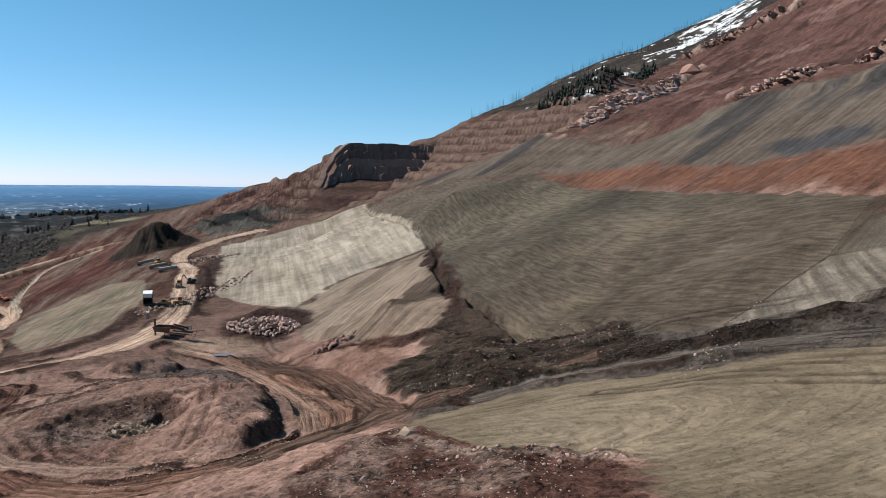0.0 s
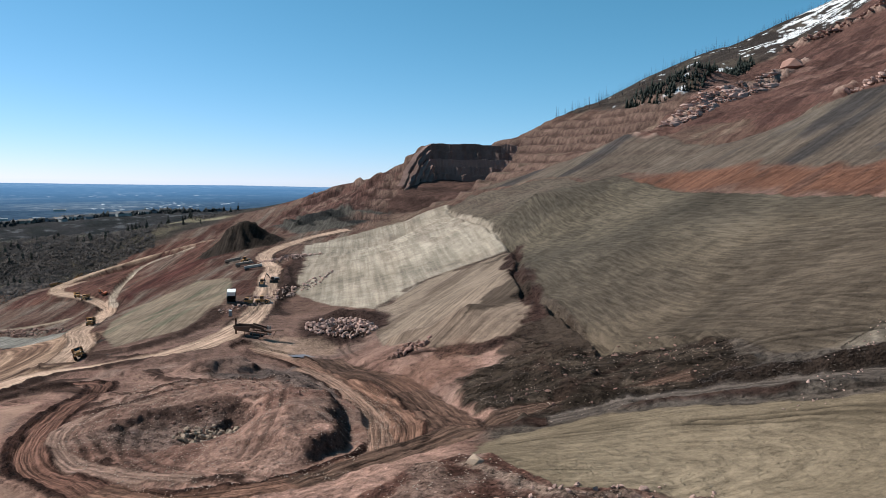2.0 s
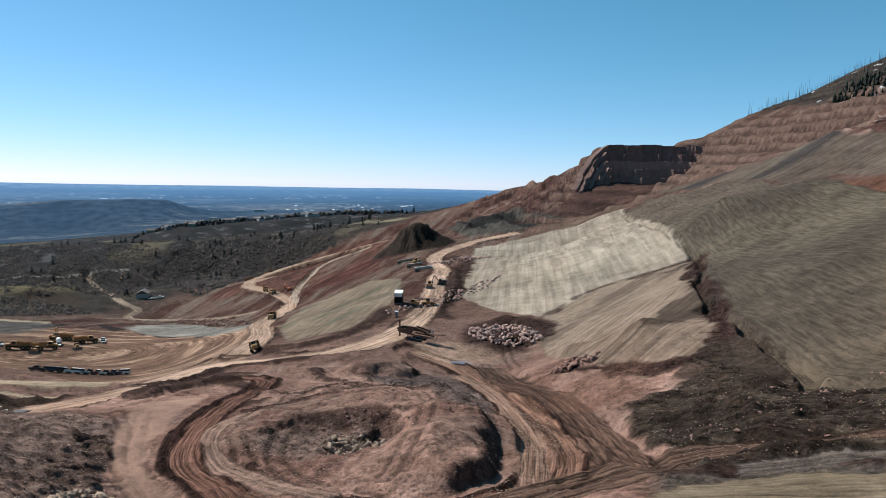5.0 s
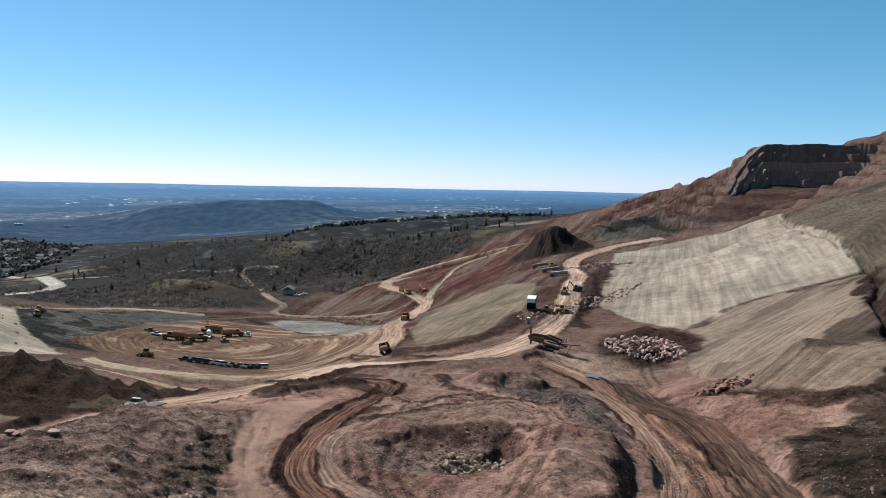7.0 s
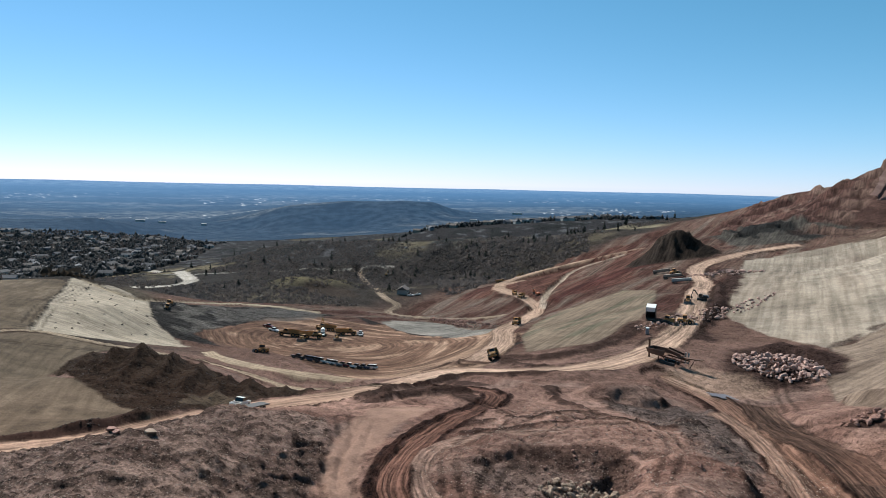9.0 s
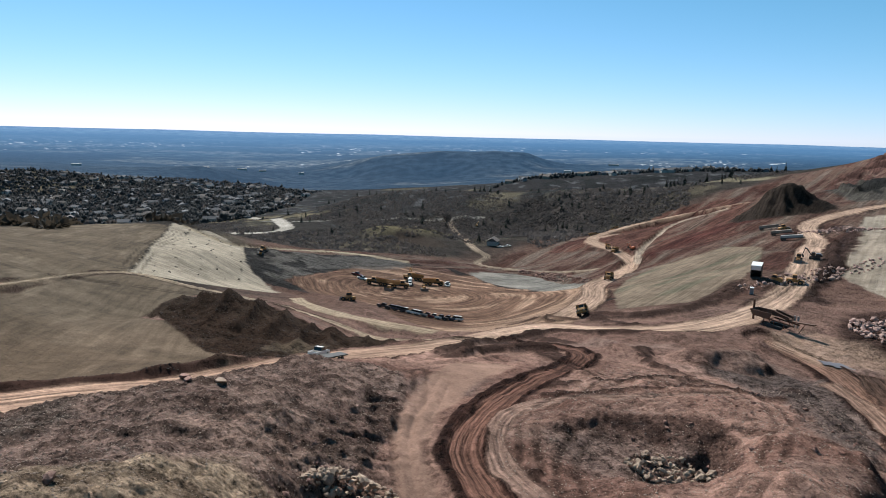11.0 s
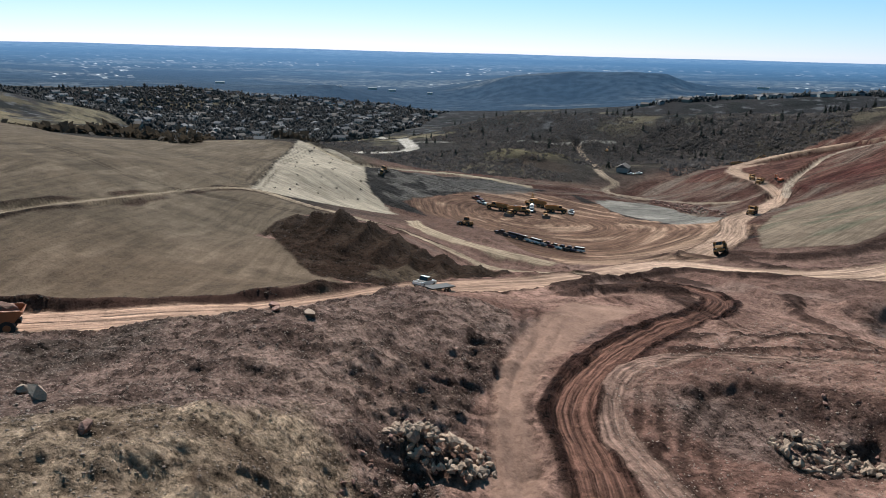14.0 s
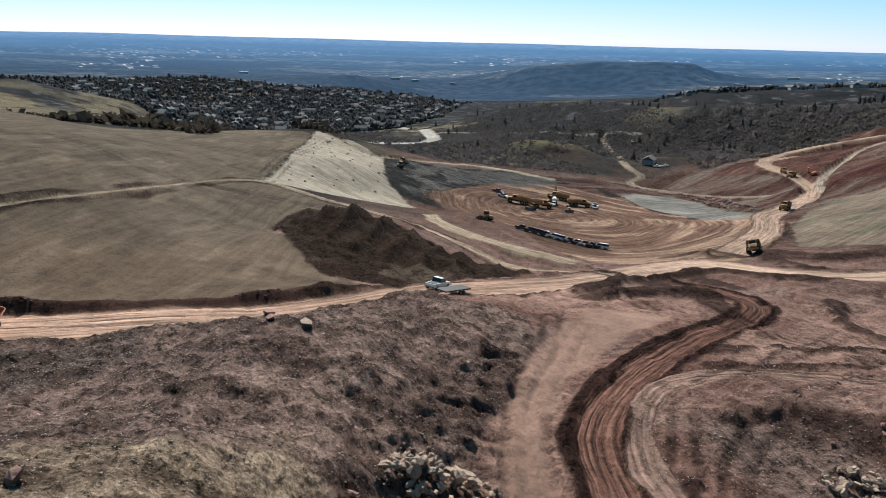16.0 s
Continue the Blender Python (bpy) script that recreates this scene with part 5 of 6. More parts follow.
def dump_truck(loaded=False, paint=YELLOW):
    """Articulated six-wheeled dump truck, facing +x, 10.5 m long."""
    t = thing("dump_truck", "dusty yellow articulated dump truck on the haul road" if not loaded else "yellow dump truck loaded with red earth", "dump truck", "dump trucks")
    bm = bmesh.new()
    box(bm, 3.6, 1.3, 0.7, (2.9, 0, 0.95), bevel=0.06)
    box(bm, 6.4, 1.1, 0.55, (-2.0, 0, 1.05), bevel=0.05)
    tube(bm, 0.45, 0.9, (0.95, 0, 0.8))
    part("chassis", bm, DARK_STEEL, t)
    bm = bmesh.new()
    prism(bm, [(2.6, 1.5), (4.95, 1.35), (5.05, 1.75), (4.7, 2.35), (2.6, 2.6)], 2.1)
    box(bm, 0.5, 2.9, 0.5, (4.9, 0, 0.75), bevel=0.08)
    box(bm, 1.9, 0.5, 0.12, (3.5, 1.3, 1.95))
    box(bm, 1.9, 0.5, 0.12, (3.5, -1.3, 1.95))
    part("bonnet", bm, paint, t)
    bm = bmesh.new()
    box(bm, 1.75, 1.9, 0.95, (1.85, 0, 1.6), bevel=0.06)
    box(bm, 1.85, 2.0, 0.14, (1.85, 0, 3.45), bevel=0.04)
    for px, py in ((1.05, 0.85), (1.05, -0.85), (2.65, 0.85), (2.65, -0.85)):
        bar(bm, (px, py, 2.5), (px, py * 0.97, 3.5), 0.12, 0.12)
    cab = part("cab", bm, paint, t)
    bm = bmesh.new()
    box(bm, 1.62, 1.74, 0.95, (1.85, 0, 2.52), taper=0.96)
    part("window", bm, GLASS, cab, "dark tinted cab glass")
    bm = bmesh.new()
    outer = [(-5.7, 2.75), (-4.6, 1.55), (-0.2, 1.5), (0.6, 1.95), (0.55, 3.35), (-0.1, 3.35), (-5.3, 3.05)]
    prism(bm, [(-5.7, 2.75), (-4.6, 1.55), (-0.2, 1.5), (0.6, 1.95), (0.5, 2.1), (-0.25, 1.68), (-4.55, 1.72), (-5.62, 2.85)], 3.1)
    hopper = part("dump_body", bm, paint, t)
    for side in (1, -1):
        bm = bmesh.new()
        prism(bm, outer, 0.16, (0, side * 1.55, 0))
        part("side_wall", bm, paint, hopper)
        bm = bmesh.new()
        box(bm, 5.3, 0.12, 0.12, (-2.6, side * 1.65, 3.0), (0, -2, 0))
        part("rail", bm, paint, hopper)
    bm = bmesh.new()
    prism(bm, [(0.6, 1.95), (0.95, 3.75), (0.8, 3.75), (0.45, 2.0)], 3.26)
    part("headboard", bm, paint, hopper)
    for px in (-4.2, -2.8, -1.4):
        bm = bmesh.new()
        box(bm, 0.16, 3.4, 0.2, (px, 0, 1.75))
        part("rib", bm, paint, hopper)
    if loaded:
        bm = bmesh.new()
        got = bmesh.ops.create_icosphere(bm, subdivisions=3, radius=1)["verts"]
        for v in got:
            n = noise.noise(v.co * 2.3) * 0.18
            v.co = Vector((v.co.x * (2.75 + n) - 2.4, v.co.y * (1.45 + n), 2.6 + v.co.z * (1.35 + n)))
        part("load", bm, SOIL_LOAD, hopper, "heaped red earth")
    for y in (0.8, -0.8):
        bm = bmesh.new()
        box(bm, 0.1, 0.35, 0.22, (5.12, y, 1.5), bevel=0.03)
        part("headlight", bm, LAMP_GLASS, t)
        bm = bmesh.new()
        bar(bm, (2.75, y * 1.2, 2.6), (3.0, y * 1.75, 2.6), 0.05, 0.05)
        box(bm, 0.1, 0.28, 0.55, (3.0, y * 1.75, 2.45), bevel=0.02)
        part("mirror", bm, DARK_STEEL, t)
    bm = bmesh.new()
    tube(bm, 0.09, 1.3, (2.75, 0.75, 2.3))
    part("exhaust", bm, STEEL, t)
    wheel(t, 0.92, 0.72, [(3.6, 1.3, 0.9), (3.6, -1.3, 0.9), (-1.7, 1.3, 0.9), (-1.7, -1.3, 0.9), (-3.75, 1.3, 0.9), (-3.75, -1.3, 0.9)], paint)
    return t


def excavator(paint=YELLOW, label="yellow tracked excavator with its boom raised", reach_out=1.0):
    t = thing("excavator", label, "excavator", "excavators")
    for y in (1.15, -1.15):
        bm = bmesh.new()
        prism(bm, [(-2.1, 0.25), (-1.7, 0.0), (1.7, 0.0), (2.1, 0.25), (2.1, 0.75), (1.75, 0.98), (-1.75, 0.98), (-2.1, 0.75)], 0.62, (0, y, 0))
        for k in range(13):
            box(bm, 0.16, 0.68, 0.06, (-1.8 + k * 0.3, y, 0.95))
        part("track", bm, DARK_STEEL, t, "steel crawler track")
    bm = bmesh.new()
    tube(bm, 0.75, 0.3, (0, 0, 0.95), sides=14)
    box(bm, 1.8, 1.9, 0.5, (0, 0, 0.45))
    part("undercarriage", bm, DARK_STEEL, t)
    bm = bmesh.new()
    box(bm, 3.3, 2.5, 0.35, (-0.5, 0, 1.2), bevel=0.08)
    box(bm, 1.9, 2.5, 0.95, (-1.3, 0, 1.5), bevel=0.12)
    box(bm, 0.7, 2.6, 0.9, (-2.4, 0, 1.2), bevel=0.2)
    part("house", bm, paint, t)
    bm = bmesh.new()
    box(bm, 1.5, 0.95, 1.5, (0.55, 0.75, 1.5), taper=0.93, bevel=0.08)
    cab = part("cab", bm, paint, t)
    bm = bmesh.new()
    box(bm, 1.52, 0.98, 0.85, (0.57, 0.75, 1.95), taper=0.95)
    part("window", bm, GLASS, cab, "dark cab glass")
    bm = bmesh.new()
    prism(bm, [(0.7, 1.5), (1.1, 1.4), (2.8, 4.3), (5.2 * reach_out, 4.5), (5.2 * reach_out, 4.1), (3.1, 3.85), (1.2, 1.2)], 0.5, (0, -0.15, 0))
    boom = part("boom", bm, paint, t)
    bm = bmesh.new()
    prism(bm, [(4.9 * reach_out, 4.7), (5.4 * reach_out, 4.6), (6.6 * reach_out, 1.9), (6.3 * reach_out, 1.7)], 0.4, (0, -0.15, 0))
    part("stick", bm, paint, boom)
    bm = bmesh.new()
    prism(bm, [(6.2 * reach_out, 1.9), (6.9 * reach_out, 1.8), (6.9 * reach_out, 0.9), (6.1 * reach_out, 0.5), (5.6 * reach_out, 0.9)], 1.1, (0, -0.15, 0))
    part("bucket", bm, DARK_STEEL, boom, "dark steel digging bucket")
    bm = bmesh.new()
    bar(bm, (1.0, -0.15, 1.5), (2.9, -0.15, 3.6), 0.18, 0.18)
    bar(bm, (3.0, -0.15, 4.5), (4.9 * reach_out, -0.15, 4.9), 0.16, 0.16)
    part("ram", bm, STEEL, boom)
    return t


def dozer(paint=YELLOW):
    t = thing("bulldozer", "yellow crawler bulldozer parked on bare earth", "bulldozer", "bulldozers")
    for y in (1.05, -1.05):
        bm = bmesh.new()
        prism(bm, [(-2.0, 0.3), (-1.6, 0.0), (1.5, 0.0), (1.95, 0.3), (1.9, 0.8), (-1.0, 1.15), (-1.9, 0.8)], 0.6, (0, y, 0))
        part("track", bm, DARK_STEEL, t, "steel crawler track")
    bm = bmesh.new()
    box(bm, 3.6, 1.4, 0.8, (0.1, 0, 0.6), bevel=0.06)
    box(bm, 1.9, 1.25, 0.9, (0.95, 0, 1.3), bevel=0.08)
    tube(bm, 0.08, 1.1, (1.2, 0.3, 2.1))
    part("body", bm, paint, t)
    bm = bmesh.new()
    box(bm, 1.5, 1.6, 1.5, (-0.75, 0, 1.4), taper=0.9, bevel=0.06)
    cab = part("cab", bm, paint, t)
    bm = bmesh.new()
    box(bm, 1.5, 1.62, 0.8, (-0.75, 0, 1.9), taper=0.94)
    part("window", bm, GLASS, cab, "dark cab glass")
    bm = bmesh.new()
    prism(bm, [(2.5, 0.1), (2.75, 0.0), (2.72, 0.6), (2.85, 1.35), (2.7, 1.35), (2.5, 0.7)], 3.7)
    bar(bm, (0.6, 1.45, 0.5), (2.6, 1.45, 0.5), 0.16, 0.22)
    bar(bm, (0.6, -1.45, 0.5), (2.6, -1.45, 0.5), 0.16, 0.22)
    part("blade", bm, STEEL, t, "scraped steel blade")
    bm = bmesh.new()
    prism(bm, [(-2.0, 0.8), (-2.9, 1.1), (-3.1, 0.2), (-2.9, 0.2), (-2.7, 0.7), (-2.0, 0.5)], 0.35)
    part("ripper", bm, DARK_STEEL, t)
    return t


def loader(paint=YELLOW):
    t = thing("wheel_loader", "yellow wheel loader with a lowered bucket", "loader", "wheel loaders")
    bm = bmesh.new()
    box(bm, 3.2, 1.7, 1.1, (-1.4, 0, 0.9), taper=0.92, bevel=0.1)
    box(bm, 2.0, 1.2, 0.8, (1.2, 0, 0.8), bevel=0.08)
    part("body", bm, paint, t)
    bm = bmesh.new()
    box(bm, 1.5, 1.5, 1.55, (-0.2, 0, 1.9), taper=0.93, bevel=0.06)
    cab = part("cab", bm, paint, t)
    bm = bmesh.new()
    box(bm, 1.5, 1.52, 0.95, (-0.2, 0, 2.25), taper=0.96)
    part("window", bm, GLASS, cab, "dark cab glass")
    bm = bmesh.new()
    for y in (0.55, -0.55):
        bar(bm, (1.0, y, 1.8), (3.2, y, 0.7), 0.18, 0.3)
    part("lift_arm", bm, paint, t)
    bm = bmesh.new()
    prism(bm, [(3.0, 0.15), (4.2, 0.05), (4.2, 0.15), (3.4, 0.35), (3.15, 1.0), (3.3, 1.3), (3.1, 1.3), (2.9, 0.8)], 2.9)
    part("bucket", bm, STEEL, t, "worn steel bucket")
    wheel(t, 0.8, 0.6, [(1.6, 1.1, 0.78), (1.6, -1.1, 0.78), (-1.6, 1.1, 0.78), (-1.6, -1.1, 0.78)], paint)
    return t


def pickup(paint, label, van=False):
    """Crew-cab pickup or an SUV, facing +x, 5.6 m long."""
    t = thing("suv" if van else "pickup_truck", label, "car", "parked cars")
    bm = bmesh.new()
    prism(bm, [(-2.75, 0.5), (2.6, 0.45), (2.8, 0.7), (2.7, 1.05), (1.35, 1.18), (-0.6, 1.2), (-2.8, 1.15)], 1.88)
    bmesh.ops.bevel(bm, geom=[e for e in bm.edges], offset=0.06, segments=1, affect="EDGES")
    body = part("body", bm, paint, t)
    bm = bmesh.new()
    top = [(-2.65, 1.15), (1.35, 1.15), (0.55, 1.82), (-2.45, 1.86)] if van else [(-0.75, 1.15), (1.35, 1.15), (0.55, 1.86), (-0.55, 1.88)]
    prism(bm, top, 1.62)
    part("window", bm, GLASS, body, "dark glazed cabin")
    bm = bmesh.new()
    r0, r1 = (-2.4, 0.5) if van else (-0.55, 0.5)
    box(bm, r1 - r0, 1.55, 0.07, ((r0 + r1) / 2, 0, 1.84), bevel=0.02)
    part("roof", bm, paint, body)
    if not van:
        bm = bmesh.new()
        box(bm, 1.75, 1.5, 0.05, (-1.75, 0, 1.16))
        part("load_bed", bm, DARK_STEEL, body, "dark bed liner")
    bm = bmesh.new()
    box(bm, 0.16, 1.8, 0.2, (2.78, 0, 0.5), bevel=0.03)
    box(bm, 0.16, 1.8, 0.2, (-2.8, 0, 0.5), bevel=0.03)
    part("bumper", bm, STEEL, t)
    for y in (0.7, -0.7):
        bm = bmesh.new()
        box(bm, 0.08, 0.34, 0.2, (2.76, y, 0.82))
        part("headlight", bm, LAMP_GLASS, t)
    wheel(t, 0.39, 0.28, [(1.75, 0.85, 0.39), (1.75, -0.85, 0.39), (-1.7, 0.85, 0.39), (-1.7, -0.85, 0.39)], STEEL)
    return t


def boulder_mesh(seed, squash=0.75, sharp=0.35):
    rnd = random.Random(seed)
    bm = bmesh.new()
    bmesh.ops.create_icosphere(bm, subdivisions=1, radius=1)
    for v in bm.verts:
        v.co *= 1 + rnd.uniform(-sharp, sharp)
    for _ in range(9):
        n = Vector((rnd.uniform(-1, 1), rnd.uniform(-1, 1), rnd.uniform(-0.8, 1))).normalized()
        c = rnd.uniform(0.4, 0.72)
        for v in bm.verts:
            d = v.co.dot(n)
            if d > c:
                v.co -= n * (d - c)
    for v in bm.verts:
        v.co = Vector((v.co.x * rnd.uniform(0.98, 1.02), v.co.y * 0.85, v.co.z * squash))
    return bm


ROCKS = {}
for key, mat in (("pale", PALE_ROCK), ("pink", PINK_ROCK), ("red", RED_ROCK)):
    ROCKS[key] = [mesh_of("rock", boulder_mesh(k * 7 + 3), mat) for k in range(6)]


def rock_pile(label, spots, key, sizes, seed, heaped=0.0, spread=None, slab=None):
    """A pile of loose boulders; each rock a part of its own."""
    rnd = random.Random(seed)
    cx, cy = np.mean([p[0] for p in spots]), np.mean([p[1] for p in spots])
    base = gz1(cx, cy)
    t = thing("rock_pile", label, "rocks")
    t.location = (cx, cy, base)
    for x, y in spots:
        s = rnd.uniform(*sizes) * (1.5 if rnd.random() < 0.15 else 1.0)
        o = bpy.data.objects.new("rock", rnd.choice(ROCKS[key]))
        scene.collection.objects.link(o)
        o.parent = t
        d = math.hypot(x - cx, y - cy)
        up = heaped * max(0.0, 1 - d / (spread or 5.0)) * rnd.uniform(0.4, 1.0)
        o.location = (x - cx, y - cy, gz1(x, y) - base + s * 0.28 + up)
        o.rotation_euler = (rnd.uniform(-0.5, 0.5), rnd.uniform(-0.5, 0.5), rnd.uniform(0, 6.3))
        o.scale = (s, s * rnd.uniform(0.7, 1.1), s * rnd.uniform(0.6, 1.0))
        if slab is not None:
            o.rotation_euler = (rnd.uniform(0.3, 0.6), rnd.uniform(-0.15, 0.15), radians(slab) + rnd.uniform(-0.25, 0.25))
            o.scale = (s * rnd.uniform(1.2, 2.4), s * rnd.uniform(0.6, 1.0), s * rnd.uniform(0.35, 0.7))
    return t


def cloud_of(n, cx, cy, rx, ry, turn, seed):
    rnd = random.Random(seed)
    out = []
    c, s = math.cos(radians(turn)), math.sin(radians(turn))
    for _ in range(n):
        a, d = rnd.uniform(0, 6.283), math.sqrt(rnd.random())
        u, v = d * rx * math.cos(a), d * ry * math.sin(a)
        out.append((cx + c * u - s * v, cy + s * u + c * v))
    return out


def scatter(name, label, category, mat, spots, base, seed, size, lift=0.0, stretch=(1, 1, 1)):
    """Very many small things that nobody could count, as one mesh."""
    rnd = np.random.RandomState(seed)
    verts, faces = base
    n, k = len(spots), len(verts)
    s = rnd.uniform(size[0], size[1], n) * np.where(rnd.rand(n) < 0.06, 1.7, 1.0)
    a = rnd.uniform(0, 6.283, n)
    ca, sa = np.cos(a), np.sin(a)
    v = verts[None] * np.array(stretch)[None, None] * rnd.uniform(0.75, 1.25, (n, k, 1)) * s[:, None, None]
    xy = np.stack([v[..., 0] * ca[:, None] - v[..., 1] * sa[:, None], v[..., 0] * sa[:, None] + v[..., 1] * ca[:, None]], -1)
    z0 = ground_at(spots[:, 0], spots[:, 1]) + lift * s
    co = np.concatenate([xy + spots[:, None], v[..., 2:] + z0[:, None, None]], -1).reshape(-1, 3)
    f = (faces[None] + (np.arange(n) * k)[:, None, None]).reshape(-1, 3)
    me = bpy.data.meshes.new(name)
    me.vertices.add(len(co))
    me.vertices.foreach_set("co", co.ravel())
    me.loops.add(f.size)
    me.loops.foreach_set("vertex_index", f.ravel().astype(np.int32))
    me.polygons.add(len(f))
    me.polygons.foreach_set("loop_start", np.arange(0, f.size, 3, dtype=np.int32))
    me.update(calc_edges=True)
    me.materials.append(mat)
    return tagged(new(name, me), label, category, kind="stuff")


def raw(bm):
    bmesh.ops.triangulate(bm, faces=bm.faces)
    bm.verts.ensure_lookup_table()
    v = np.array([tuple(a.co) for a in bm.verts])
    f = np.array([[a.index for a in q.verts] for q in bm.faces])
    bm.free()
    return v, f


def spread_in(poly, n, seed, keep=None):
    """n places spread at random inside an outline."""
    rnd = np.random.RandomState(seed)
    p = np.array(poly, float)
    lo, hi = p.min(0), p.max(0)
    xy = lo + (hi - lo) * rnd.rand(n * 6, 2)
    m = inside(xy[:, 0], xy[:, 1], poly) > 0
    if keep is not None:
        m &= keep(xy[:, 0], xy[:, 1])
    return xy[m][:n]


# ---- machines on the haul roads ----
truck = dump_truck()
stand(truck, -141, 216, -58)
second = dump_truck()
tagged(second, "dusty yellow dump truck climbing down the branch road")
stand(second, -201, 313, -62)
load = dump_truck(loaded=True, paint=RUSTY)
tagged(load, "dusty orange dump truck loaded with red earth")
stand(load, -115.5, 42.0, 262)
for i, (x, y, h) in enumerate(((-313, 468, -50), (-300, 458, -70))):
    t = dump_truck()
    tagged(t, "yellow dump truck waiting beside the red excavator")
    stand(t, x, y, h)
for x, y, h in ((-398, 566, 40), (-388, 582, 60)):
    t = dump_truck(loaded=True)
    tagged(t, "loaded yellow dump truck queuing on the upper road")
    stand(t, x, y, h)
digger = excavator(ORANGE_PAINT, "red tracked excavator digging in the red slope")
stand(digger, -288, 462, 150)
digger2 = excavator(YELLOW, "dark excavator with a raised boom on the knoll track")
stand(digger2, -590, 602, 120)

# ---- machines parked in the pit ----
for x, y, h in ((-275, 233, 235), (-266, 239, 48), (-284, 262, 230), (-268, 262, 60)):
    t = dump_truck()
    tagged(t, "muddy yellow dump truck parked in the pit")
    stand(t, x, y, h)
for x, y, h in ((-257, 247, -30), (-262, 231, -60)):
    stand(dozer(), x, y, h)
stand(loader(), -277, 252, -60)
stand(excavator(YELLOW, "yellow excavator parked among the pit machines", 0.8), -292, 268, 160)
stand(dozer(), -334, 203, 150)
stand(dozer(), -341, 208, 120)
stand(loader(), -234, 190, 200)
water = pickup(WHITE, "white water truck with a long tank")
bm = bmesh.new()
tube(bm, 1.0, 5.5, (-7.2, 0, 2.1), (0, 90, 0), 14)
part("tank", bm, WHITE, water)
bm = bmesh.new()
box(bm, 6.5, 1.6, 0.35, (-4.6, 0, 0.75), bevel=0.05)
part("chassis", bm, DARK_STEEL, water)
wheel(water, 0.5, 0.7, [(-4.6, 0.8, 0.5), (-4.6, -0.8, 0.5), (-6.4, 0.8, 0.5), (-6.4, -0.8, 0.5)], STEEL)
water["category"] = "truck"
water.name = "water_truck"
stand(water, -270, 249, -40)
for x, y, h, paint, lab in ((-296, 236, 20, MAROON, "dark red pickup parked in the pit"), (-287, 233, 15, WHITE, "white service pickup parked in the pit"),
                            (-281, 236, 30, GREY_PAINT, "grey pickup parked in the pit"), (-266, 270, -30, WHITE, "white crew truck parked in the pit"), (-262, 266, -30, GREY_PAINT, "grey crew truck parked in the pit"),
                            (-276, 244, -50, DARK_PAINT, "black pickup between the dump trucks")):
    stand(pickup(paint, lab), x, y, h)

# ---- the row of parked cars ----
row = [(DARK_PAINT, "black pickup in the row of parked cars", False), (NAVY, "dark blue SUV in the row of parked cars", True), (DARK_PAINT, "black SUV in the row of parked cars", True),
       (WHITE, "white pickup in the row of parked cars", False), (WHITE, "white SUV in the row of parked cars", True), (GREY_PAINT, "silver grey pickup in the row of parked cars", False),
       (MAROON, "dark red pickup in the row of parked cars", False), (WHITE, "white pickup parked beside a dark red one", False), (DARK_PAINT, "black pickup parked beside a white one", False),
       (NAVY, "dark blue pickup near the end of the row", False), (WHITE, "white sedan at the end of the row", True)]
for i, (paint, lab, van) in enumerate(row):
    f = i / (len(row) - 1)
    stand(pickup(paint, lab, van), -211.5 + 18.5 * f + 2.0 * f * (1 - f), 190.5 + 18.5 * f, -152 + 3 * math.sin(i * 2.1), along_slope=1.8)

# ---- pickup with a trailer behind the spoil heap ----
stand(pickup(WHITE, "white pickup beside the haul road"), -122, 109, 120)
trailer = thing("flatbed_trailer", "dark steel flatbed trailer behind the white pickup", "trailer")
bm = bmesh.new()
box(bm, 6.5, 2.2, 0.22, (0, 0, 0.8), bevel=0.03)
bar(bm, (3.2, 0, 0.75), (4.8, 0, 0.6), 0.14, 0.14)
part("deck", bm, DARK_STEEL, trailer)
wheel(trailer, 0.38, 0.3, [(-0.6, 1.0, 0.38), (-0.6, -1.0, 0.38), (-1.5, 1.0, 0.38), (-1.5, -1.0, 0.38)], STEEL)
stand(trailer, -118.5, 110, -70)


# ---- the works yard ----
def container():
    t = thing("site_container", "tall white site container with a dark open front", "container")
    # side and end walls coloured dark to imitate the white container's shaded faces
    for y in (1.6, -1.6):
        bm = bmesh.new()
        prism(bm, [(-2.6, y), (2.6, y)] + [(2.6 - k * 0.26, y + (0.16 if k % 2 else 0.1) * (1 if y > 0 else -1)) for k in range(21)], 4.4)
        bmesh.ops.rotate(bm, cent=(0, 0, 0), matrix=Matrix.Rotation(radians(90), 3, "X"), verts=bm.verts)
        for v in bm.verts:
            v.co = Vector((v.co.x, -v.co.y, v.co.z + 2.55))
        part("side_wall", bm, DARK_STEEL, t, "corrugated container wall with its shade in the dark colour")
    bm = bmesh.new()
    box(bm, 0.12, 3.2, 4.4, (-2.55, 0, 0.35))
    part("end_wall", bm, DARK_STEEL, t)
    bm = bmesh.new()
    box(bm, 5.4, 3.5, 0.2, (0, 0, 4.75), bevel=0.05)
    part("roof", bm, WHITE, t, "white sheet roof")
    bm = bmesh.new()
    box(bm, 5.2, 3.2, 0.18, (0, 0, 0.2))
    for x in (-2.2, 2.2):
        box(bm, 0.3, 3.0, 0.22, (x, 0, 0))
    part("floor", bm, STEEL, t)
    bm = bmesh.new()
    box(bm, 0.1, 3.2, 1.5, (2.56, 0, 3.25))
    part("front_panel", bm, WHITE, t)
    return t


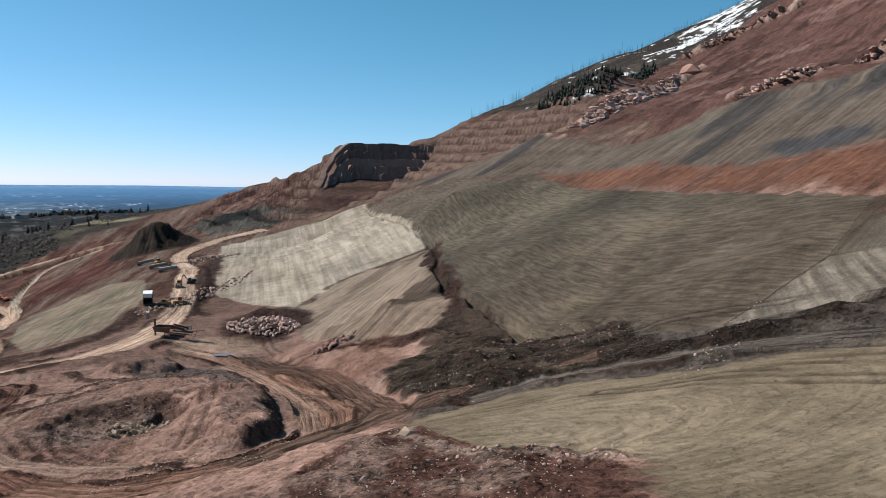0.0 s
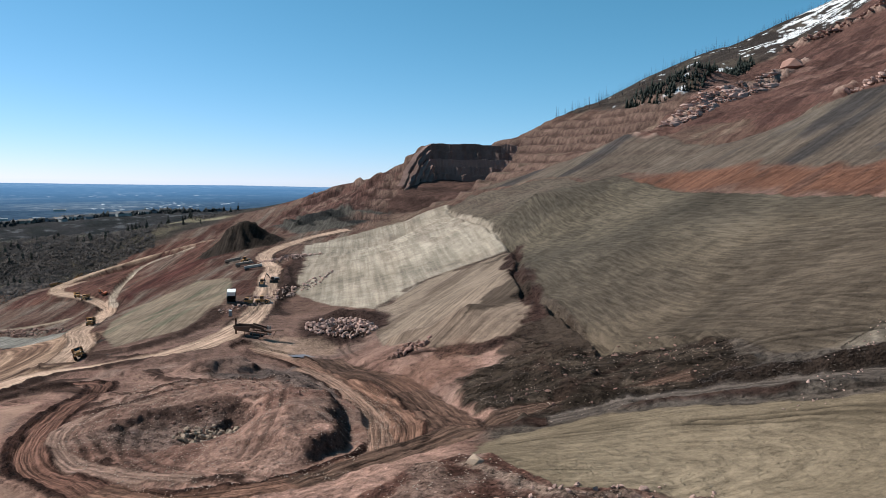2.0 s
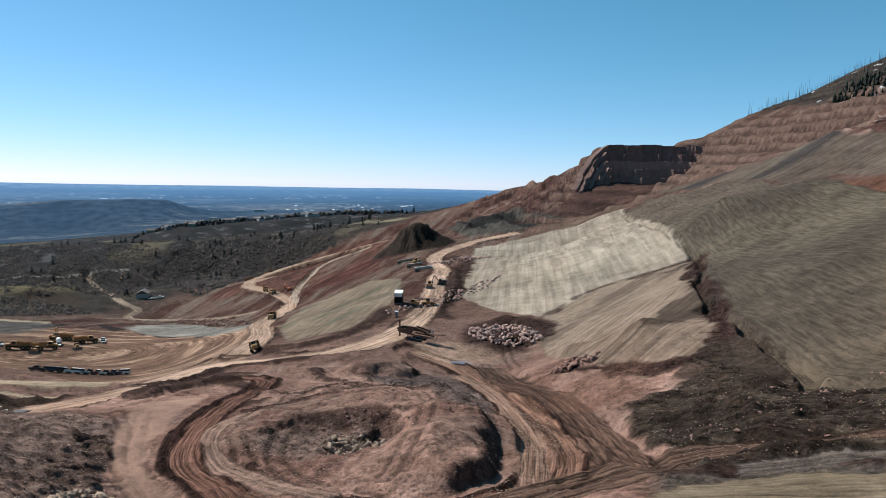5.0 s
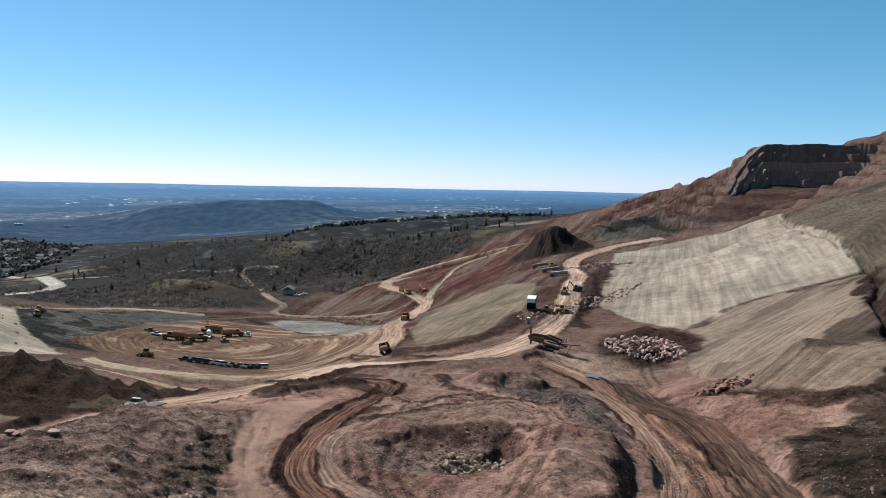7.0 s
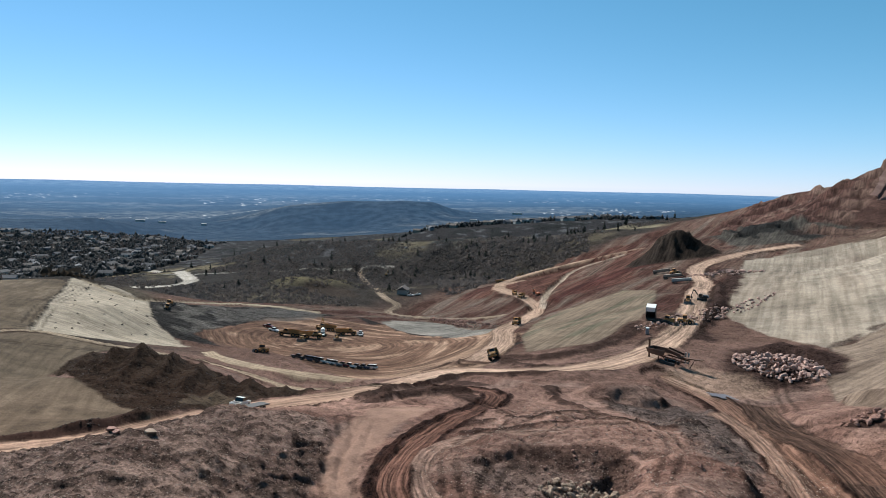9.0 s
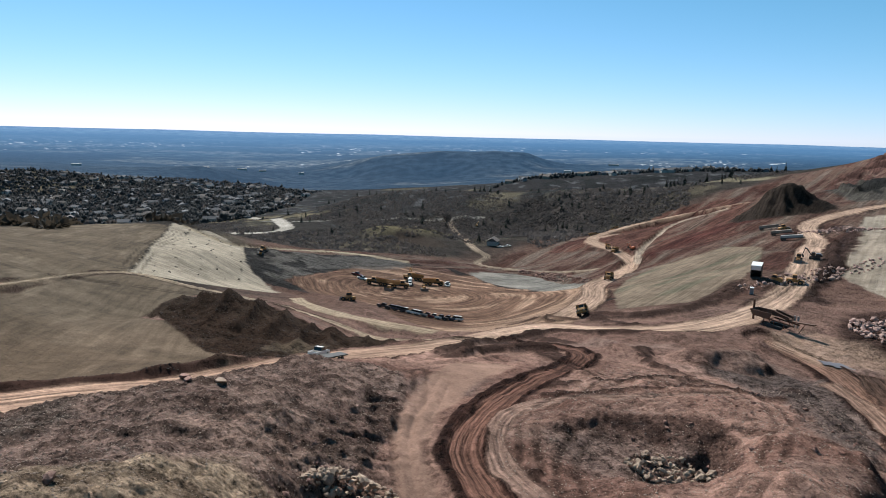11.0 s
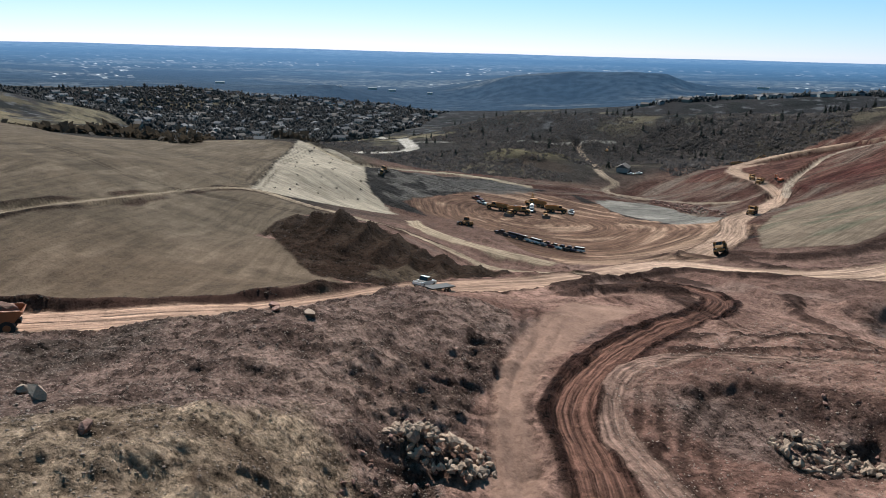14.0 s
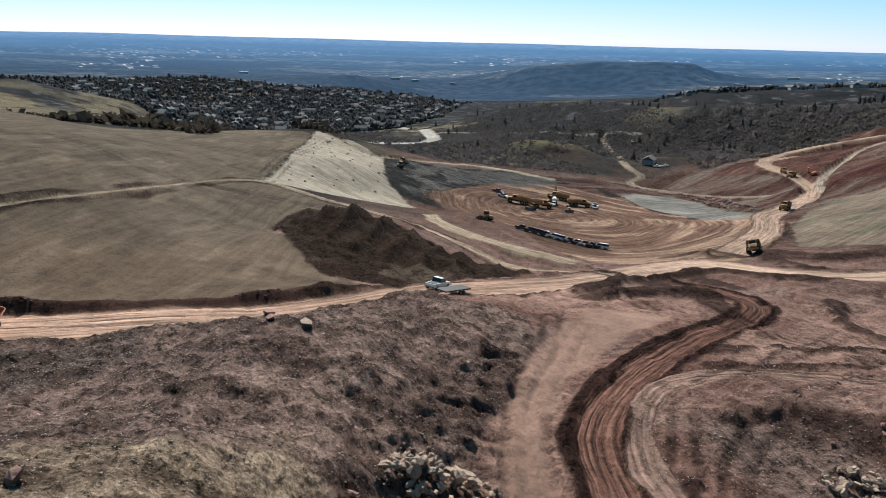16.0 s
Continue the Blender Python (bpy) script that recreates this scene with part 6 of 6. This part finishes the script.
stand(container(), -121, 288, -70, along_slope=1.5)
booth = thing("site_toilet", "small grey portable toilet cabin", "cabin")
bm = bmesh.new()
box(bm, 1.15, 1.15, 2.1, (0, 0, 0.12), taper=0.97, bevel=0.05)
part("cabin", bm, GREY_PAINT, booth)
bm = bmesh.new()
box(bm, 1.25, 1.25, 0.2, (0, 0, 2.2), taper=0.8, bevel=0.04)
part("roof", bm, WHITE, booth, "pale domed roof")
bm = bmesh.new()
box(bm, 0.05, 0.8, 1.85, (0.6, 0, 0.2), bevel=0.01)
part("door", bm, GREY_PAINT, booth)
bm = bmesh.new()
box(bm, 1.3, 1.3, 0.14, (0, 0, 0))
part("base", bm, DARK_STEEL, booth)
stand(booth, -112, 266, -70, along_slope=0.6)
stand(dozer(), -113.5, 287, 10)
stand(loader(), -109, 292, 20)
stand(loader(), -124, 330, -70)
stand(excavator(DARK_PAINT, "dark excavator standing in the works yard", 0.7), -122, 341, 200)


def semi_trailer(label, mat):
    t = thing("semi_trailer", label, "trailer", "yard trailers")
    bm = bmesh.new()
    box(bm, 11.5, 2.4, 0.3, (0, 0, 1.05), bevel=0.04)
    part("deck", bm, DARK_STEEL, t)
    bm = bmesh.new()
    box(bm, 10.5, 2.3, 1.3, (-0.3, 0, 1.36), taper=0.98, bevel=0.06)
    part("cargo_box", bm, mat, t)
    bm = bmesh.new()
    for y in (0.7, -0.7):
        bar(bm, (3.6, y, 0), (3.6, y, 1.1), 0.14, 0.14)
    part("landing_leg", bm, STEEL, t)
    wheel(t, 0.5, 0.55, [(-3.6, 0.9, 0.5), (-3.6, -0.9, 0.5), (-4.8, 0.9, 0.5), (-4.8, -0.9, 0.5)], STEEL)
    return t


stand(semi_trailer("long pale box trailer in the works yard", WALL_PALE), -160, 411, 20)
stand(semi_trailer("long dusty side-tipping trailer in the works yard", DUSTY), -173, 429, 20)
stand(loader(), -180, 447, 60)
stand(semi_trailer("dusty flat trailer near the dark stockpile", DUSTY), -190, 452, 22)


def screen_plant():
    """Dark tracked screening plant with a hopper, a belt and a mast."""
    t = thing("screening_plant", "dark rust-brown screening plant with a sloping conveyor", "screening plant")
    for y in (1.3, -1.3):
        bm = bmesh.new()
        prism(bm, [(-2.6, 0.3), (-2.2, 0), (2.2, 0), (2.6, 0.3), (2.5, 0.85), (-2.5, 0.85)], 0.6, (0, y, 0))
        part("track", bm, DARK_STEEL, t)
    bm = bmesh.new()
    for y in (1.2, -1.2):
        bar(bm, (-6, y, 2.2), (6, y, 2.0), 0.22, 0.4)
        for x in (-3, 0, 3):
            bar(bm, (x, y, 0.7), (x, y, 2.1), 0.2, 0.2)
    part("frame", bm, RUST, t)
    bm = bmesh.new()
    for side in (1, -1):
        prism(bm, [(-6.5, 2.4), (-1.0, 2.4), (-0.4, 4.0), (-7.2, 3.6)], 0.12, (0, side * 1.7, 0))
    prism(bm, [(-7.2, 3.6), (-6.5, 2.4), (-6.4, 2.5), (-7.1, 3.65)], 3.3)
    prism(bm, [(-6.5, 2.3), (-1.0, 2.3), (-1.0, 2.45), (-6.5, 2.45)], 3.3)
    part("hopper", bm, RUST, t)
    bm = bmesh.new()
    for side in (0.9, -0.9):
        prism(bm, [(-1, 3.8), (4.2, 3.0), (4.2, 3.9), (-1, 4.7)], 0.1, (0, side, 0))
    prism(bm, [(-1, 3.9), (4.2, 3.1), (4.2, 3.3), (-1, 4.1)], 1.8)
    part("screen_box", bm, RUST, t)
    bm = bmesh.new()
    bar(bm, (2.5, 0, 2.6), (10.5, 0.6, 3.4), 1.1, 0.28)
    bar(bm, (6.5, 0.3, 0.2), (8.0, 0.4, 3.0), 0.15, 0.15)
    part("conveyor", bm, RUST, t, "sloping rusty belt conveyor")
    bm = bmesh.new()
    tube(bm, 0.3, 5.6, (-7.6, 0.5, 0.2), sides=8)
    part("mast", bm, RUST, t)
    for k, (x, y) in enumerate(((4.2, 1.5), (5.1, 1.6))):
        bm = bmesh.new()
        box(bm, 0.5, 0.12, 3.2, (x, y, 0.9))
        part("side_panel", bm, WALL_PALE, t, "pale sheet panel")
    return t


stand(screen_plant(), -88, 230, -12)
pool = tagged(new("puddle", mesh_of("puddle", (lambda b: (bmesh.ops.create_circle(b, cap_ends=True, segments=28, radius=1), [setattr(v, "co", Vector((v.co.x * (3.6 + math.sin(v.index * 1.3)), v.co.y * (1.6 + 0.5 * math.cos(v.index * 2.1)), 0))) for v in b.verts], b)[2])(bmesh.new()), PUDDLE)), "shallow muddy puddle in the works yard", "puddle", kind="stuff")
pool.location = (-66, 211, max(gz1(-66, 211), gz1(-64.5, 211), gz1(-67.5, 211)) + 0.03)

# ---- ledges of the old quarry face ----
def quarry_face():
    t = thing("quarry_face", "dark red stepped rock face with narrow ledges", "rock face")
    wall = rounded_line([(x, y, 0) for x, y in ALCOVE[1:8]], 1.6)[:, :2]
    ahead = np.gradient(wall, axis=0)
    ahead /= np.linalg.norm(ahead, axis=1)[:, None]
    inward = np.stack([ahead[:, 1], -ahead[:, 0]], 1)
    run = np.arange(len(wall)) * 1.6
    for k in range(6):
        rag = 1.5 * rough(run, run * 0 + 9 * k, 9, 5, 171 + k, 0.6)
        lip = wall + inward * (2.2 + 4.4 * k + rag)[:, None]
        back = lip - inward * 4.9
        top = np.minimum(138 - 7.2 * k, relief(wall[:, 0], wall[:, 1]) + 3.0 - 5.0 * k) + 1.1 * rough(run, run * 0, 9, 4, 180 + k)
        foot = np.minimum(top - 3.0, 129.5 - 7.2 * k)
        belly = lip + inward * (0.7 + 0.5 * grain(run, run * 0 + 3, 3, 190 + k))[:, None]
        rows = [(back, top + 0.3), (lip, top), (belly, top * 0.45 + foot * 0.55), (lip + inward * 0.9, foot)]
        bm = bmesh.new()
        grid = [[bm.verts.new((p[0], p[1], h)) for p, h in zip(line, high)] for line, high in rows]
        for u, v in zip(grid, grid[1:]):
            for i in range(len(wall) - 1):
                bm.faces.new((u[i], v[i], v[i + 1], u[i + 1]))
        part("ledge", bm, CLIFF, t)
    return t


CLIFF = material("dark_red_cliff", (0.17, 0.1, 0.083), 0.95, vary=0.5, size=6.0, bump=1.0, bump_size=1.2)
quarry_face()

# ---- boulders ----
rock_pile("heap of pale buff boulders in a dug hollow", cloud_of(120, -50, 113, 5.4, 3.0, 25, 5), "pale", (0.28, 0.66), 5, 1.4, 5)
rock_pile("heap of pale buff boulders below the spoil heap", cloud_of(150, -66.3, 79.6, 2.7, 5.4, -32, 6), "pale", (0.28, 0.7), 6, 2.0, 5)
rock_pile("large heap of broken pink granite by the works yard", cloud_of(290, -63, 246, 16, 9, -33, 7), "pink", (0.45, 1.25), 7, 2.4, 13)
rock_pile("row of pink rubble along the haul road", cloud_of(200, -108, 315, 5.5, 48, -12, 8), "pink", (0.4, 1.1), 8, 0.6, 20)
rock_pile("pink rubble at the road bend", cloud_of(150, -149, 446, 9, 26, -32, 9), "pink", (0.5, 1.4), 9, 1.2, 14)
rock_pile("row of dark broken rubble across the pit bench", cloud_of(240, -276, 359, 56, 5, -30, 10), "red", (0.5, 1.4), 10)
rock_pile("scattered pale rocks on the eroded red cut", cloud_of(60, 2, 60, 14, 5, 10, 11), "pink", (0.15, 0.45), 11)
rock_pile("scattered stones on the mound", cloud_of(120, -50, 132, 18, 22, 0, 12), "red", (0.15, 0.5), 12)
rock_pile("scattered stones on the disturbed dark soil", cloud_of(90, 14, 125, 18, 20, 0, 13), "red", (0.15, 0.5), 13)
rock_pile("rocks along the grey ditch track", cloud_of(60, 38, 93, 3, 18, -38, 14), "pink", (0.1, 0.28), 14)
rock_pile("red rubble at the foot of the graded slope", cloud_of(60, -28, 184, 6, 3, 20, 15), "red", (0.4, 1.0), 15, 0.8, 5)
rock_pile("broken sandstone on the spoil heap rim", cloud_of(70, -62, 72, 20, 4, 143, 16), "red", (0.15, 0.5), 16)
rock_pile("pale sandstone outcrop on the red mountainside", cloud_of(300, 150, 577, 82, 17, 47, 17), "pink", (1.0, 4.2), 17, slab=40)
rock_pile("pale sandstone outcrop above the graded slope", cloud_of(140, 157, 338, 18, 11, -30, 18), "pink", (0.8, 2.8), 18, 1.0, 20, slab=50)
rock_pile("red sandstone ledges high on the mountainside", cloud_of(80, 222, 365, 30, 9, 12, 19), "red", (1.5, 4.0), 19, slab=50)
rock_pile("broken red rock along the upper cliff", cloud_of(120, 312, 772, 55, 12, -8, 20), "red", (1.5, 4.5), 20, slab=45)
for x, y, s, key, lab in ((-3.6, 71.5, 1.15, "pale", "single pale boulder on the red cut"), (-91.5, 76.3, 1.3, "pale", "pale flat boulder on the spoil heap"), (-95, 73.5, 0.9, "red", "dark boulder on the spoil heap"),
                          (-97.5, 74, 1.0, "red", "dark broken boulder on the spoil heap"), (-74.5, 48.5, 1.25, "pale", "pale flat-topped boulder on the spoil heap"), (-81, 47.5, 0.9, "pale", "pale boulder beside a larger one"),
                          (-62.8, 51, 0.85, "red", "dark boulder on the ochre spoil"), (222, 655, 12, "red", "huge dark red rock on the mountainside")):
    o = tagged(new("boulder", ROCKS[key][int(abs(x) * 10) % 6]), lab, "boulder")
    o.location, o.scale, o.rotation_euler = (x, y, gz1(x, y) + s * 0.25), (s * 1.2, s, s * 0.8), (0.2, 0.1, x)

chip = bmesh.new()
q = [chip.verts.new(p) for p in ((1.0, 0.1, 0.1), (0.2, 0.8, 0.2), (-0.9, 0.3, 0.0), (-0.1, -0.7, 0.15), (0.25, 0.1, 0.62), (0.0, 0.0, -0.4))]
for a, b in ((0, 1), (1, 2), (2, 3), (3, 0)):
    chip.faces.new((q[a], q[b], q[4]))
    chip.faces.new((q[b], q[a], q[5]))
PEBBLE_LOW = raw(chip)
scatter("gravel", "loose stones strewn over the spoil heap", "gravel", STONE, spread_in(SPOIL, 17000, 51), PEBBLE_LOW, 52, (0.03, 0.13), 0.1)
scatter("gravel", "loose stones strewn over the mound and tracks", "gravel", STONE, spread_in([(-20, 85), (-45, 82), (-66, 95), (-75, 115), (-85, 150), (-60, 180), (-30, 160), (-18, 120)], 9000, 53, lambda x, y: np.abs(along(x, y, TRACKS['near_track'])[0]) > 3), PEBBLE_LOW, 54, (0.03, 0.14), 0.1)
scatter("gravel", "loose stones on the red cut and disturbed soil", "gravel", STONE, np.concatenate([spread_in(RED_CUT, 1500, 55), spread_in(DISTURBED, 1500, 56)]), PEBBLE_LOW, 57, (0.04, 0.13), 0.1)
scatter("gravel", "clods strewn along the dark earth banks", "gravel", material("clods", (0.06, 0.042, 0.034), 0.95, vary=0.4), np.concatenate([spread_in([(24, 104), (36, 95), (48, 86), (66, 78), (68, 83), (46, 92), (28, 108)], 1200, 58), spread_in([(-124, 40), (-116, 80), (-120, 82), (-127, 44)], 700, 59), spread_in(DOZED, 1500, 60)]), PEBBLE_LOW, 61, (0.06, 0.22), 0.1)


# ---- trees ----
def conifer(h, seed):
    """A pine: tapered trunk and whorls of ragged drooping boughs."""
    rnd = random.Random(seed)
    t = bmesh.new()
    tube(t, h * 0.022, h, (0, 0, 0), sides=6, r2=0.02)
    c = bmesh.new()
    k = 9
    for i in range(k):
        f = i / (k - 1)
        z, r = h * (0.14 + 0.82 * f), h * 0.2 * (1 - f) ** 0.8 + 0.12
        for j in range(7):
            a = rnd.uniform(0, 6.283)
            L = r * rnd.uniform(0.55, 1.15)
            d = Vector((math.cos(a), math.sin(a), 0))
            s = Vector((-d.y, d.x, 0))
            o = Vector((0, 0, z + rnd.uniform(-0.3, 0.3) * h / k))
            w = L * 0.42
            v = [c.verts.new(p) for p in (o + Vector((0, 0, L * 0.35)), o + d * L * 0.6 + s * w, o + d * L - Vector((0, 0, L * 0.35)), o + d * L * 0.6 - s * w, o + d * L * 0.5 - Vector((0, 0, L * 0.3)))]
            for q in ((0, 1, 2), (0, 2, 3), (1, 4, 2), (2, 4, 3), (0, 4, 1), (0, 3, 4)):
                c.faces.new([v[i2] for i2 in q])
    return t, c


def pine(h, seed, label):
    t = thing("pine_tree", label, "tree", "pines")
    a, b = conifer(h, seed)
    part("trunk", a, BARK, t)
    part("crown", b, NEEDLES, t)
    return t


rnd = random.Random(77)
first_pines = [pine(h, i, "dark green pine on the scrubby hillside") for i, h in enumerate((7.0, 9.0, 11.0))]
spots = [(-585, 388), (-608, 418), (-686, 599), (-663, 491), (-508, 626), (-494, 638), (-459, 618), (-433, 592), (-459, 478), (-462, 482)]
for line, n, w in (([(-960, 640), (-818, 670), (-705, 725), (-600, 745), (-500, 765), (-400, 790)], 46, 18), ([(-800, 470), (-680, 520), (-560, 640), (-470, 690)], 34, 40), ([(-500, 700), (-430, 740), (-360, 850)], 22, 30)):
    p = rounded_line([(a, b, 0) for a, b in line])
    for _ in range(n):
        q = p[rnd.randrange(len(p))]
        spots.append((q[0] + rnd.gauss(0, w), q[1] + rnd.gauss(0, w)))
for i, (x, y) in enumerate(spots):
    m = pose(x, y, gz1(x, y) - 0.2, 0, 0, rnd.uniform(0, 360))
    if i < 3:
        first_pines[i].matrix_basis = m
    else:
        copy_thing(first_pines[i % 3], m)

def far_tree():
    """A ragged tuft of a tree, a few pale faces only."""
    b, q = bmesh.new(), random.Random(15)
    for z0, z1, wide in ((0.1, 0.62, 0.24), (0.4, 1.0, 0.17)):
        ring = [b.verts.new((wide * q.uniform(0.6, 1.3) * math.cos(a), wide * q.uniform(0.6, 1.3) * math.sin(a), z0 + q.uniform(-0.08, 0.12))) for a in (0.3, 1.6, 2.7, 4.1, 5.2)]
        tip = b.verts.new((q.uniform(-0.04, 0.04), q.uniform(-0.04, 0.04), z1))
        for i in range(5):
            b.faces.new((ring[i], ring[(i + 1) % 5], tip))
        b.faces.new(ring[::-1])
    return b


low = raw(far_tree())
stick = raw((lambda b: (tube(b, 0.02, 1.0, sides=4, r2=0.006), b)[1])(bmesh.new()))
clump = bmesh.new()
rq = random.Random(9)
for _ in range(11):
    d = Vector((rq.gauss(0, 0.55), rq.gauss(0, 0.55), rq.uniform(0.05, 0.95)))
    n = Vector((rq.gauss(0, 1), rq.gauss(0, 1), rq.gauss(0, 1))).normalized()
    s = n.orthogonal().normalized() * rq.uniform(0.25, 0.45)
    u = n.cross(s)
    v = [clump.verts.new(d + a) for a in (s, u * 0.8, -s, -u * 0.8)]
    clump.faces.new(v)
clump = raw(clump)
on_hill = lambda x, y: (rough(x * 0.8 + y * 0.6, (y * 0.8 - x * 0.6) / 3, 40, 3, 27) > -0.35) & (np.abs(along(x, y, [(-960, 640, 0), (-818, 668, 0), (-705, 722, 0), (-600, 738, 0), (-543, 775, 0), (-470, 780, 0), (-400, 800, 0)])[0]) > 14)
scatter("scrub", "bare brown scrub oak covering the ridge", "bushes", TWIGS, spread_in(SCRUB, 14000, 81, on_hill), clump, 82, (0.6, 1.7), -0.1)
scatter("scrub", "bare brown brush in the valley below the pit", "bushes", TWIGS, spread_in([(-420, 330), (-420, 420), (-480, 520), (-600, 600), (-800, 520), (-1000, 560), (-950, 400), (-700, 300), (-540, 220), (-450, 240)], 3800, 83, lambda x, y: rough(x, y, 70, 3, 33) > 0.0), clump, 84, (1.0, 2.6), -0.1)
scatter("scrub", "bare brush on the slope beside the red cut", "bushes", TWIGS, spread_in([(-586, 623), (-606, 684), (-568, 777), (-407, 740), (-368, 672), (-395, 650), (-432, 644), (-400, 540), (-392, 490), (-420, 500), (-470, 560)], 3000, 78), clump, 79, (1.2, 2.8), -0.1)
scatter("scrub", "dark scrub oak on the crest behind the field", "bushes", thin_leafy("dark_oak", (0.05, 0.04, 0.03), 2.0), np.concatenate([spread_in([(-420, 60), (-380, 100), (-372, 118), (-420, 140), (-520, 90), (-560, 20), (-470, 20)], 750, 85), spread_in([(-412, 180), (-440, 186), (-450, 204), (-420, 206)], 60, 86)]), clump, 87, (2.4, 5.2), -0.05)
rows = [(-262 - 13 * i - 4 * j + rnd.uniform(-2, 2), 124 + 4.5 * i + 11 * j + rnd.uniform(-2, 2)) for i in range(9) for j in range(5)]
scatter("shrubs", "small dry shrubs in rows on the pale graded spur", "bushes", TWIGS, np.array([p for p in rows if inside(np.array([p[0]]), np.array([p[1]]), SPUR)[0] > 2]), clump, 105, (0.5, 0.9), -0.1)
scatter("woodland", "dark conifers on the snowy mountainside", "trees", NEEDLES, spread_in([(84, 655), (105, 624), (141, 614), (226, 763), (234, 798), (200, 775), (158, 690), (120, 672), (100, 690)], 420, 88), low, 89, (4, 9), -0.02, (0.7, 0.7, 1))
scatter("dead_trees", "burnt bare tree trunks along the mountain crest", "trees", CHAR, np.concatenate([spread_in(MOUNTAIN, 900, 90), np.array([(p[0] + rnd.gauss(0, 6), p[1] + rnd.gauss(0, 6)) for p in rounded_line([(26, 740, 0), (59, 798, 0), (122, 892, 0), (220, 1027, 0), (384, 1190, 0), (557, 1284, 0)], 3.5)])]), stick, 91, (5, 11), -0.02, (0.8, 0.8, 1))

# ---- the town in the basin ----
TOWN = [(-900, 240), (-1000, 330), (-1080, 560), (-1300, 760), (-1700, 1050), (-2080, 1080), (-2060, 560), (-2060, 120), (-1700, 90), (-1450, 170), (-1250, 215), (-1100, 215)]
WOODED = [(-1300, -40), (-1450, -90), (-2080, -90), (-2080, 620), (-1900, 340), (-1640, 150), (-1400, 110)]
PLATEAU = [(-1080, 1100), (-1000, 1170), (-890, 1262), (-780, 1340), (-640, 1410), (-680, 1560), (-900, 1480), (-1120, 1280)]


def dwelling(w, d, h, wall, roof, label):
    t = thing("town_house", label, "house", "houses of the town")
    bm = bmesh.new()
    box(bm, w, d, h, (0, 0, -1.5))
    body = part("wall", bm, wall, t)
    bm = bmesh.new()
    prism(bm, [(-w / 2 - 0.5, h - 1.5), (w / 2 + 0.5, h - 1.5), (0, h + w * 0.17)], d + 1.0)
    part("roof", bm, roof, t)
    for y in (-d / 4, d / 4):
        bm = bmesh.new()
        box(bm, 0.1, 1.6, 1.3, (w / 2 + 0.02, y, h * 0.4 - 0.6))
        part("window", bm, GLASS, body)
    return t


kinds = [dwelling(11, 16, 6.5, WALL_TAN, ROOF_BROWN, "tan suburban house with a brown shingle roof"), dwelling(10, 14, 6, WALL_GREY, ROOF_GREY, "grey suburban house with a grey shingle roof"), dwelling(12, 20, 7, WALL_PALE, ROOF_GREY, "pale suburban house with a grey shingle roof")]
homes = np.concatenate([spread_in(TOWN, 170, 93), spread_in(PLATEAU, 60, 94)])
for i, (x, y) in enumerate(homes):
    m = pose(x, y, gz1(x, y), 0, 0, rnd.choice((20, 110, 65, 155)) + rnd.uniform(-12, 12))
    if i < 3:
        kinds[i].matrix_basis = m
    else:
        copy_thing(kinds[i % 3], m)
scatter("rooftops", "crowded far roofs of the suburban town", "houses", ROOF_GREY, np.concatenate([spread_in(TOWN, 260, 95), spread_in(WOODED, 60, 104), spread_in(FAR_TOWN, 500, 102, lambda x, y: np.hypot(x, y) < 2060)]), raw((lambda b: (prism(b, [(-1, 0), (1, 0), (1, 0.5), (0, 0.95), (-1, 0.5)], 2.8), b)[1])(bmesh.new())), 96, (2.6, 4.8), 0.0)
scatter("woodland", "bare and evergreen trees between the houses", "trees", TOWN_TREES, np.concatenate([spread_in(TOWN, 3600, 97), spread_in(WOODED, 1500, 103), spread_in(PLATEAU, 700, 98), spread_in(FAR_TOWN, 4500, 92, lambda x, y: np.hypot(x, y) < 2060)]), low, 99, (4, 9), -0.02, (1.9, 1.9, 1))
scatter("woodland", "bare winter trees between the houses", "trees", TWIGS, spread_in(TOWN, 6000, 100), clump, 101, (2.2, 5.0), 0.0)


def shed(x, y, w, d, h, turn, label):
    t = thing("commercial_building", label, "building", "far flat-roofed buildings")
    bm = bmesh.new()
    box(bm, w, d, h + 4, (0, 0, -4))
    part("wall", bm, WALL_PALE, t)
    bm = bmesh.new()
    box(bm, w + 1, d + 1, 0.8, (0, 0, h), bevel=0.2)
    part("roof", bm, WALL_GREY, t)
    t.matrix_basis = pose(x, y, gz1(x, y), 0, 0, turn)


for x, y, w, d, h in ((-1560, 1960, 70, 30, 9), (-1480, 2010, 90, 30, 9), (-1380, 2060, 60, 26, 9), (-1300, 2120, 80, 30, 8), (-2420, 1180, 90, 26, 9), (-2360, 1230, 70, 26, 8), (-2500, 1080, 60, 24, 8), (-2700, 700, 90, 30, 9), (-1650, 2350, 110, 30, 9), (-1180, 2330, 90, 30, 9), (-2260, 1330, 50, 20, 8), (-980, 2200, 60, 30, 9)):
    shed(x, y, w * 0.36, d, h * 0.7, math.degrees(math.atan2(y, x)) + 90, "far pale building with a flat grey roof on the plain")

# ---- the house below the pit ----
home = dwelling(9, 13, 4.5, WALL_PALE, ROOF_BROWN, "pale house with a brown roof below the pit")
home.name, home["group"] = "site_house", ""
home.matrix_basis = pose(-441, 478, gz1(-441, 478) + 0.6, 0, 0, 35)
for x, y, h, lab in ((-428, 474, 40, "white pickup parked by the house"), (-425, 480, 60, "white van parked by the house")):
    stand(pickup(WHITE, lab), x, y, h)
